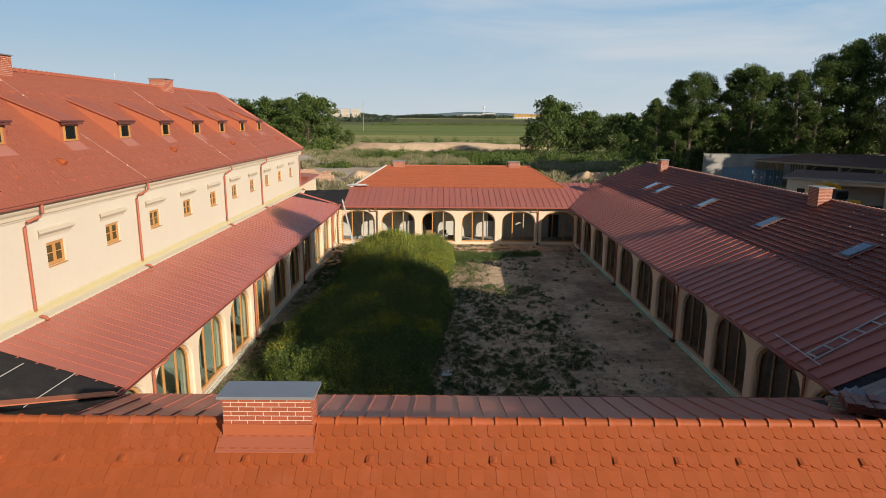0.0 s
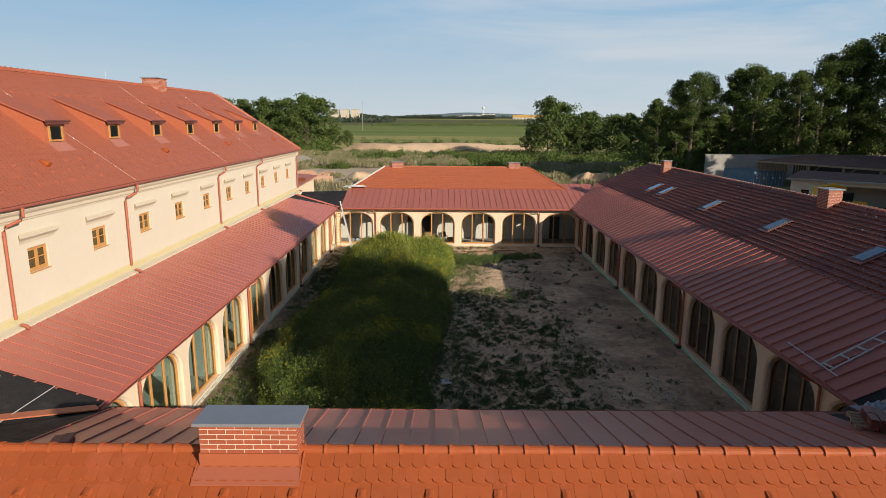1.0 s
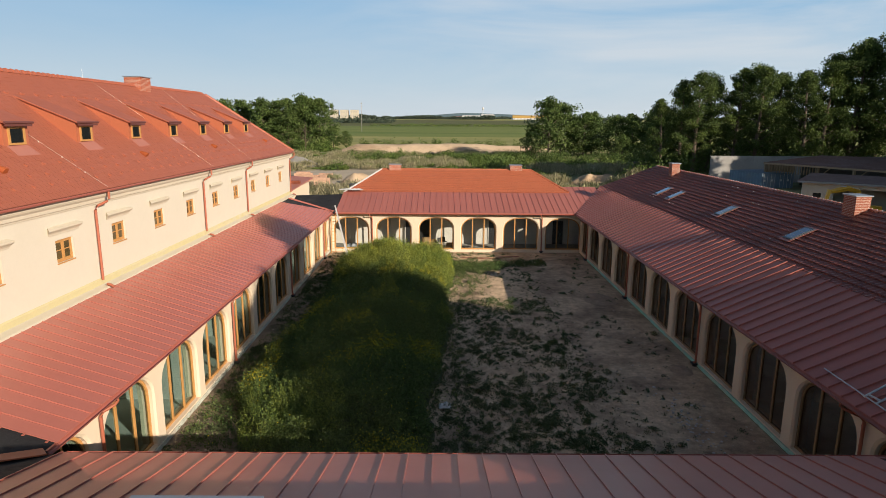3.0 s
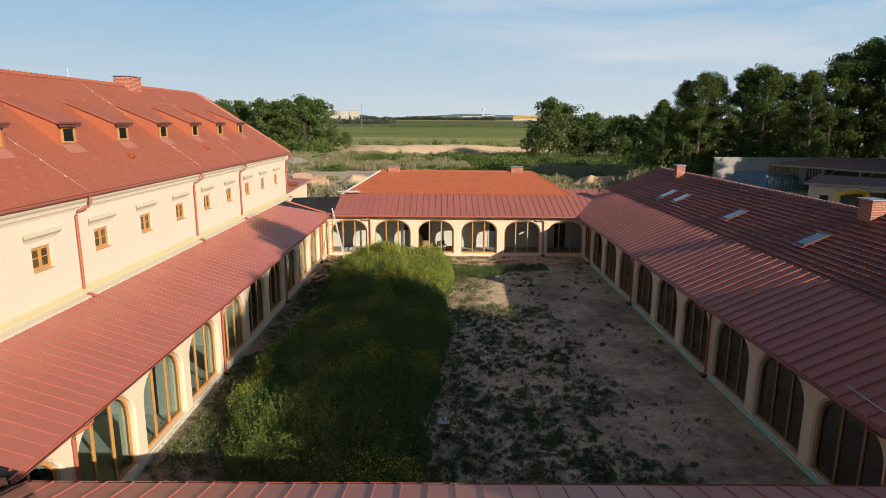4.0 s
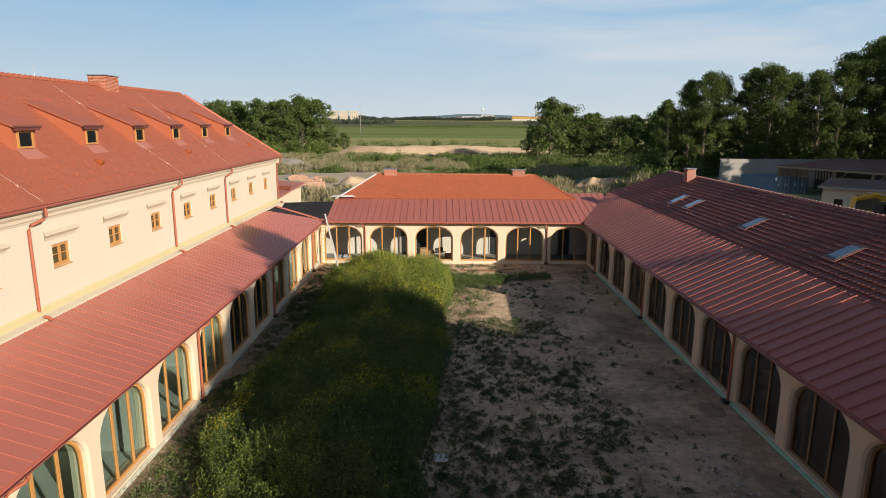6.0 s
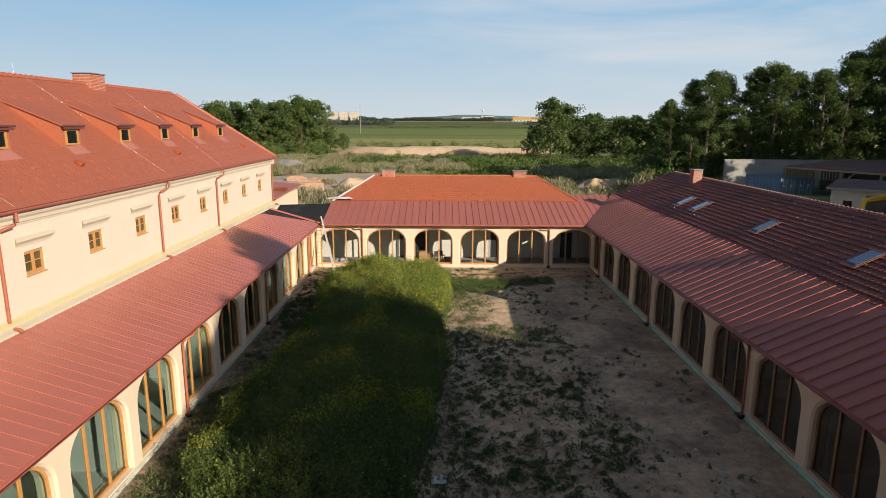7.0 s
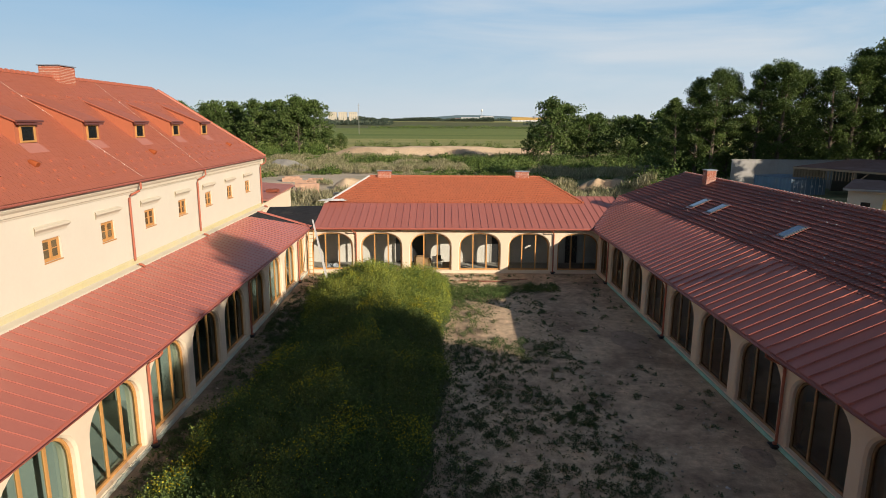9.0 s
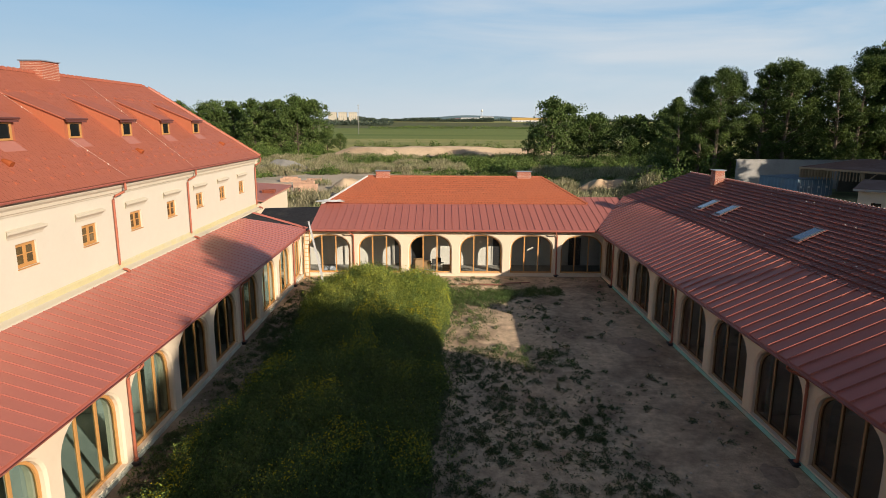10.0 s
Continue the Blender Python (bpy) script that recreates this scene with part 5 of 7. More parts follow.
def drain_pot(x, y):
    root = thing("drain_pot", "black plastic drain pot at the foot of a downpipe", "drain", "drain pots", m=pose(x, y, 0.0))
    part("pot", Build().tube([(0, 0, -0.1), (0, 0, 0.10)], 0.12, 12), M_DARK, root, smooth=True)
    part("grate", Build().box(-0.17, 0.17, -0.17, 0.17, 0.10, 0.15), M_DARK, root)
    part("collar", Build().tube([(0.0, 0, 0.15), (0.0, 0, 0.22)], 0.075, 10), M_PIPE, root, smooth=True)


for k in (1, 4, 7, 10):
    drain_pot(X_LEFT + 0.13, piers[k])
    drain_pot(X_RIGHT - 0.13, piers_r[k])
drain_pot(8.74, Y_FAR - 0.13)
drain_pot(-6.0, Y_FAR - 0.13)


# ---- plants ----
def leaf_material(name, base, second, island=0.35, rough=0.6):
    m = material(name, base, rough, second=second, amount=0.6, stain=0.3, island=island, coords="World", spec=0.25)
    n, l = m.node_tree.nodes, m.node_tree.links
    p = n["Principled BSDF"]
    tr = n.new("ShaderNodeBsdfTranslucent")
    mix = n.new("ShaderNodeMixShader")
    mix.inputs[0].default_value = 0.28
    l.new(p.inputs["Base Color"].links[0].from_socket, tr.inputs["Color"])
    l.new(p.outputs[0], mix.inputs[1])
    l.new(tr.outputs[0], mix.inputs[2])
    l.new(mix.outputs[0], n["Material Output"].inputs["Surface"])
    return m


M_LEAF = leaf_material("tree_leaves", (0.058, 0.092, 0.022), (0.10, 0.14, 0.030))
M_LEAF_FAR = leaf_material("far_tree_leaves", (0.072, 0.115, 0.028), (0.115, 0.155, 0.042))
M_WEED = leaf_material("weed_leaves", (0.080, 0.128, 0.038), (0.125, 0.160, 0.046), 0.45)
# Crest leaves with the sunlight put into their colour.
M_WEED_SUN = leaf_material("sunlit_weed_leaves", (0.24, 0.29, 0.050), (0.32, 0.33, 0.055), 0.4)
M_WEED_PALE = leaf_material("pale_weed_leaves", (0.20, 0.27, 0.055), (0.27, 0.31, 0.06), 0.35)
M_TUFT = leaf_material("ground_tufts", (0.155, 0.165, 0.085), (0.21, 0.205, 0.115), 0.45)
M_TUFT_DARK = leaf_material("dark_ground_weeds", (0.088, 0.122, 0.050), (0.130, 0.152, 0.070), 0.45)
M_FLOWER = leaf_material("yellow_flowers", (0.62, 0.52, 0.02), (0.55, 0.50, 0.04), 0.2)
M_DRY = leaf_material("dry_grass_blades", (0.31, 0.275, 0.165), (0.18, 0.20, 0.08), 0.45)
M_SCRUB = leaf_material("scrub_leaves", (0.082, 0.130, 0.030), (0.16, 0.205, 0.050), 0.5)
M_BARK = material("grey_brown_bark", (0.11, 0.085, 0.06), 0.9, vary=0.25, scale=4.0, bump=0.02, bump_scale=12)


def quads_mesh(name, pts, mat):
    """A mesh from an array of quads (n, 4, 3)."""
    n = len(pts)
    me = bpy.data.meshes.new(name)
    me.vertices.add(4 * n)
    me.vertices.foreach_set("co", np.ascontiguousarray(pts, dtype=np.float32).ravel())
    me.loops.add(4 * n)
    me.loops.foreach_set("vertex_index", np.arange(4 * n, dtype=np.int32))
    me.polygons.add(n)
    me.polygons.foreach_set("loop_start", np.arange(0, 4 * n, 4, dtype=np.int32))
    me.update(calc_edges=True)
    me.materials.append(mat)
    return me


def leaves(at, length, width, rng, upward=0.0):
    """Leaf-shaped quads at points, turned at random."""
    n = len(at)
    a = rng.normal(size=(n, 3))
    a[:, 2] += upward
    a /= np.linalg.norm(a, axis=1)[:, None]
    c = rng.normal(size=(n, 3))
    c -= (c * a).sum(1)[:, None] * a
    c /= np.linalg.norm(c, axis=1)[:, None]
    ln, wd = (np.broadcast_to(np.asarray(q, float), (n,))[:, None] for q in (length, width))
    p = at
    return np.stack([p, p + a * ln * 0.45 + c * wd * 0.5, p + a * ln, p + a * ln * 0.5 - c * wd * 0.5], 1)


def tree_model(name, seed, height, spread, trunk_h, leaf, count, mat, label, bare=False, at=(0, 0, -500), clump=1.0):
    """A tapered trunk, limbs and a crown of leaf clumps round the limbs' ends."""
    rng = np.random.default_rng(seed)
    root = thing(name, label, "tree", "", m=Matrix.Translation(at))
    b = Build()
    lean = rng.normal(size=2) * 0.03 * height
    top = height * 0.86
    stem = [(lean[0] * f ** 1.5, lean[1] * f ** 1.5, top * f) for f in np.linspace(0, 1, 7)]
    r0 = 0.018 * height
    b.tube([(0, 0, -0.3)] + stem[1:], [r0 * (1 - 0.85 * f) for f in np.linspace(0, 1, 7)], 7)
    ends = []
    limbs = int(20 + spread * 3)
    for k in range(limbs):
        f = trunk_h + (0.97 - trunk_h) * (k + rng.uniform(0, 0.9)) / limbs
        z = top * f
        base = Vector((lean[0] * f ** 1.5, lean[1] * f ** 1.5, z))
        ang = k * 2.4 + rng.uniform(-0.4, 0.4)
        reach = spread * (math.sin(math.pi * min(1.0, 0.24 + 0.80 * (f - trunk_h) / (1 - trunk_h))) ** 0.7) * rng.uniform(0.62, 1.12)
        tip = base + Vector((math.cos(ang) * reach, math.sin(ang) * reach, reach * rng.uniform(0.15, 0.6) + 0.03 * height))
        mid = base.lerp(tip, 0.5) + Vector((0, 0, 0.06 * reach))
        b.tube([base, mid, tip], [r0 * 0.32 * (1.15 - f), r0 * 0.2 * (1.15 - f), 0.02], 5)
        for g in (0.55, 0.8, 1.0):
            ends.append((base.lerp(tip, g) if g < 1 else tip, (0.11 + 0.09 * rng.random()) * clump * spread * (0.75 + 0.4 * g)))
    for q in range(4 if clump < 1.4 else 12):
        ends.append((Vector((lean[0] + rng.normal() * 0.18 * spread, lean[1] + rng.normal() * 0.18 * spread, top * rng.uniform(0.90, 1.02))), 0.24 * spread))
    part("trunk", b, M_BARK, root, smooth=True)
    share = count // len(ends)
    out = []
    for c, r in ends:
        n = int(share * rng.uniform(0.5, 1.4))
        d = rng.normal(size=(n, 3))
        d /= np.linalg.norm(d, axis=1)[:, None]
        q = np.array(c) + d * (r * rng.uniform(0.35, 1.08, size=n) ** 0.8)[:, None] * np.array([1.15, 1.15, 0.75])
        out.append(q)
    pts = np.concatenate(out)
    if bare:
        pts = pts[: len(pts) // 5]
    part("crown", quads_mesh("crown", leaves(pts, rng.uniform(0.7, 1.3, len(pts)) * leaf, rng.uniform(0.5, 0.8, len(pts)) * leaf, rng, 0.2), mat), None, root)
    return root


def plant_row(models, spots, seed):
    r = random.Random(seed)
    for k, (x, y, h) in enumerate(spots):
        base, bh = models[k % len(models)]
        sc = h / bh
        copy_thing(base, Matrix.Translation((x, y, ground_height(x, y) - 0.1)) @ Matrix.Rotation(r.uniform(0, 6.28), 4, 'Z') @ Matrix.Diagonal((sc * r.uniform(0.9, 1.12), sc * r.uniform(0.9, 1.12), sc, 1)))


def drop_model(root):
    """Take a model away once its copies stand."""
    for o in list(root.children_recursive) + [root]:
        bpy.data.objects.remove(o)


TALL = [(tree_model("tree", 21 + k, 19.0, 3.2 + 0.3 * k, 0.08, 0.24, 15000, M_LEAF, "tall dark green broadleaf tree in a dense row", clump=1.35), 19.0) for k in range(4)]
r = random.Random(5)
spots = []
ROW_X, ROW_H = (35.5, 38.5, 42.0, 46.0, 51.0, 54.0, 56.5, 60.0, 64.0, 69.0, 74.0), (11.0, 15.2, 17.0, 18.0, 18.6, 18.2, 17.4, 18.8, 20.6, 23.0, 25.0)
for k in range(14):
    x = 36.6 + 2.75 * k + r.uniform(-0.5, 0.5)
    spots.append((x, 105 + r.uniform(-2.5, 2.5), 1.06 * float(np.interp(x, ROW_X, ROW_H)) + r.uniform(-0.7, 0.7)))
for k in range(7):
    x = 38 + 5.4 * k + r.uniform(-1, 1)
    spots.append((x, 113 + r.uniform(-2, 2), 0.98 * float(np.interp(x, ROW_X, ROW_H)) + r.uniform(-1, 1)))
spots += [(64, 84, 19.5), (69, 88, 22), (72, 101, 26), (76, 97, 27), (79, 104, 27)]
plant_row(TALL, spots, 3)
for root, _ in TALL:
    drop_model(root)
DENSE = [(tree_model("tree", 91 + k, 19.0, 4.3 + 0.3 * k, 0.05, 0.85, 7000, M_LEAF, "broad dense broadleaf tree out of view, added to cast shade", clump=1.9), 19.0) for k in range(3)]
# unseen trees beside the yard, added to put it in shade
plant_row(DENSE, [(54, 44, 19), (52, 49, 18), (57, 51, 19), (49.5, 42, 17), (60, 48, 17), (63, 55, 18), (66, 62, 19), (69, 69, 19), (73, 76, 20), (66, 76, 18)], 12)
# unseen trees beside the wing, added to shade the courtyard and block skylight
plant_row(DENSE, [(27.4, -5.9, 19.6), (27.5, -8.0, 18.4), (31.0, -2.5, 21.0), (31.2, -6.5, 21.0), (36, -3, 21), (38, -8, 23), (41, -14, 24), (35, -12, 22), (33, 3, 18)], 8)
for root, _ in DENSE:
    drop_model(root)
def crown_tree(name, x, y, mid, rx, ry, rz, square, count, seed, label):
    """A tree with one closed crown, an ellipsoid or a column, round a trunk with limbs."""
    rg = np.random.default_rng(seed)
    root = thing(name, label, "tree", m=Matrix.Translation((x, y, 0)))
    b = Build().tube([(0, 0, -0.3), (0.1, 0, mid * 0.5), (0, 0.1, mid), (0, 0, mid + 0.8 * rz)], [0.42, 0.34, 0.24, 0.05], 8)
    for k in range(22):
        a, f = 2.4 * k, -0.8 + 1.5 * k / 21
        w = 0.85 * max(0.15, 1 - abs(f) ** square) ** (1 / square)
        p = Vector((0, 0, mid + rz * (f - 0.12)))
        b.tube([p, p + Vector((math.cos(a) * rx * w * 0.5, math.sin(a) * ry * w * 0.5, 0.10 * rz)), p + Vector((math.cos(a) * rx * w, math.sin(a) * ry * w, 0.16 * rz))], [0.12, 0.08, 0.02], 5)
    part("trunk", b, M_BARK, root, smooth=True)
    d = rg.normal(size=(count, 3))
    d /= np.linalg.norm(d, axis=1)[:, None]
    d /= ((np.abs(d) ** square).sum(1) ** (1 / square))[:, None]
    bump = np.array([1 + 0.07 * noise.noise((q[0] * 2.6 + seed, q[1] * 2.6, q[2] * 2.6)) for q in d])
    at = d * (bump * rg.uniform(0.35, 1.0, count) ** 0.35)[:, None] * np.array([rx, ry, rz]) + np.array([0, 0, mid])
    part("crown", quads_mesh("crown", leaves(at, rg.uniform(0.6, 1.1, count) * 0.95, rg.uniform(0.5, 0.8, count) * 0.8, rg, 0.2), M_LEAF), None, root)
    return root


# Unseen crowns, added and shaped to cast the shadows on roof and heap.
crown_tree("poplar", 27.4, 5.2, 13.8, 1.5, 2.6, 10.1, 3.4, 7000, 5, "added columnar tree out of view, shaped to cast the roof shadow")
crown_tree("tree", 29.5, 5.3, 12.4, 5.4, 4.5, 6.6, 2.0, 8000, 6, "added round broadleaf tree out of view, shaped to cast courtyard shade")
crown_tree("tree", 29.5, -1.3, 14.0, 5.4, 6.2, 7.9, 2.0, 9000, 7, "added round broadleaf tree out of view, shaped to cast courtyard shade")
MID = [(tree_model("tree", 51 + k, 15.0, 4.6 + 0.4 * k, 0.14, 0.50, 5000, M_LEAF_FAR, "rounded green broadleaf tree at the edge of waste land", clump=1.25), 15.0) for k in range(3)]
spots = [(27, 188, 10.5), (31, 182, 19.8), (36, 190, 18.4), (41.5, 184, 15.5), (46, 192, 16.0), (50, 181, 15.0), (54, 178, 15.5), (58, 172, 16.5), (62, 176, 17), (49, 170, 9), (56, 165, 9), (61, 160, 11), (66, 168, 17)]
spots += [(-112 + 7.2 * k + r.uniform(-2, 2), 244 + r.uniform(-6, 6), 20 + r.uniform(-2, 1.5)) for k in range(9)]
spots += [(-52, 241, 23.0), (-58, 238, 21), (-47, 243, 21.5), (-41, 238, 10.0), (-36.5, 240, 8)]
spots += [(-118 + 7 * k + r.uniform(-2, 2), 236 + r.uniform(-3, 3), 13 + r.uniform(-3, 3)) for k in range(9)]
spots += [(-150 + 10 * k, 262 + r.uniform(-6, 6), 17 + r.uniform(-2, 2)) for k in range(10)]
plant_row(MID, spots, 4)
for root, _ in MID:
    drop_model(root)
dead = tree_model("tree", 77, 13.0, 3.6, 0.2, 0.5, 2400, M_LEAF_FAR, "half-bare tree in front of a dense grove", True, (-50, 226, 0.0))
dead.matrix_basis = Matrix.Translation((-49, 226, ground_height(-49, 226)))

# the heap overgrown with weeds
def heap_edges(y):
    xr = 0.45 + 0.55 * smooth_step((y - 40) / 10) - 0.9 * smooth_step((38 - y) / 14) + 0.4 * noise.noise((0.42 * y, 3.3, 0)) + 0.3 * noise.noise((1.5 * y, 1.3, 0))
    xl = -7.3 - 0.95 * smooth_step((37 - y) / 8) + 1.7 * smooth_step((26.5 - y) / 3.5) + 0.45 * noise.noise((0.3 * y, 8.1, 0)) + 0.3 * noise.noise((1.2 * y, 2.1, 0))
    return xl, xr


def heap_height(x, y):
    xl, xr = heap_edges(y)
    s_ = (x - xl) / (xr - xl)
    if not 0 < s_ < 1:
        return 0.0
    across = (4 * s_ * (1 - s_)) ** 0.62
    ends = smooth_step((51.8 - y) / 4.0) * smooth_step((y - 18.5) / 2.5)
    ridge = 0.85 + 1.0 * math.exp(-((y - 46.5) / 5.0) ** 2) + 0.50 * noise.noise((x * 0.34, y * 0.26, 4.0)) + 0.34 * noise.noise((x * 1.0, y * 0.85, 7.0)) + 0.26 * noise.noise((x * 2.3, y * 2.0, 1.7))
    return max(0.0, across * ends * ridge)


xs_h, ys_h = np.arange(-9.4, 1.61, 0.25), np.arange(18.0, 52.3, 0.35)
verts = [(float(x), float(y), ground_height(x, y) - 0.04 + heap_height(x, y)) for y in ys_h for x in xs_h]
n = len(xs_h)
b = Build()
b.v = verts
b.f = [(j * n + i, j * n + i + 1, (j + 1) * n + i + 1, (j + 1) * n + i) for j in range(len(ys_h) - 1) for i in range(n - 1)]
M_HEAP = material("dark_overgrown_soil", (0.055, 0.062, 0.026), 0.95, vary=0.3, scale=0.8, second=(0.035, 0.045, 0.018), amount=0.5, stain=0.6, bump=0.08, bump_scale=4, coords="World")
tagged(solid("earth_heap", b, M_HEAP, "long earth heap overgrown with tall green weeds", "earth heap", smooth=True), kind="stuff")
rng = np.random.default_rng(5)


def sprigs(count, x0, x1, y0, y1, keep, hmin, hmax, per, leaf, mat, name, label, category, wide=0.10, upward=0.7):
    """Upright leafy stalks in one mesh."""
    out = []
    x, y = rng.uniform(x0, x1, count), rng.uniform(y0, y1, count)
    ok = np.array([rng.random() < keep(a, c) for a, c in zip(x, y)])
    x, y = x[ok], y[ok]
    z = np.array([ground_height(a, c) + heap_height(a, c) - 0.05 for a, c in zip(x, y)])
    h = rng.uniform(hmin, hmax, len(x)) * np.clip(0.95 + 0.55 * np.array([noise.noise((a * 0.5, c * 0.5, 1.0)) + 0.9 * noise.noise((a * 1.9, c * 1.7, 9.0)) for a, c in zip(x, y)]), 0.35, 1.7)
    lean = rng.normal(size=(len(x), 2)) * 0.16
    for k in range(per):
        f = (k + rng.random(len(x))) / per
        p = np.stack([x + lean[:, 0] * f * h + rng.normal(size=len(x)) * wide * (1.1 - 0.6 * f), y + lean[:, 1] * f * h + rng.normal(size=len(x)) * wide * (1.1 - 0.6 * f), z + h * f], 1)
        out.append(leaves(p, rng.uniform(0.7, 1.4, len(x)) * leaf, rng.uniform(0.3, 0.5, len(x)) * leaf, rng, upward))
    ob = new(name, quads_mesh(name, np.concatenate(out), mat))
    return tagged(ob, label, category, kind="stuff")


def on_heap(x, y):
    return 1.0 if heap_height(x, y) > 0.12 else 0.25 if -9.2 < x < 1.3 and heap_height(x, y) > 0.01 else 0.0


sprigs(36000, -9.2, 1.5, 18.4, 52.2, on_heap, 0.25, 1.0, 15, 0.085, M_WEED, "weeds", "dense dark green weeds covering the earth heap", "weeds")
def leafy_plants(name, spots, stalks, height, leaf, per, mat, label):
    """Single bushy plants: stalks that fan out from one root, with leaves along each."""
    out = []
    for x, y, sc in spots:
        z = ground_height(x, y) + heap_height(x, y) - 0.05
        for _ in range(stalks):
            lean, h = rng.normal(size=2) * 0.22, height * sc * rng.uniform(0.55, 1.1)
            f = np.linspace(0.08, 1.0, per) + rng.normal(size=per) * 0.02
            base = rng.normal(size=2) * 0.10 * sc
            wide = 0.055 * sc * (1.25 - f)
            p = np.stack([x + base[0] + lean[0] * h * f ** 1.4 + rng.normal(size=per) * wide, y + base[1] + lean[1] * h * f ** 1.4 + rng.normal(size=per) * wide, z + h * f], 1)
            out.append(leaves(p, rng.uniform(0.7, 1.3, per) * leaf * (1.25 - 0.6 * f), rng.uniform(0.35, 0.55, per) * leaf * (1.25 - 0.6 * f), rng, 0.6))
    return tagged(new(name, quads_mesh(name, np.concatenate(out), mat)), label, "weeds", kind="stuff")


plants = []
while len(plants) < 34:
    a, c = rng.uniform(-7.2, -3.7), rng.uniform(22.3, 24.9)
    if all((a - q[0]) ** 2 + (c - q[1]) ** 2 > 0.16 for q in plants):
        plants.append((a, c, rng.uniform(0.7, 1.15)))
leafy_plants("tall_weeds", plants, 13, 1.15, 0.085, 24, M_WEED_PALE, "tall pale green weeds at the near end of the heap")
plants = []
while len(plants) < 420:
    a, c = rng.uniform(-8.6, 1.2), rng.uniform(19.0, 51.5)
    if heap_height(a, c) > 0.15:
        plants.append((a, c, rng.uniform(0.6, 1.2)))
leafy_plants("bushy_weeds", plants, 9, 1.0, 0.10, 16, M_WEED, "bushy dark green weeds standing out of the heap")


def fringe(x, y):
    """Thin growth spilling over the edges of the heap."""
    xl, xr = heap_edges(y)
    d = max(xl - x, x - xr)
    return max(0.0, 0.75 - d / 0.8) if 0 < d and noise.noise((x * 1.7, y * 1.5, 5.0)) > -0.25 else 0.0


sprigs(7000, -9.5, 2.2, 18.4, 51.5, fringe, 0.12, 0.55, 9, 0.085, M_WEED, "fringe_weeds", "weeds spilling over the edges of the heap", "weeds")


def blooming(x, y):
    if y < 25.5 and x < -3.0:
        return 0.02
    return 1.0 if on_heap(x, y) > 0.5 and noise.noise((x * 0.45, y * 0.32, 6.0)) + 0.35 * noise.noise((x * 1.7, y * 1.7, 2.0)) > (0.10 if y > 43 else 0.22) else 0.04 * on_heap(x, y)


# Past y 42.5 extra pale plants lighten the sunlit end by colour.
sprigs(13000, -8.0, 1.2, 19, 52, lambda x, y: 0.9 if blooming(x, y) > 0.5 or y > 42.5 and on_heap(x, y) > 0.5 and rng.random() < 0.75 else 0.03, 0.55, 1.0, 9, 0.10, M_WEED_PALE, "flowering_weeds", "pale yellow-green flowering weeds on the heap, massed to brighten its sunlit end", "weeds", 0.07)
# Brighter leaf colour paints the sun on the far crest.
sprigs(13000, -8.2, 1.4, 42.0, 52.2, lambda x, y: on_heap(x, y) * smooth_step((y - 41.5) / 3), 0.5, 1.05, 11, 0.09, M_WEED_SUN, "fresh_weeds", "weeds coloured yellow-green as sunlit on the crest of the heap", "weeds", 0.08)
x, y = rng.uniform(-8.0, 1.2, 40000), rng.uniform(19, 52, 40000)
ok = np.array([rng.random() < blooming(a, c) for a, c in zip(x, y)])
x, y = x[ok], y[ok]
z = np.array([ground_height(a, c) + heap_height(a, c) for a, c in zip(x, y)]) + rng.uniform(0.36, 0.72, len(x))
z += 0.2 * rng.random(len(x))
tagged(new("flowers", quads_mesh("flowers", leaves(np.stack([x, y, z], 1), 0.05, 0.045, rng, 0.5), M_FLOWER)), "small yellow flowers among the weeds", "flowers", kind="stuff")


def weed_cover(x, y):
    """How much of the soil the low weeds cover, from bare path to dense patch."""
    if heap_height(x, y) > 0.05 or not (-9.3 < x < 11.6 and 16.8 < y < 54.8):
        return 0.0
    v = noise.noise((x * 0.30, y * 0.22, 12.0)) + 0.6 * noise.noise((x * 0.85, y * 0.7, 4.0)) + 0.35 * noise.noise((x * 2.1, y * 1.8, 6.0))
    if x < -6.5:
        return 0.75 if v > 0.0 else 0.25
    band = smooth_step((9.0 - x - 0.05 * (y - 22)) / 3.0)
    near = 0.28 + 0.80 * smooth_step((42 - y) / 18)
    if x < 5.2 and 41.2 < y < 47.0:
        near = 0.05
    return (0.04 + 0.96 * band * near) * max(0.06, min(1.0, 0.46 + 0.62 * v))


def low_weeds(name, tries, small, large, power, per_area, leaf, rise, mat, label):
    """Flat weed rosettes made of several lobes of small leaves."""
    cx, cy = rng.uniform(-9.3, 11.6, tries), rng.uniform(16.8, 54.8, tries)
    ok = np.array([rng.random() < weed_cover(a, c) for a, c in zip(cx, cy)])
    cx, cy = cx[ok], cy[ok]
    size = small + (large - small) * rng.random(len(cx)) ** power
    at = []
    for x, y, r_ in zip(cx, cy, size):
        g = ground_height(x, y)
        lobes = rng.normal(size=(4, 2)) * r_ * 0.5
        n = max(6, int(per_area * r_ ** 1.5))
        w = lobes[rng.integers(0, 4, n)] + rng.normal(size=(n, 2)) * r_ * 0.30
        d = np.hypot(w[:, 0], w[:, 1]) / (r_ * 1.3)
        at.append(np.column_stack([x + w[:, 0], y + w[:, 1], g + rng.uniform(0.0, 1.0, n) * rise * (0.5 + r_) * np.clip(1.15 - d, 0.15, 1.0)]))
    at = np.concatenate(at)
    return tagged(new(name, quads_mesh(name, leaves(at, rng.uniform(0.6, 1.3, len(at)) * leaf, rng.uniform(0.45, 0.7, len(at)) * leaf, rng, 0.35), mat)), label, "weeds", kind="stuff")


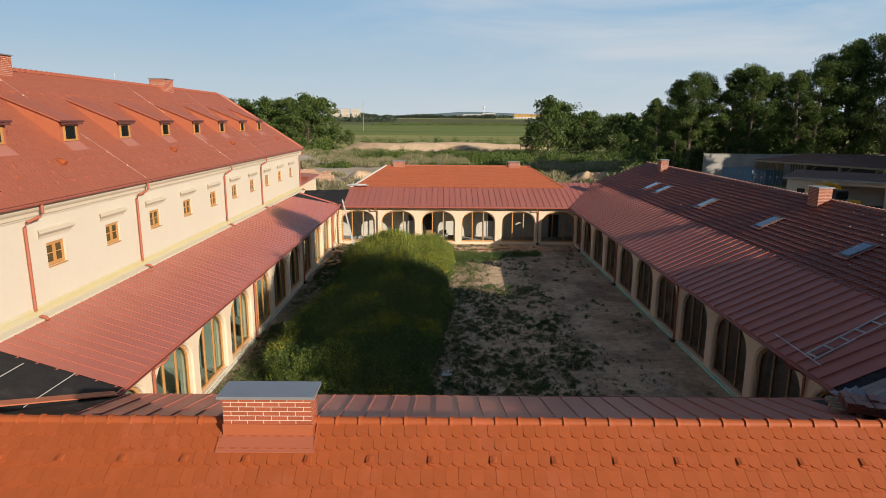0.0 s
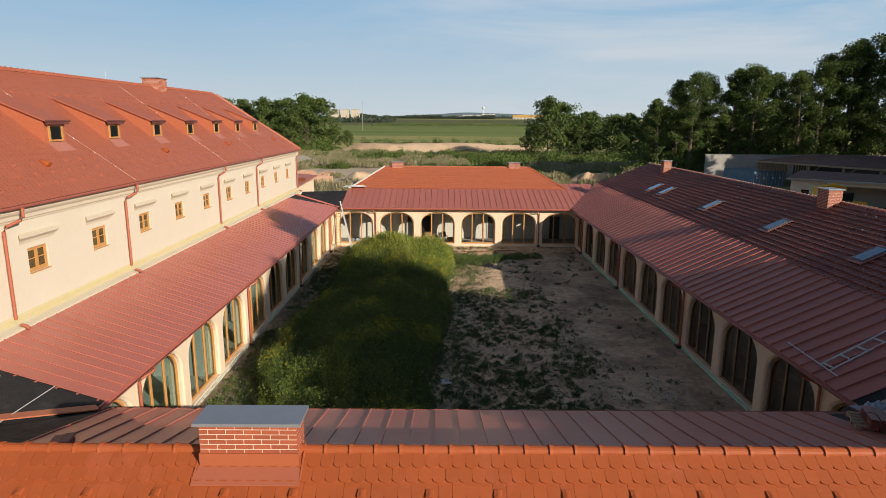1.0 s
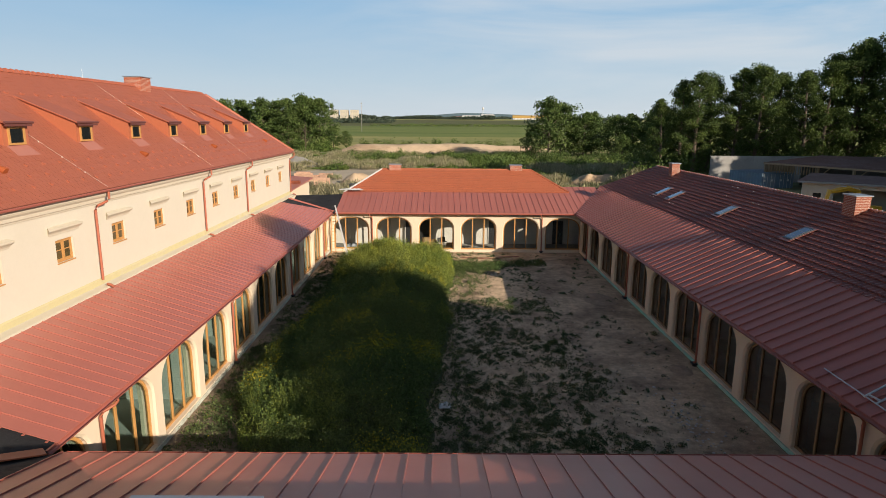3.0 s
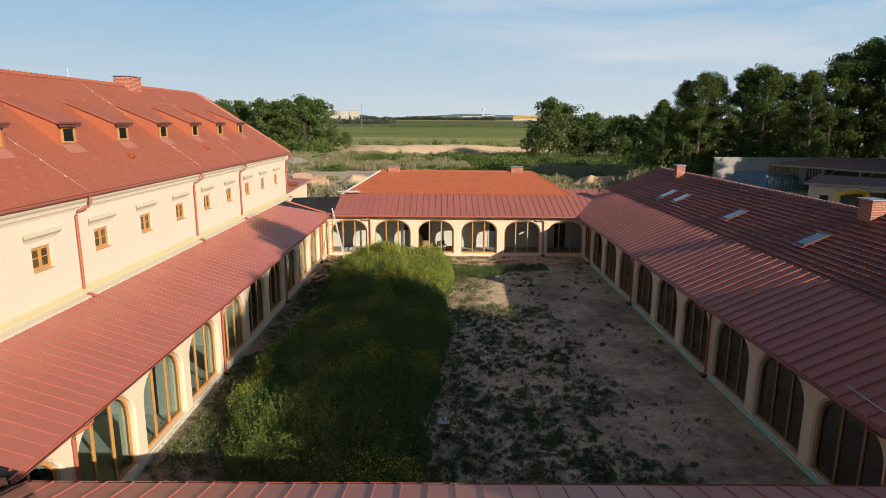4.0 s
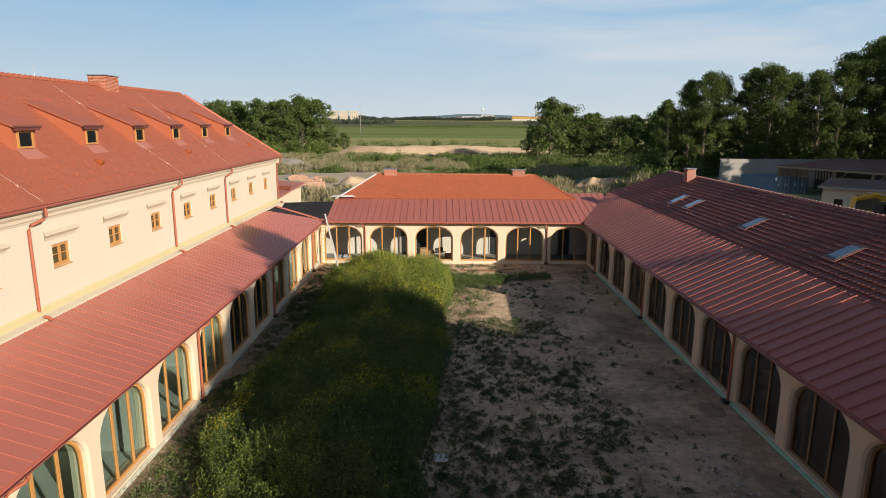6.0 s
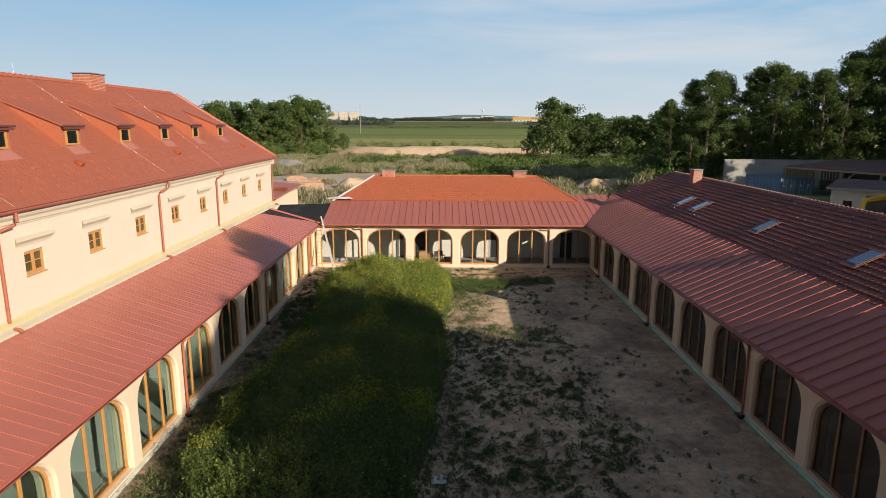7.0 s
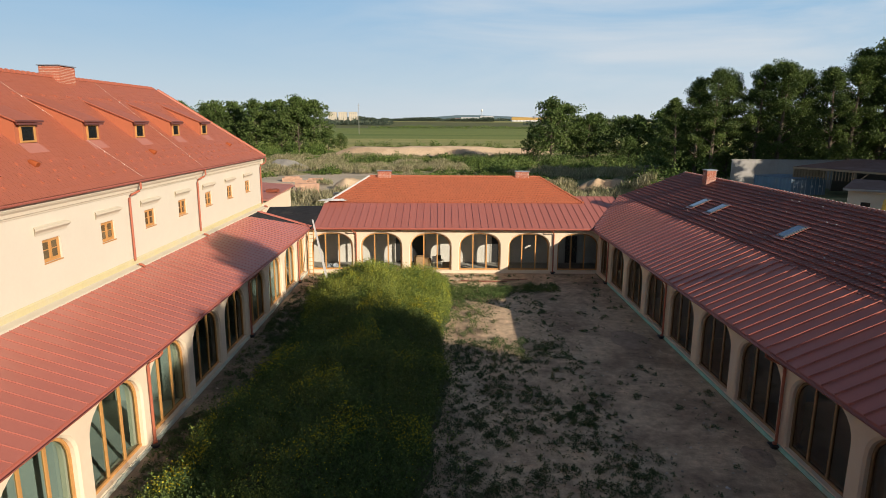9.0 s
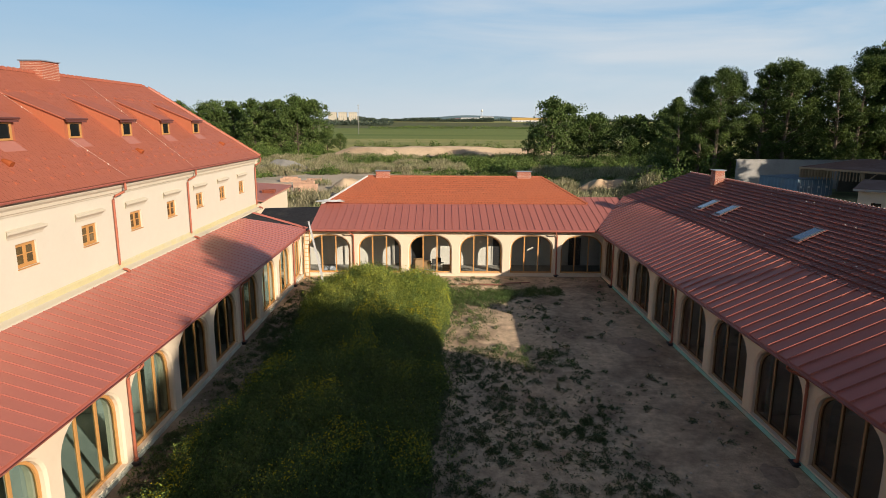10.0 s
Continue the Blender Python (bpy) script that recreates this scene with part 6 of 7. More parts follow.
low_weeds("weed_tufts", 42000, 0.03, 0.13, 1.6, 560, 0.06, 0.10, M_TUFT, "low weed tufts scattered on bare sandy soil")
low_weeds("weed_clumps", 18000, 0.06, 0.29, 2.4, 1300, 0.062, 0.28, M_TUFT_DARK, "dark spreading weed clumps on bare soil")
def far_patch(x, y):
    e = noise.noise((x * 0.9, y * 0.9, 2.6))
    strip = 48.2 + 0.28 * (x - 1.0) + e < y < 51.6 + 0.6 * e and x < 8.3
    tongue = x < 3.2 + 0.8 * e and 42.4 + e < y < 48.4 and noise.noise((x * 1.6, y * 1.3, 8.8)) > -0.1
    foot = 38.2 < y < 40.8 + 0.4 * e and 2.2 < x < 6.6 and noise.noise((x * 1.1, y * 1.3, 3.1)) > 0.0
    return 0.95 if strip else 0.32 if tongue else 0.4 if foot else 0.0


sprigs(9000, 0.8, 8.4, 38.0, 52.2, far_patch, 0.12, 0.42, 9, 0.10, M_WEED, "low_weeds", "patch of green weeds on the courtyard soil", "weeds")

sprigs(2400, -9.4, -6.9, 22.5, 52, lambda x, y: 0.0 if heap_height(x, y) > 0.05 else 0.9 if noise.noise((x * 0.8, y * 0.45, 5.5)) > 0.05 else 0.08, 0.10, 0.34, 10, 0.10, M_WEED, "strip_weeds", "low dark weeds along the arcade wall", "weeds", 0.12)
# stones and crumbs on the soil
M_STONE = material("pale_brown_stone", (0.46, 0.38, 0.29), 0.9, vary=0.2, scale=3.0, island=0.35, coords="World")
b = Build()
rs = random.Random(9)
for k in range(2200):
    x, y = rs.uniform(-9.2, 11.6), rs.uniform(17.5, 54.8)
    if heap_height(x, y) > 0.05:
        continue
    if rs.random() < 0.22:
        x = rs.choice((rs.uniform(-9.4, -7.6), rs.uniform(10.2, 11.8)))
    s_ = 0.012 + 0.06 * rs.random() ** 3
    z = ground_height(x, y) - 0.01
    ring = [(x + s_ * rs.uniform(0.7, 1.2) * math.cos(q), y + s_ * rs.uniform(0.7, 1.2) * math.sin(q), z) for q in np.linspace(0, 5.2, 6)]
    b.hexa(ring, [(x + (p[0] - x) * 0.6, y + (p[1] - y) * 0.6, z + s_ * 0.7) for p in ring])
solid("stones", b, M_STONE, "small grey stones and rubble on the soil", "stones", kind="stuff")
crumpled("plastic_bag", 0.16, 25.78, 0.04, 0.50, 0.40, 0.20, M_WHITE, "crumpled white sheet lying on the soil", "plastic bag", 6.0)


# ---- land beyond ----
# yard on the right: concrete wall, open shed, containers, small cream building, excavator
Z_YARD = 3.0
wall = thing("concrete_wall", "tall pale concrete yard wall with panel joints", "wall")
for k in range(9):
    part("panel", Build().box(39.4 + 3.1 * k + 0.01, 39.4 + 3.1 * (k + 1) - 0.01, 93.0, 93.25, Z_YARD - 0.5, 6.45), M_CONCRETE, wall)
part("coping", Build().box(39.3, 67.4, 92.95, 93.3, 6.452, 6.55), M_CONCRETE, wall)
# Concrete painted dark in place of the shade on these walls.
M_WALL_SHADED = material("shade_darkened_concrete", (0.13, 0.12, 0.10), 0.95, vary=0.2, scale=0.5, coords="World")
solid("boundary_wall", Build().box(34.0, 52.0, 112.0, 112.35, -1.0, 4.45), M_WALL_SHADED, "long grey boundary wall before the trees, coloured dark as shaded", "wall")

M_SHED_ROOF = material("brown_corrugated_roof", (0.19, 0.105, 0.08), 0.9, vary=0.15, scale=0.6, second=(0.22, 0.15, 0.13), amount=0.5, stain=0.15, coords="World")
shed = thing("open_shed", "open timber shed with a wide brown corrugated roof", "shed")
fl, fr, br, bl = (42.2, 83.6, 6.25), (55.0, 69.0, 5.85), (70.0, 80.0, 6.75), (52.0, 87.6, 6.95)
rf = Build()
nn = 80
for k in range(nn + 1):
    f = k / nn
    up = Vector((0, 0, 0.06 if k % 2 else 0.0))
    a, c = Vector(fl).lerp(Vector(fr), f), Vector(bl).lerp(Vector(br), f)
    rf.v += [tuple(a + up), tuple(c + up), tuple(a + up - Vector((0, 0, 0.05))), tuple(c + up - Vector((0, 0, 0.05)))]
for k in range(nn):
    q = 4 * k
    rf.f += [(q, q + 4, q + 5, q + 1), (q + 2, q + 3, q + 7, q + 6), (q, q + 2, q + 6, q + 4), (q + 1, q + 5, q + 7, q + 3)]
part("roof", rf, M_SHED_ROOF, shed)
part("shed_wall", Build().hexa([Vector(fl) + Vector((0.6, 0.9, -4.2)), Vector(fl).lerp(Vector(bl), 0.5) + Vector((1.2, 1.6, -4.2)), Vector(fl).lerp(Vector(bl), 0.5) + Vector((1.2, 1.6, -0.1)), Vector(fl) + Vector((0.6, 0.9, -0.1))],
     [Vector(fl) + Vector((0.7, 0.8, -4.2)), Vector(fl).lerp(Vector(bl), 0.5) + Vector((1.3, 1.5, -4.2)), Vector(fl).lerp(Vector(bl), 0.5) + Vector((1.3, 1.5, -0.1)), Vector(fl) + Vector((0.7, 0.8, -0.1))]), M_RAWWOOD, shed, "grey timber shed wall")
for k in range(19):
    p = Vector(fl).lerp(Vector(fr), 0.03 + 0.0165 * k)
    part("slat", Build().box(p.x - 0.05, p.x + 0.05, p.y + 0.25, p.y + 0.31, p.z - 1.25, p.z - 0.05), M_RAWWOOD, shed)
for k in range(4):
    p = Vector(fl).lerp(Vector(fr), 0.345 + 0.2 * k)
    part("post", Build().box(p.x - 0.12, p.x + 0.12, p.y + 0.3, p.y + 0.54, 0.6, p.z - 0.05), M_RAWWOOD, shed)
    part("brace", Build().tube([(p.x, p.y + 0.42, p.z - 1.5), (p.x + 0.95, p.y - 0.65, p.z - 0.12)], 0.07, 4), M_RAWWOOD, shed)
part("fascia", Build().hexa([Vector(fl) - Vector((0, 0.05, 0.22)), Vector(fr) - Vector((0, 0.05, 0.22)), Vector(fr) - Vector((0, 0.05, 0.0)), Vector(fl) - Vector((0, 0.05, 0.0))],
     [Vector(fl) + Vector((0, 0.05, -0.22)), Vector(fr) + Vector((0, 0.05, -0.22)), Vector(fr) + Vector((0, 0.05, 0)), Vector(fl) + Vector((0, 0.05, 0))]), M_RAWWOOD, shed)
part("back_wall", Build().box(50.0, 69.0, 88.2, 88.5, 0.5, 6.0), M_WALL_SHADED, shed)

M_CONTAINER = material("blue_grey_container_paint", (0.13, 0.19, 0.25), 0.55, vary=0.15, scale=0.8, second=(0.20, 0.22, 0.23), amount=0.4, stain=0.5, coords="World")


def container(x, y, turn, label):
    root = thing("shipping_container", label, "container", "containers in the yard", m=pose(x, y, 2.36, 0, 0, turn))
    w, l, h = 2.44, 6.06, 2.59
    for side in (0, w):
        b = Build()
        for k in range(44):
            d = 0.036 if (k // 2) % 2 else 0.0
            xa, ya = side + (d if side == 0 else -d), 0.1 + k * (l - 0.2) / 43
            b.v += [(xa, ya, 0.12), (xa, ya, h - 0.1)]
        b.f = [(2 * k, 2 * k + 2, 2 * k + 3, 2 * k + 1) for k in range(43)]
        part("side_wall", b, M_CONTAINER, root)
    part("end_wall", Build().box(0.02, w - 0.02, l - 0.08, l - 0.02, 0.1, h - 0.08), M_CONTAINER, root)
    part("roof", Build().box(0.03, w - 0.03, 0.03, l - 0.03, h - 0.07, h - 0.01), M_CONTAINER, root)
    part("floor", Build().box(0.02, w - 0.02, 0.02, l - 0.02, 0.0, 0.12), M_DARK, root)
    for xa, ya in ((0, 0), (w - 0.12, 0), (0, l - 0.12), (w - 0.12, l - 0.12)):
        part("corner_post", Build().box(xa, xa + 0.12, ya, ya + 0.12, 0.0, h), M_CONTAINER, root)
    for k in range(2):
        door = part("door", Build().box(0.13 + k * 1.1, 1.20 + k * 1.1, 0.03, 0.08, 0.13, h - 0.12), M_CONTAINER, root)
        for q in (0.25, 0.8):
            part("lock_rod", Build().tube([(0.13 + k * 1.1 + q, 0.0, 0.15), (0.13 + k * 1.1 + q, 0.0, h - 0.15)], 0.025, 6), M_ALU, door)
        part("label_plate", Build().box(0.35 + k * 1.1, 0.65 + k * 1.1, 0.015, 0.028, 1.5, 1.75), M_WHITE, door)


container(41.3, 82.0, 13, "blue-grey corrugated shipping container before the concrete wall")
container(43.72, 82.56, 13, "blue-grey corrugated shipping container before the concrete wall")

yard_house = thing("yard_building", "small cream building with a dark red overhanging roof", "building",
                   m=Matrix.Translation((35.7, 63.5, 0)) @ Matrix.Rotation(radians(-40), 4, 'Z') @ Matrix.Translation((-37.2, -65, 0)))
hx0, hx1, hy0, hy1 = 37.2, 47.5, 65.0, 69.0
b = Build().box(hx0, 39.9, hy0, hy0 + 0.3, 2.0, 5.6).box(45.6, hx1, hy0, hy0 + 0.3, 2.0, 5.6).box(39.9, 45.6, hy0, hy0 + 0.3, 5.15, 5.6)
b.box(hx0, hx0 + 0.3, hy0 + 0.3, hy1, 2.0, 5.6).box(hx1 - 0.3, hx1, hy0 + 0.3, hy1, 2.0, 5.6).box(hx0 + 0.3, hx1 - 0.3, hy1 - 0.3, hy1, 2.0, 5.6)
part("wall", b, M_PLASTER, yard_house)
rl = [(hx0 - 0.35, hy0 - 0.5, 5.62), (hx1 + 0.4, hy0 - 0.5, 5.55), (hx1 + 0.4, hy1 + 2.6, 5.88), (hx0 - 0.35, hy1 + 2.6, 5.95)]
part("roof", Build().hexa(rl, [(x, y, z + 0.14) for x, y, z in rl]), M_SHED_ROOF, yard_house)
part("fascia", Build().box(hx0 - 0.36, hx1 + 0.4, hy0 - 0.56, hy0 - 0.502, 5.56, 5.74), M_CONCRETE, yard_house)
w_root = new("window")
w_root.parent = yard_house
part("pane", Build().box(38.2, 38.9, hy0 - 0.012, hy0 - 0.003, 3.9, 4.6), M_GLASS_DARK, w_root)
part("sill", Build().box(38.1, 39.0, hy0 - 0.08, hy0 - 0.003, 3.82, 3.9), M_CONCRETE, w_root)

M_YELLOW_PAINT = material("yellow_machine_paint", (0.62, 0.36, 0.03), 0.45, vary=0.1, scale=2.0, second=(0.40, 0.24, 0.05), amount=0.3, stain=1.0, coords="World")
dig = thing("excavator", "yellow excavator with a bent boom parked in the yard", "excavator", m=pose(36.6, 57.0, 2.6, 0, 0, 15))
for y in (-0.9, 0.7):
    part("track", Build().tube([(-1.5, y, 0.35), (1.5, y, 0.35)], 0.35, 8).box(-1.5, 1.5, y - 0.25, y + 0.25, 0.02, 0.68), M_DARK, dig)
part("house", Build().box(-1.7, 1.2, -1.2, 1.2, 0.85, 1.6), M_YELLOW_PAINT, dig)
part("counterweight", Build().box(1.2, 1.9, -1.2, 1.2, 0.85, 1.55), M_YELLOW_PAINT, dig)
cab = part("cab", Build().box(-1.0, 0.3, -1.15, -0.2, 1.6, 2.5), M_DARK, dig)
part("cab_window", Build().box(-1.03, 0.33, -1.17, -1.152, 1.75, 2.4), M_GLASS_DARK, cab)
boom = [(0.9, 0.2, 1.5), (0.55, 0.2, 2.75), (-0.6, 0.2, 3.05), (-2.7, 0.2, 2.75)]
part("boom", Build().tube(boom, [0.24, 0.27, 0.26, 0.16], 4), M_YELLOW_PAINT, dig)
part("dipper", Build().tube([(-2.6, 0.2, 2.95), (-3.0, 0.2, 1.6)], [0.2, 0.13], 4), M_YELLOW_PAINT, dig)
part("ram", Build().tube([(0.4, 0.2, 3.0), (-1.4, 0.2, 3.25)], 0.07, 8), M_ALU, dig)
part("bucket", Build().hexa([(-3.2, -0.2, 1.65), (-2.8, -0.2, 1.5), (-2.9, -0.2, 0.9), (-3.4, -0.2, 1.1)], [(-3.2, 0.6, 1.65), (-2.8, 0.6, 1.5), (-2.9, 0.6, 0.9), (-3.4, 0.6, 1.1)]), M_DARK, dig)

# behind the main building: low annex, brick piles, gravel heap
annex = thing("annex", "low cream annex with a pinkish metal roof behind the tall building", "building")
part("wall", Build().box(-24, -15.7, 66.0, 75.6, 0, 4.05), M_PLASTER, annex)
rl = [(-24.3, 65.6, 4.75), (-15.3, 65.6, 4.10), (-15.3, 76.0, 4.45), (-24.3, 76.0, 5.1)]
part("roof", Build().hexa(rl, [(x, y, z + 0.12) for x, y, z in rl]), M_PINK, annex)
M_BLOCK = material("orange_hollow_block", (0.492, 0.303, 0.205), 0.9, vary=0.12, scale=2.0, rand=0.12, coords="World")
BLOCK = Build().box(0, 0.5, 0, 0.245, 0, 0.24).mesh("hollow_block", M_BLOCK)
rs = random.Random(2)
for x, y, nx, ny, nz in ((-27.5, 112, 6, 5, 5), (-23.6, 111.5, 7, 5, 6), (-29.5, 116, 8, 4, 4), (-25.5, 119, 7, 4, 5), (-22.0, 108.5, 5, 4, 7), (-29.8, 127, 7, 4, 4), (-24.4, 125, 5, 4, 3)):
    pile = thing("block_pile", "pile of orange hollow clay blocks on bare ground", "bricks", "block piles", m=pose(x, y, ground_height(x, y) + 0.02, 0, 0, rs.uniform(-8, 8)))
    for i in range(nx):
        for j in range(ny):
            for k in range(nz - (1 if rs.random() < 0.25 else 0)):
                part("hollow_block", BLOCK, None, pile, m=pose(i * 0.52, j * 0.26, k * 0.25))
tile_stack(-16.6, 69.6, 4.46, 6, 2, 14, 5, M_BRICK, "pile of red tiles on the annex roof")


M_GRAVEL = material("grey_gravel", (0.22, 0.21, 0.19), 0.95, vary=0.25, scale=0.8, bump=0.08, bump_scale=3, coords="World")


def mound(name, x, y, rx, ry, h, mat, label, category):
    b = Build()
    n = 22
    for j in range(n):
        for i in range(n):
            u, v = 2 * i / (n - 1) - 1, 2 * j / (n - 1) - 1
            f = max(0.0, 1 - math.hypot(u, v)) ** 0.8
            b.v.append((x + u * rx, y + v * ry, ground_height(x + u * rx, y + v * ry) - 0.08 + h * f * (1 + 0.35 * noise.noise((u * 3, v * 3, x)))))
    b.f = [(j * n + i, j * n + i + 1, (j + 1) * n + i + 1, (j + 1) * n + i) for j in range(n - 1) for i in range(n - 1)]
    return solid(name, b, mat, label, category, smooth=True)


M_RUBBLE = material("pale_broken_plaster", (0.46, 0.42, 0.38), 0.9, vary=0.15, scale=4.0, island=0.3, coords="World")
M_DAMP = material("damp_dark_soil", (0.36, 0.26, 0.18), 0.95, vary=0.35, scale=3.0, bump=0.05, bump_scale=8, coords="World")
for x, y, rx, ry, h in ((10.2, 41.0, 1.5, 1.9, 0.22), (11.1, 29.6, 0.8, 1.1, 0.18), (10.9, 21.5, 0.7, 0.9, 0.14)):
    mound("soil_mound", x, y, rx, ry, h, M_DAMP, "low heap of damp dark soil before the arcade", "earth heap")
b = Build()
for k in range(120):
    x, y = rs.gauss(9.5, 0.35), rs.gauss(24.6, 1.3)
    q, z = rs.uniform(0.02, 0.075), ground_height(x, y) - 0.01
    ring = [(x + q * rs.uniform(0.6, 1.3) * math.cos(a), y + q * rs.uniform(0.6, 1.3) * math.sin(a), z) for a in np.linspace(0, 5.0, 5)]
    b.hexa(ring, [(x + 0.6 * (p[0] - x), y + 0.6 * (p[1] - y), z + q * 0.55) for p in ring])
solid("rubble", b, M_RUBBLE, "pale broken plaster and rubble on the path", "rubble", kind="stuff")
mound("gravel_mound", -37.5, 160, 6.5, 5, 2.4, M_GRAVEL, "grey gravel heap on the waste land", "gravel heap")
mound("earth_mound", 26.6, 112, 4.2, 3.0, 2.5, M_EARTH, "bare orange earth heap among scrub", "earth heap")
mound("earth_mound", -15.5, 118, 3.5, 3.5, 2.2, M_EARTH, "low bare earth heap among scrub", "earth heap")


# scrub and dry grass on the waste land
def clump_field(name, count, spots, leaf, mat, label, category, upward=0.4, thin=1.0):
    out = []
    for x, y, r_, h in spots:
        n = max(20, int(count * r_ * r_))
        d = rng.normal(size=(n, 3))
        d /= np.linalg.norm(d, axis=1)[:, None]
        d[:, 2] = np.abs(d[:, 2])
        q = np.array([x, y, ground_height(x, y) - 0.1]) + d * rng.uniform(0.5, 1.05, size=(n, 1)) * np.array([r_, r_, h])
        out.append(q)
    pts = np.concatenate(out)
    ob = new(name, quads_mesh(name, leaves(pts, rng.uniform(0.7, 1.3, len(pts)) * leaf, rng.uniform(0.35, 0.65, len(pts)) * leaf * thin, rng, upward), mat))
    return tagged(ob, label, category, kind="stuff")


spots_a, spots_b, spots_d = [], [], []
for k in range(2600):
    x, y = rs.uniform(-80, 80), rs.uniform(70, 216)
    v = noise.noise((x * 0.035, y * 0.04, 15.0)) + 0.5 * noise.noise((x * 0.11, y * 0.11, 3.0))
    if ((x + 28) / 21) ** 2 + ((y - 122 - 0.5 * (x + 28)) / 25) ** 2 < 1 and rs.random() < 0.93:
        continue
    if x > 34 and y < 112 or -26 < x < -13 and y < 78:
        continue
    if v > 0.24:
        spots_a.append((x, y, rs.uniform(1.2, 3.2), rs.uniform(0.9, 2.6) * (1.25 if y > 150 else 0.9)))
    elif v < 0.06 and rs.random() < 0.72:
        spots_b.append((x, y, rs.uniform(1.2, 2.8), rs.uniform(0.7, 1.6)))
    elif rs.random() < 0.55:
        spots_d.append((x, y, rs.uniform(1.0, 2.4), rs.uniform(0.3, 0.9)))
clump_field("scrub", 50, spots_a, 0.46, M_SCRUB, "green scrub bushes on waste land", "bushes")
clump_field("low_scrub", 45, spots_d, 0.40, M_SCRUB, "low green weeds on waste land", "weeds", upward=0.8)
clump_field("tall_dry_grass", 75, spots_b, 0.85, M_DRY, "tall dry grass on waste land", "grass", upward=2.6, thin=0.22)
hedge = [(-30 + 3.0 * k + rs.uniform(-1, 1), 238 + rs.uniform(-2, 2), rs.uniform(1.6, 2.8), rs.uniform(3.4, 5.0)) for k in range(40)]
hedge += [(-95 + 6 * k, 236 + rs.uniform(-4, 4), rs.uniform(2, 3.5), rs.uniform(1.2, 2.2)) for k in range(10)]
hedge += [(rs.uniform(-118, -42), rs.uniform(226, 240), rs.uniform(2, 3.6), rs.uniform(2.0, 6.0)) for k in range(70)]
clump_field("field_hedge", 60, hedge, 0.6, M_SCRUB, "low green hedge along the field edge", "hedge")

# field pole, far woods, far buildings
y_m = 440
zg = ground_height(-54, y_m)
mast = thing("pole", "tall slim concrete pole standing in the field", "pole", m=pose(-56, y_m, zg))
part("shaft", Build().tube([(0, 0, -0.5), (0, 0, 20.5)], [0.17, 0.11], 8), M_CONCRETE, mast)
part("crossbar", Build().box(-0.8, 0.8, -0.1, 0.1, 19.2, 19.4), M_CONCRETE, mast)
part("crossbar", Build().box(-0.6, 0.6, -0.1, 0.1, 17.2, 17.4), M_CONCRETE, mast)


def belt(name, x0, x1, y, h, count, leaf, mat, label, wob):
    x = rng.uniform(x0, x1, count)
    top = np.array([h * (0.55 + 0.45 * noise.noise((a * wob, 7.0, y)) + 0.35 * noise.noise((a * wob * 4, 2.0, y))) for a in x])
    z = ground_height(0, y) + rng.uniform(0, 1, count) * np.maximum(top, 0.12 * h)
    p = np.stack([x, y + rng.uniform(-25, 25, count), z], 1)
    return tagged(new(name, quads_mesh(name, leaves(p, rng.uniform(0.7, 1.3, count) * leaf, rng.uniform(0.5, 0.8, count) * leaf, rng, 0.2), mat)), label, "woods", kind="stuff")


# Leaf colour greyed and blued to paint in the distance haze.
M_FARWOOD = leaf_material("haze_tinted_woods_leaves", (0.060, 0.085, 0.058), (0.085, 0.105, 0.075), 0.35)
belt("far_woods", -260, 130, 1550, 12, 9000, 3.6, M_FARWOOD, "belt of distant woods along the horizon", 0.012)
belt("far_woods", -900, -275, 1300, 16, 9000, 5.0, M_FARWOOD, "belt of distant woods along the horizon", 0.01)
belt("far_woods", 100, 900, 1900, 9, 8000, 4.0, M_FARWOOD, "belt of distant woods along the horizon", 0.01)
belt("field_shrubs", -190, -62, 820, 11, 2200, 2.4, M_FARWOOD, "shrubs in the fields", 0.05)
belt("field_shrubs", 120, 240, 900, 8, 1200, 2.4, M_FARWOOD, "shrubs in the fields", 0.05)

belt("field_shrubs", -70, 300, 640, 3.2, 3600, 1.5, M_SCRUB, "low hedge line between the fields", 0.03)
# Blue-green stands for haze painted over the wooded hill.
M_HILL = material("haze_tinted_hill", (0.075, 0.115, 0.135), 1.0, vary=0.12, scale=0.004, coords="World")
b = Build()
n = 60
for k in range(n):
    f = k / (n - 1)
    x = -900 + 3000 * f
    h = 26 + 30 * math.exp(-((x - 260) / 420) ** 2) + 5 * noise.noise((x * 0.004, 1.0, 0))
    b.v += [(x, 4200, 0), (x, 4250, h + 12)]
for k in range(n - 1):
    b.f.append((2 * k, 2 * k + 2, 2 * k + 3, 2 * k + 1))
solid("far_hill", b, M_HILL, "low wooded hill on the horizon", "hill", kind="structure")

M_FLAT = material("warm_panel_facade", (0.492, 0.435, 0.344), 0.85, vary=0.05, scale=0.1, coords="World")


def block_of_flats(x, y, w, depth, h):
    z = ground_height(x, y) - 1
    root = thing("block_of_flats", "distant cream panel block of flats on the horizon", "building", "blocks of flats", m=pose(x, y, z))
    part("wall", Build().box(-w / 2, w / 2, 0, depth, 0, h), M_FLAT, root)
    part("roof", Build().box(-w / 2 - 0.3, w / 2 + 0.3, -0.3, depth + 0.3, h, h + 0.8), M_CONCRETE, root)
    for k in range(int(h / 3.0) - 1):
        for j in range(int(w / 4.2)):
            part("window", Build().box(-w / 2 + 1.4 + 4.2 * j, -w / 2 + 3.4 + 4.2 * j, -0.12, -0.02, 1.6 + 3.0 * k + 1.0, 1.6 + 3.0 * k + 2.4), M_CONCRETE, root)


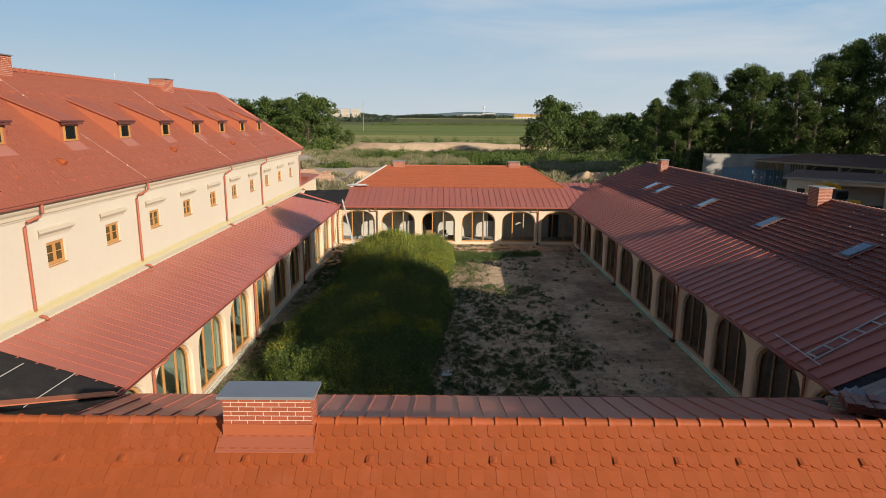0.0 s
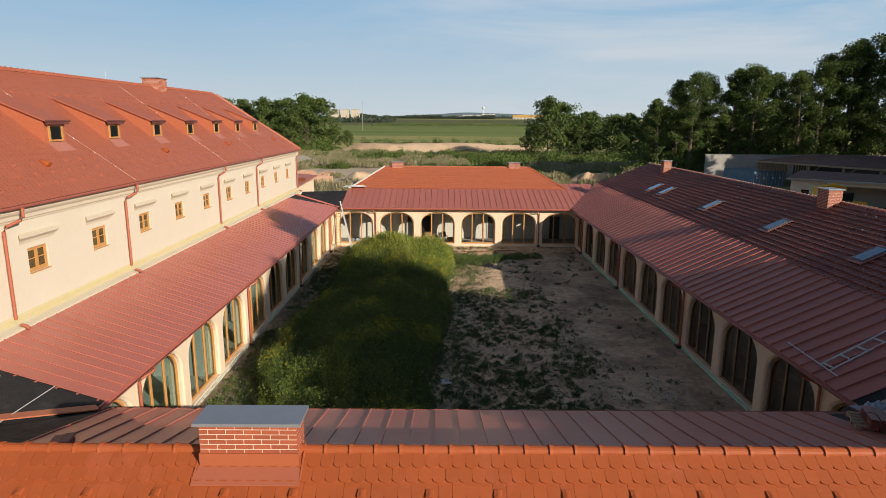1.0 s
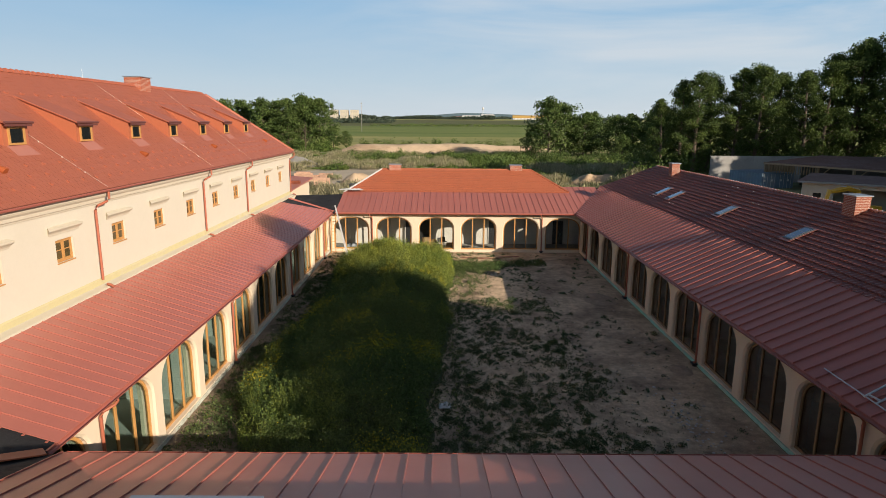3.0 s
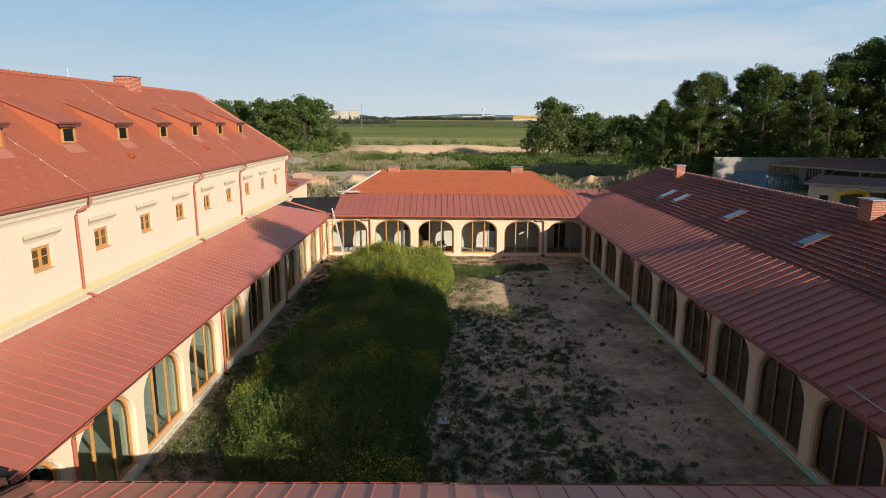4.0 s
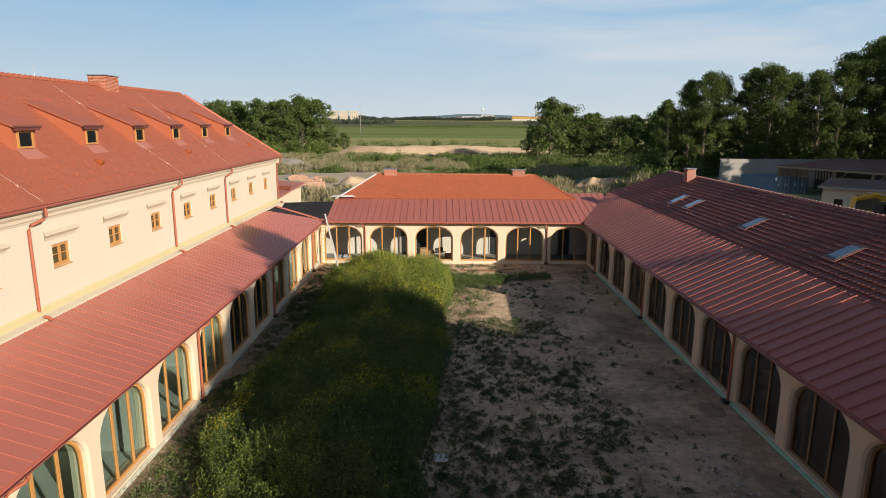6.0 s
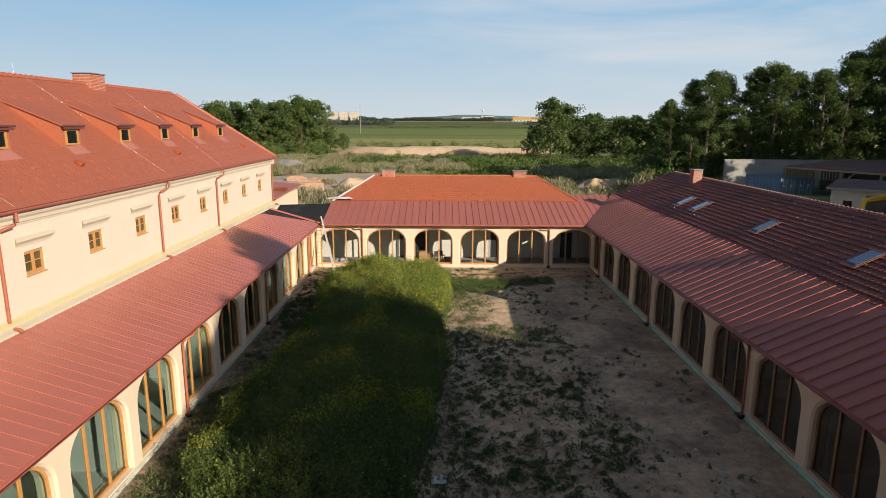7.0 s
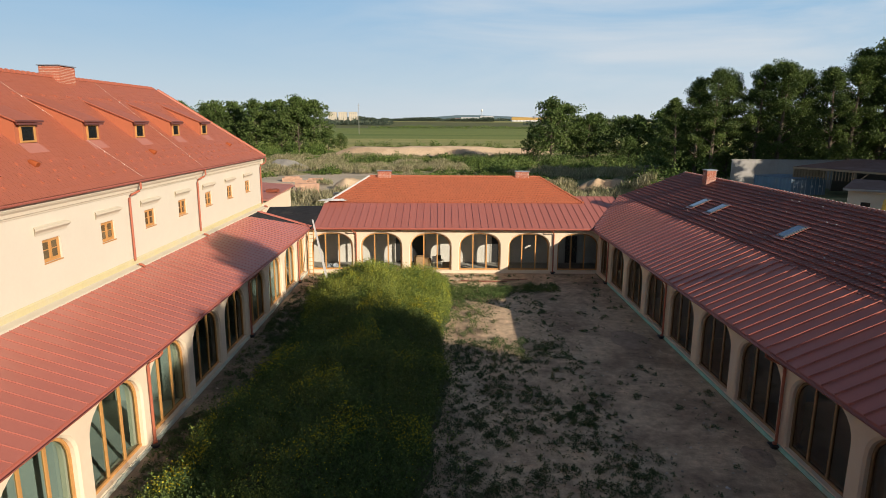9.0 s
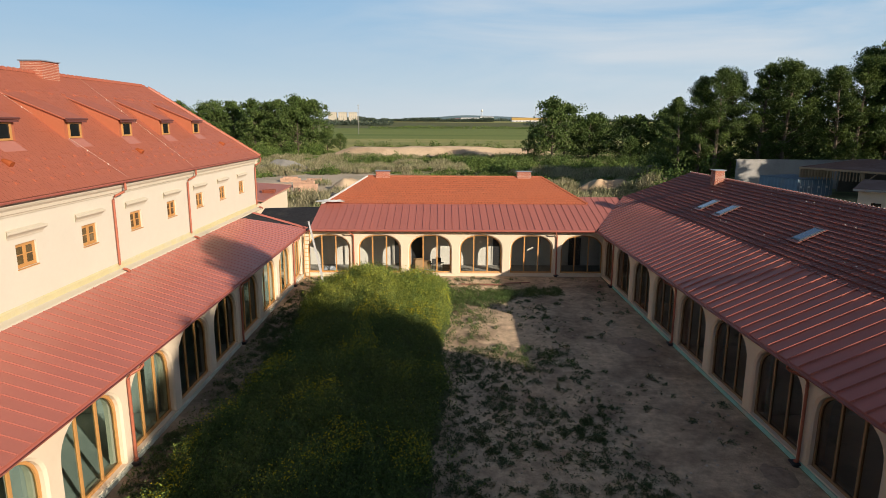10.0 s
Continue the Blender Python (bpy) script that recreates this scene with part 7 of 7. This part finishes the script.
for x in (-244, -221, -198):
    block_of_flats(x, 1420, 18, 14, 21)


def hall(x, y, w, depth, h, wall_mat, roof_mat, label, pitch=1.3):
    z = ground_height(x, y) - 1
    root = thing("hall", label, "building", "", m=pose(x, y, z))
    part("wall", Build().box(-w / 2, w / 2, 0, depth, 0, h), wall_mat, root)
    part("roof", Build().hexa([(-w / 2 - 0.5, -0.5, h), (w / 2 + 0.5, -0.5, h), (w / 2 + 0.5, depth + 0.5, h), (-w / 2 - 0.5, depth + 0.5, h)],
         [(-w / 2 + 1, depth * 0.45, h * pitch), (w / 2 - 1, depth * 0.45, h * pitch), (w / 2 - 1, depth * 0.55, h * pitch), (-w / 2 + 1, depth * 0.55, h * pitch)]), roof_mat, root)
    for k in range(int(w / 9)):
        part("window", Build().box(-w / 2 + 2 + 9 * k, -w / 2 + 6 + 9 * k, -0.15, -0.02, h * 0.35, h * 0.7), M_GLASS_DARK, root)


M_OCHRE = material("ochre_sheet_roof", (0.492, 0.303, 0.082), 0.7, vary=0.1, scale=0.05, coords="World")
hall(268, 1650, 160, 30, 5, M_WHITE, M_OCHRE, "long low white hall with an ochre roof on the horizon", 2.4)
hall(100, 2100, 60, 30, 9, M_WHITE, M_WHITE, "white industrial hall on the horizon")
hall(160, 2150, 46, 30, 12, M_WHITE, M_WHITE, "white industrial hall on the horizon")
hall(62, 2200, 46, 30, 7, M_WHITE, M_TILE_WEST, "low industrial hall with a red roof on the horizon")
tw = thing("water_tower", "distant white water tower on the horizon", "tower", m=pose(142, 2150, ground_height(142, 2150)))
part("stem", Build().tube([(0, 0, 0), (0, 0, 30)], 1.1, 8), M_WHITE, tw)
part("tank", Build().tube([(0, 0, 29), (0, 0, 32), (0, 0, 36), (0, 0, 38)], [1.5, 4, 4, 1.5], 10), M_WHITE, tw)
py = thing("lattice_mast", "distant lattice mast on the horizon", "mast", m=pose(196, 1300, ground_height(196, 1300)))
for a in range(3):
    q = 2.09 * a
    part("leg", Build().tube([(2.2 * math.cos(q), 2.2 * math.sin(q), 0), (0.3 * math.cos(q), 0.3 * math.sin(q), 34)], 0.22, 5), M_CONCRETE, py)
for k in range(5):
    part("brace", Build().box(-1.8 + 0.3 * k, 1.8 - 0.3 * k, -0.15, 0.15, 5 + 6 * k, 5.4 + 6 * k), M_CONCRETE, py)

# undergrowth below the tree row
spots_c = [(rs.uniform(36, 80), rs.uniform(100, 122), rs.uniform(1.4, 2.8), rs.uniform(1.6, 5.5)) for _ in range(130)]
spots_c += [(rs.uniform(26, 64), rs.uniform(158, 196), rs.uniform(1.5, 3.5), rs.uniform(1.5, 4.0)) for _ in range(70)]
clump_field("undergrowth", 55, spots_c, 0.45, M_LEAF_FAR, "dark green undergrowth below the tree row", "bushes")

# things left in the far corridor
M_CARD = material("brown_cardboard", (0.34, 0.22, 0.12), 0.9, vary=0.1, scale=3.0, coords="World")


def carton(x, y, z, w, d_, h, turn):
    root = thing("cardboard_box", "brown cardboard box on the corridor floor", "box", "cardboard boxes", m=pose(x, y, z, 0, 0, turn))
    part("body", Build().box(-w / 2, w / 2, -d_ / 2, d_ / 2, 0, h), M_CARD, root)
    part("flap", Build().hexa([(-w / 2, -d_ / 2, h), (w / 2, -d_ / 2, h), (w / 2, -d_ / 2 - 0.12, h + 0.16), (-w / 2, -d_ / 2 - 0.12, h + 0.16)],
         [(-w / 2, -d_ / 2 + 0.008, h), (w / 2, -d_ / 2 + 0.008, h), (w / 2, -d_ / 2 - 0.112, h + 0.165), (-w / 2, -d_ / 2 - 0.112, h + 0.165)]), M_CARD, root)


carton(-1.35, 56.7, 0.19, 0.7, 0.5, 0.8, 8)
carton(-0.75, 57.1, 0.19, 0.6, 0.5, 0.55, -12)
carton(0.75, 56.8, 0.19, 0.6, 0.45, 0.3, 4)


def chair(x, y, turn):
    root = thing("chair", "dark plastic chair standing in the corridor", "chair", "", m=pose(x, y, 0.19, 0, 0, turn))
    part("seat", Build().box(-0.22, 0.22, -0.22, 0.22, 0.42, 0.46), M_DARK, root)
    part("backrest", Build().box(-0.22, 0.22, 0.19, 0.23, 0.52, 0.88), M_DARK, root)
    for a in (-0.19, 0.19):
        for c_ in (-0.19, 0.19):
            part("leg", Build().tube([(a, c_, 0), (a, c_, 0.42 if c_ < 0 else 0.86)], 0.015, 6), M_DARK, root)


chair(-0.2, 56.75, 200)
chair(0.25, 57.1, 150)
crumpled("plastic_film", -8.0, 56.7, 0.2, 1.0, 0.6, 0.35, M_FILM, "crumpled plastic film on the corridor floor", "plastic film", 11.0)
crumpled("plastic_film", -5.2, 57.0, 0.2, 0.7, 0.5, 0.5, M_WHITE, "white sacks on the corridor floor", "sacks", 13.0)
solid("hose", Build().tube([(2.2 + 0.35 * math.cos(q), 56.6 + 0.3 * math.sin(q), 0.215 + 0.006 * q) for q in np.linspace(0, 11, 40)], 0.018, 6), M_DARK, "black hose coiled on the corridor floor", "hose")
# planks and bricks lying before the far arcade
for k in range(6):
    x0 = 1.9 + 0.75 * k
    solid("plank", Build().box(-0.9, 0.9, -0.06, 0.06, 0.0, 0.04), M_TILE_WEST if k % 2 else M_RAWWOOD, "weathered reddish plank lying on the soil", "plank", "planks on the soil", m=pose(x0, 52.9 + 0.18 * (k % 3), ground_height(x0, 52.9) + 0.03 + 0.01 * k, 0, 0, rs.uniform(-9, 9)))
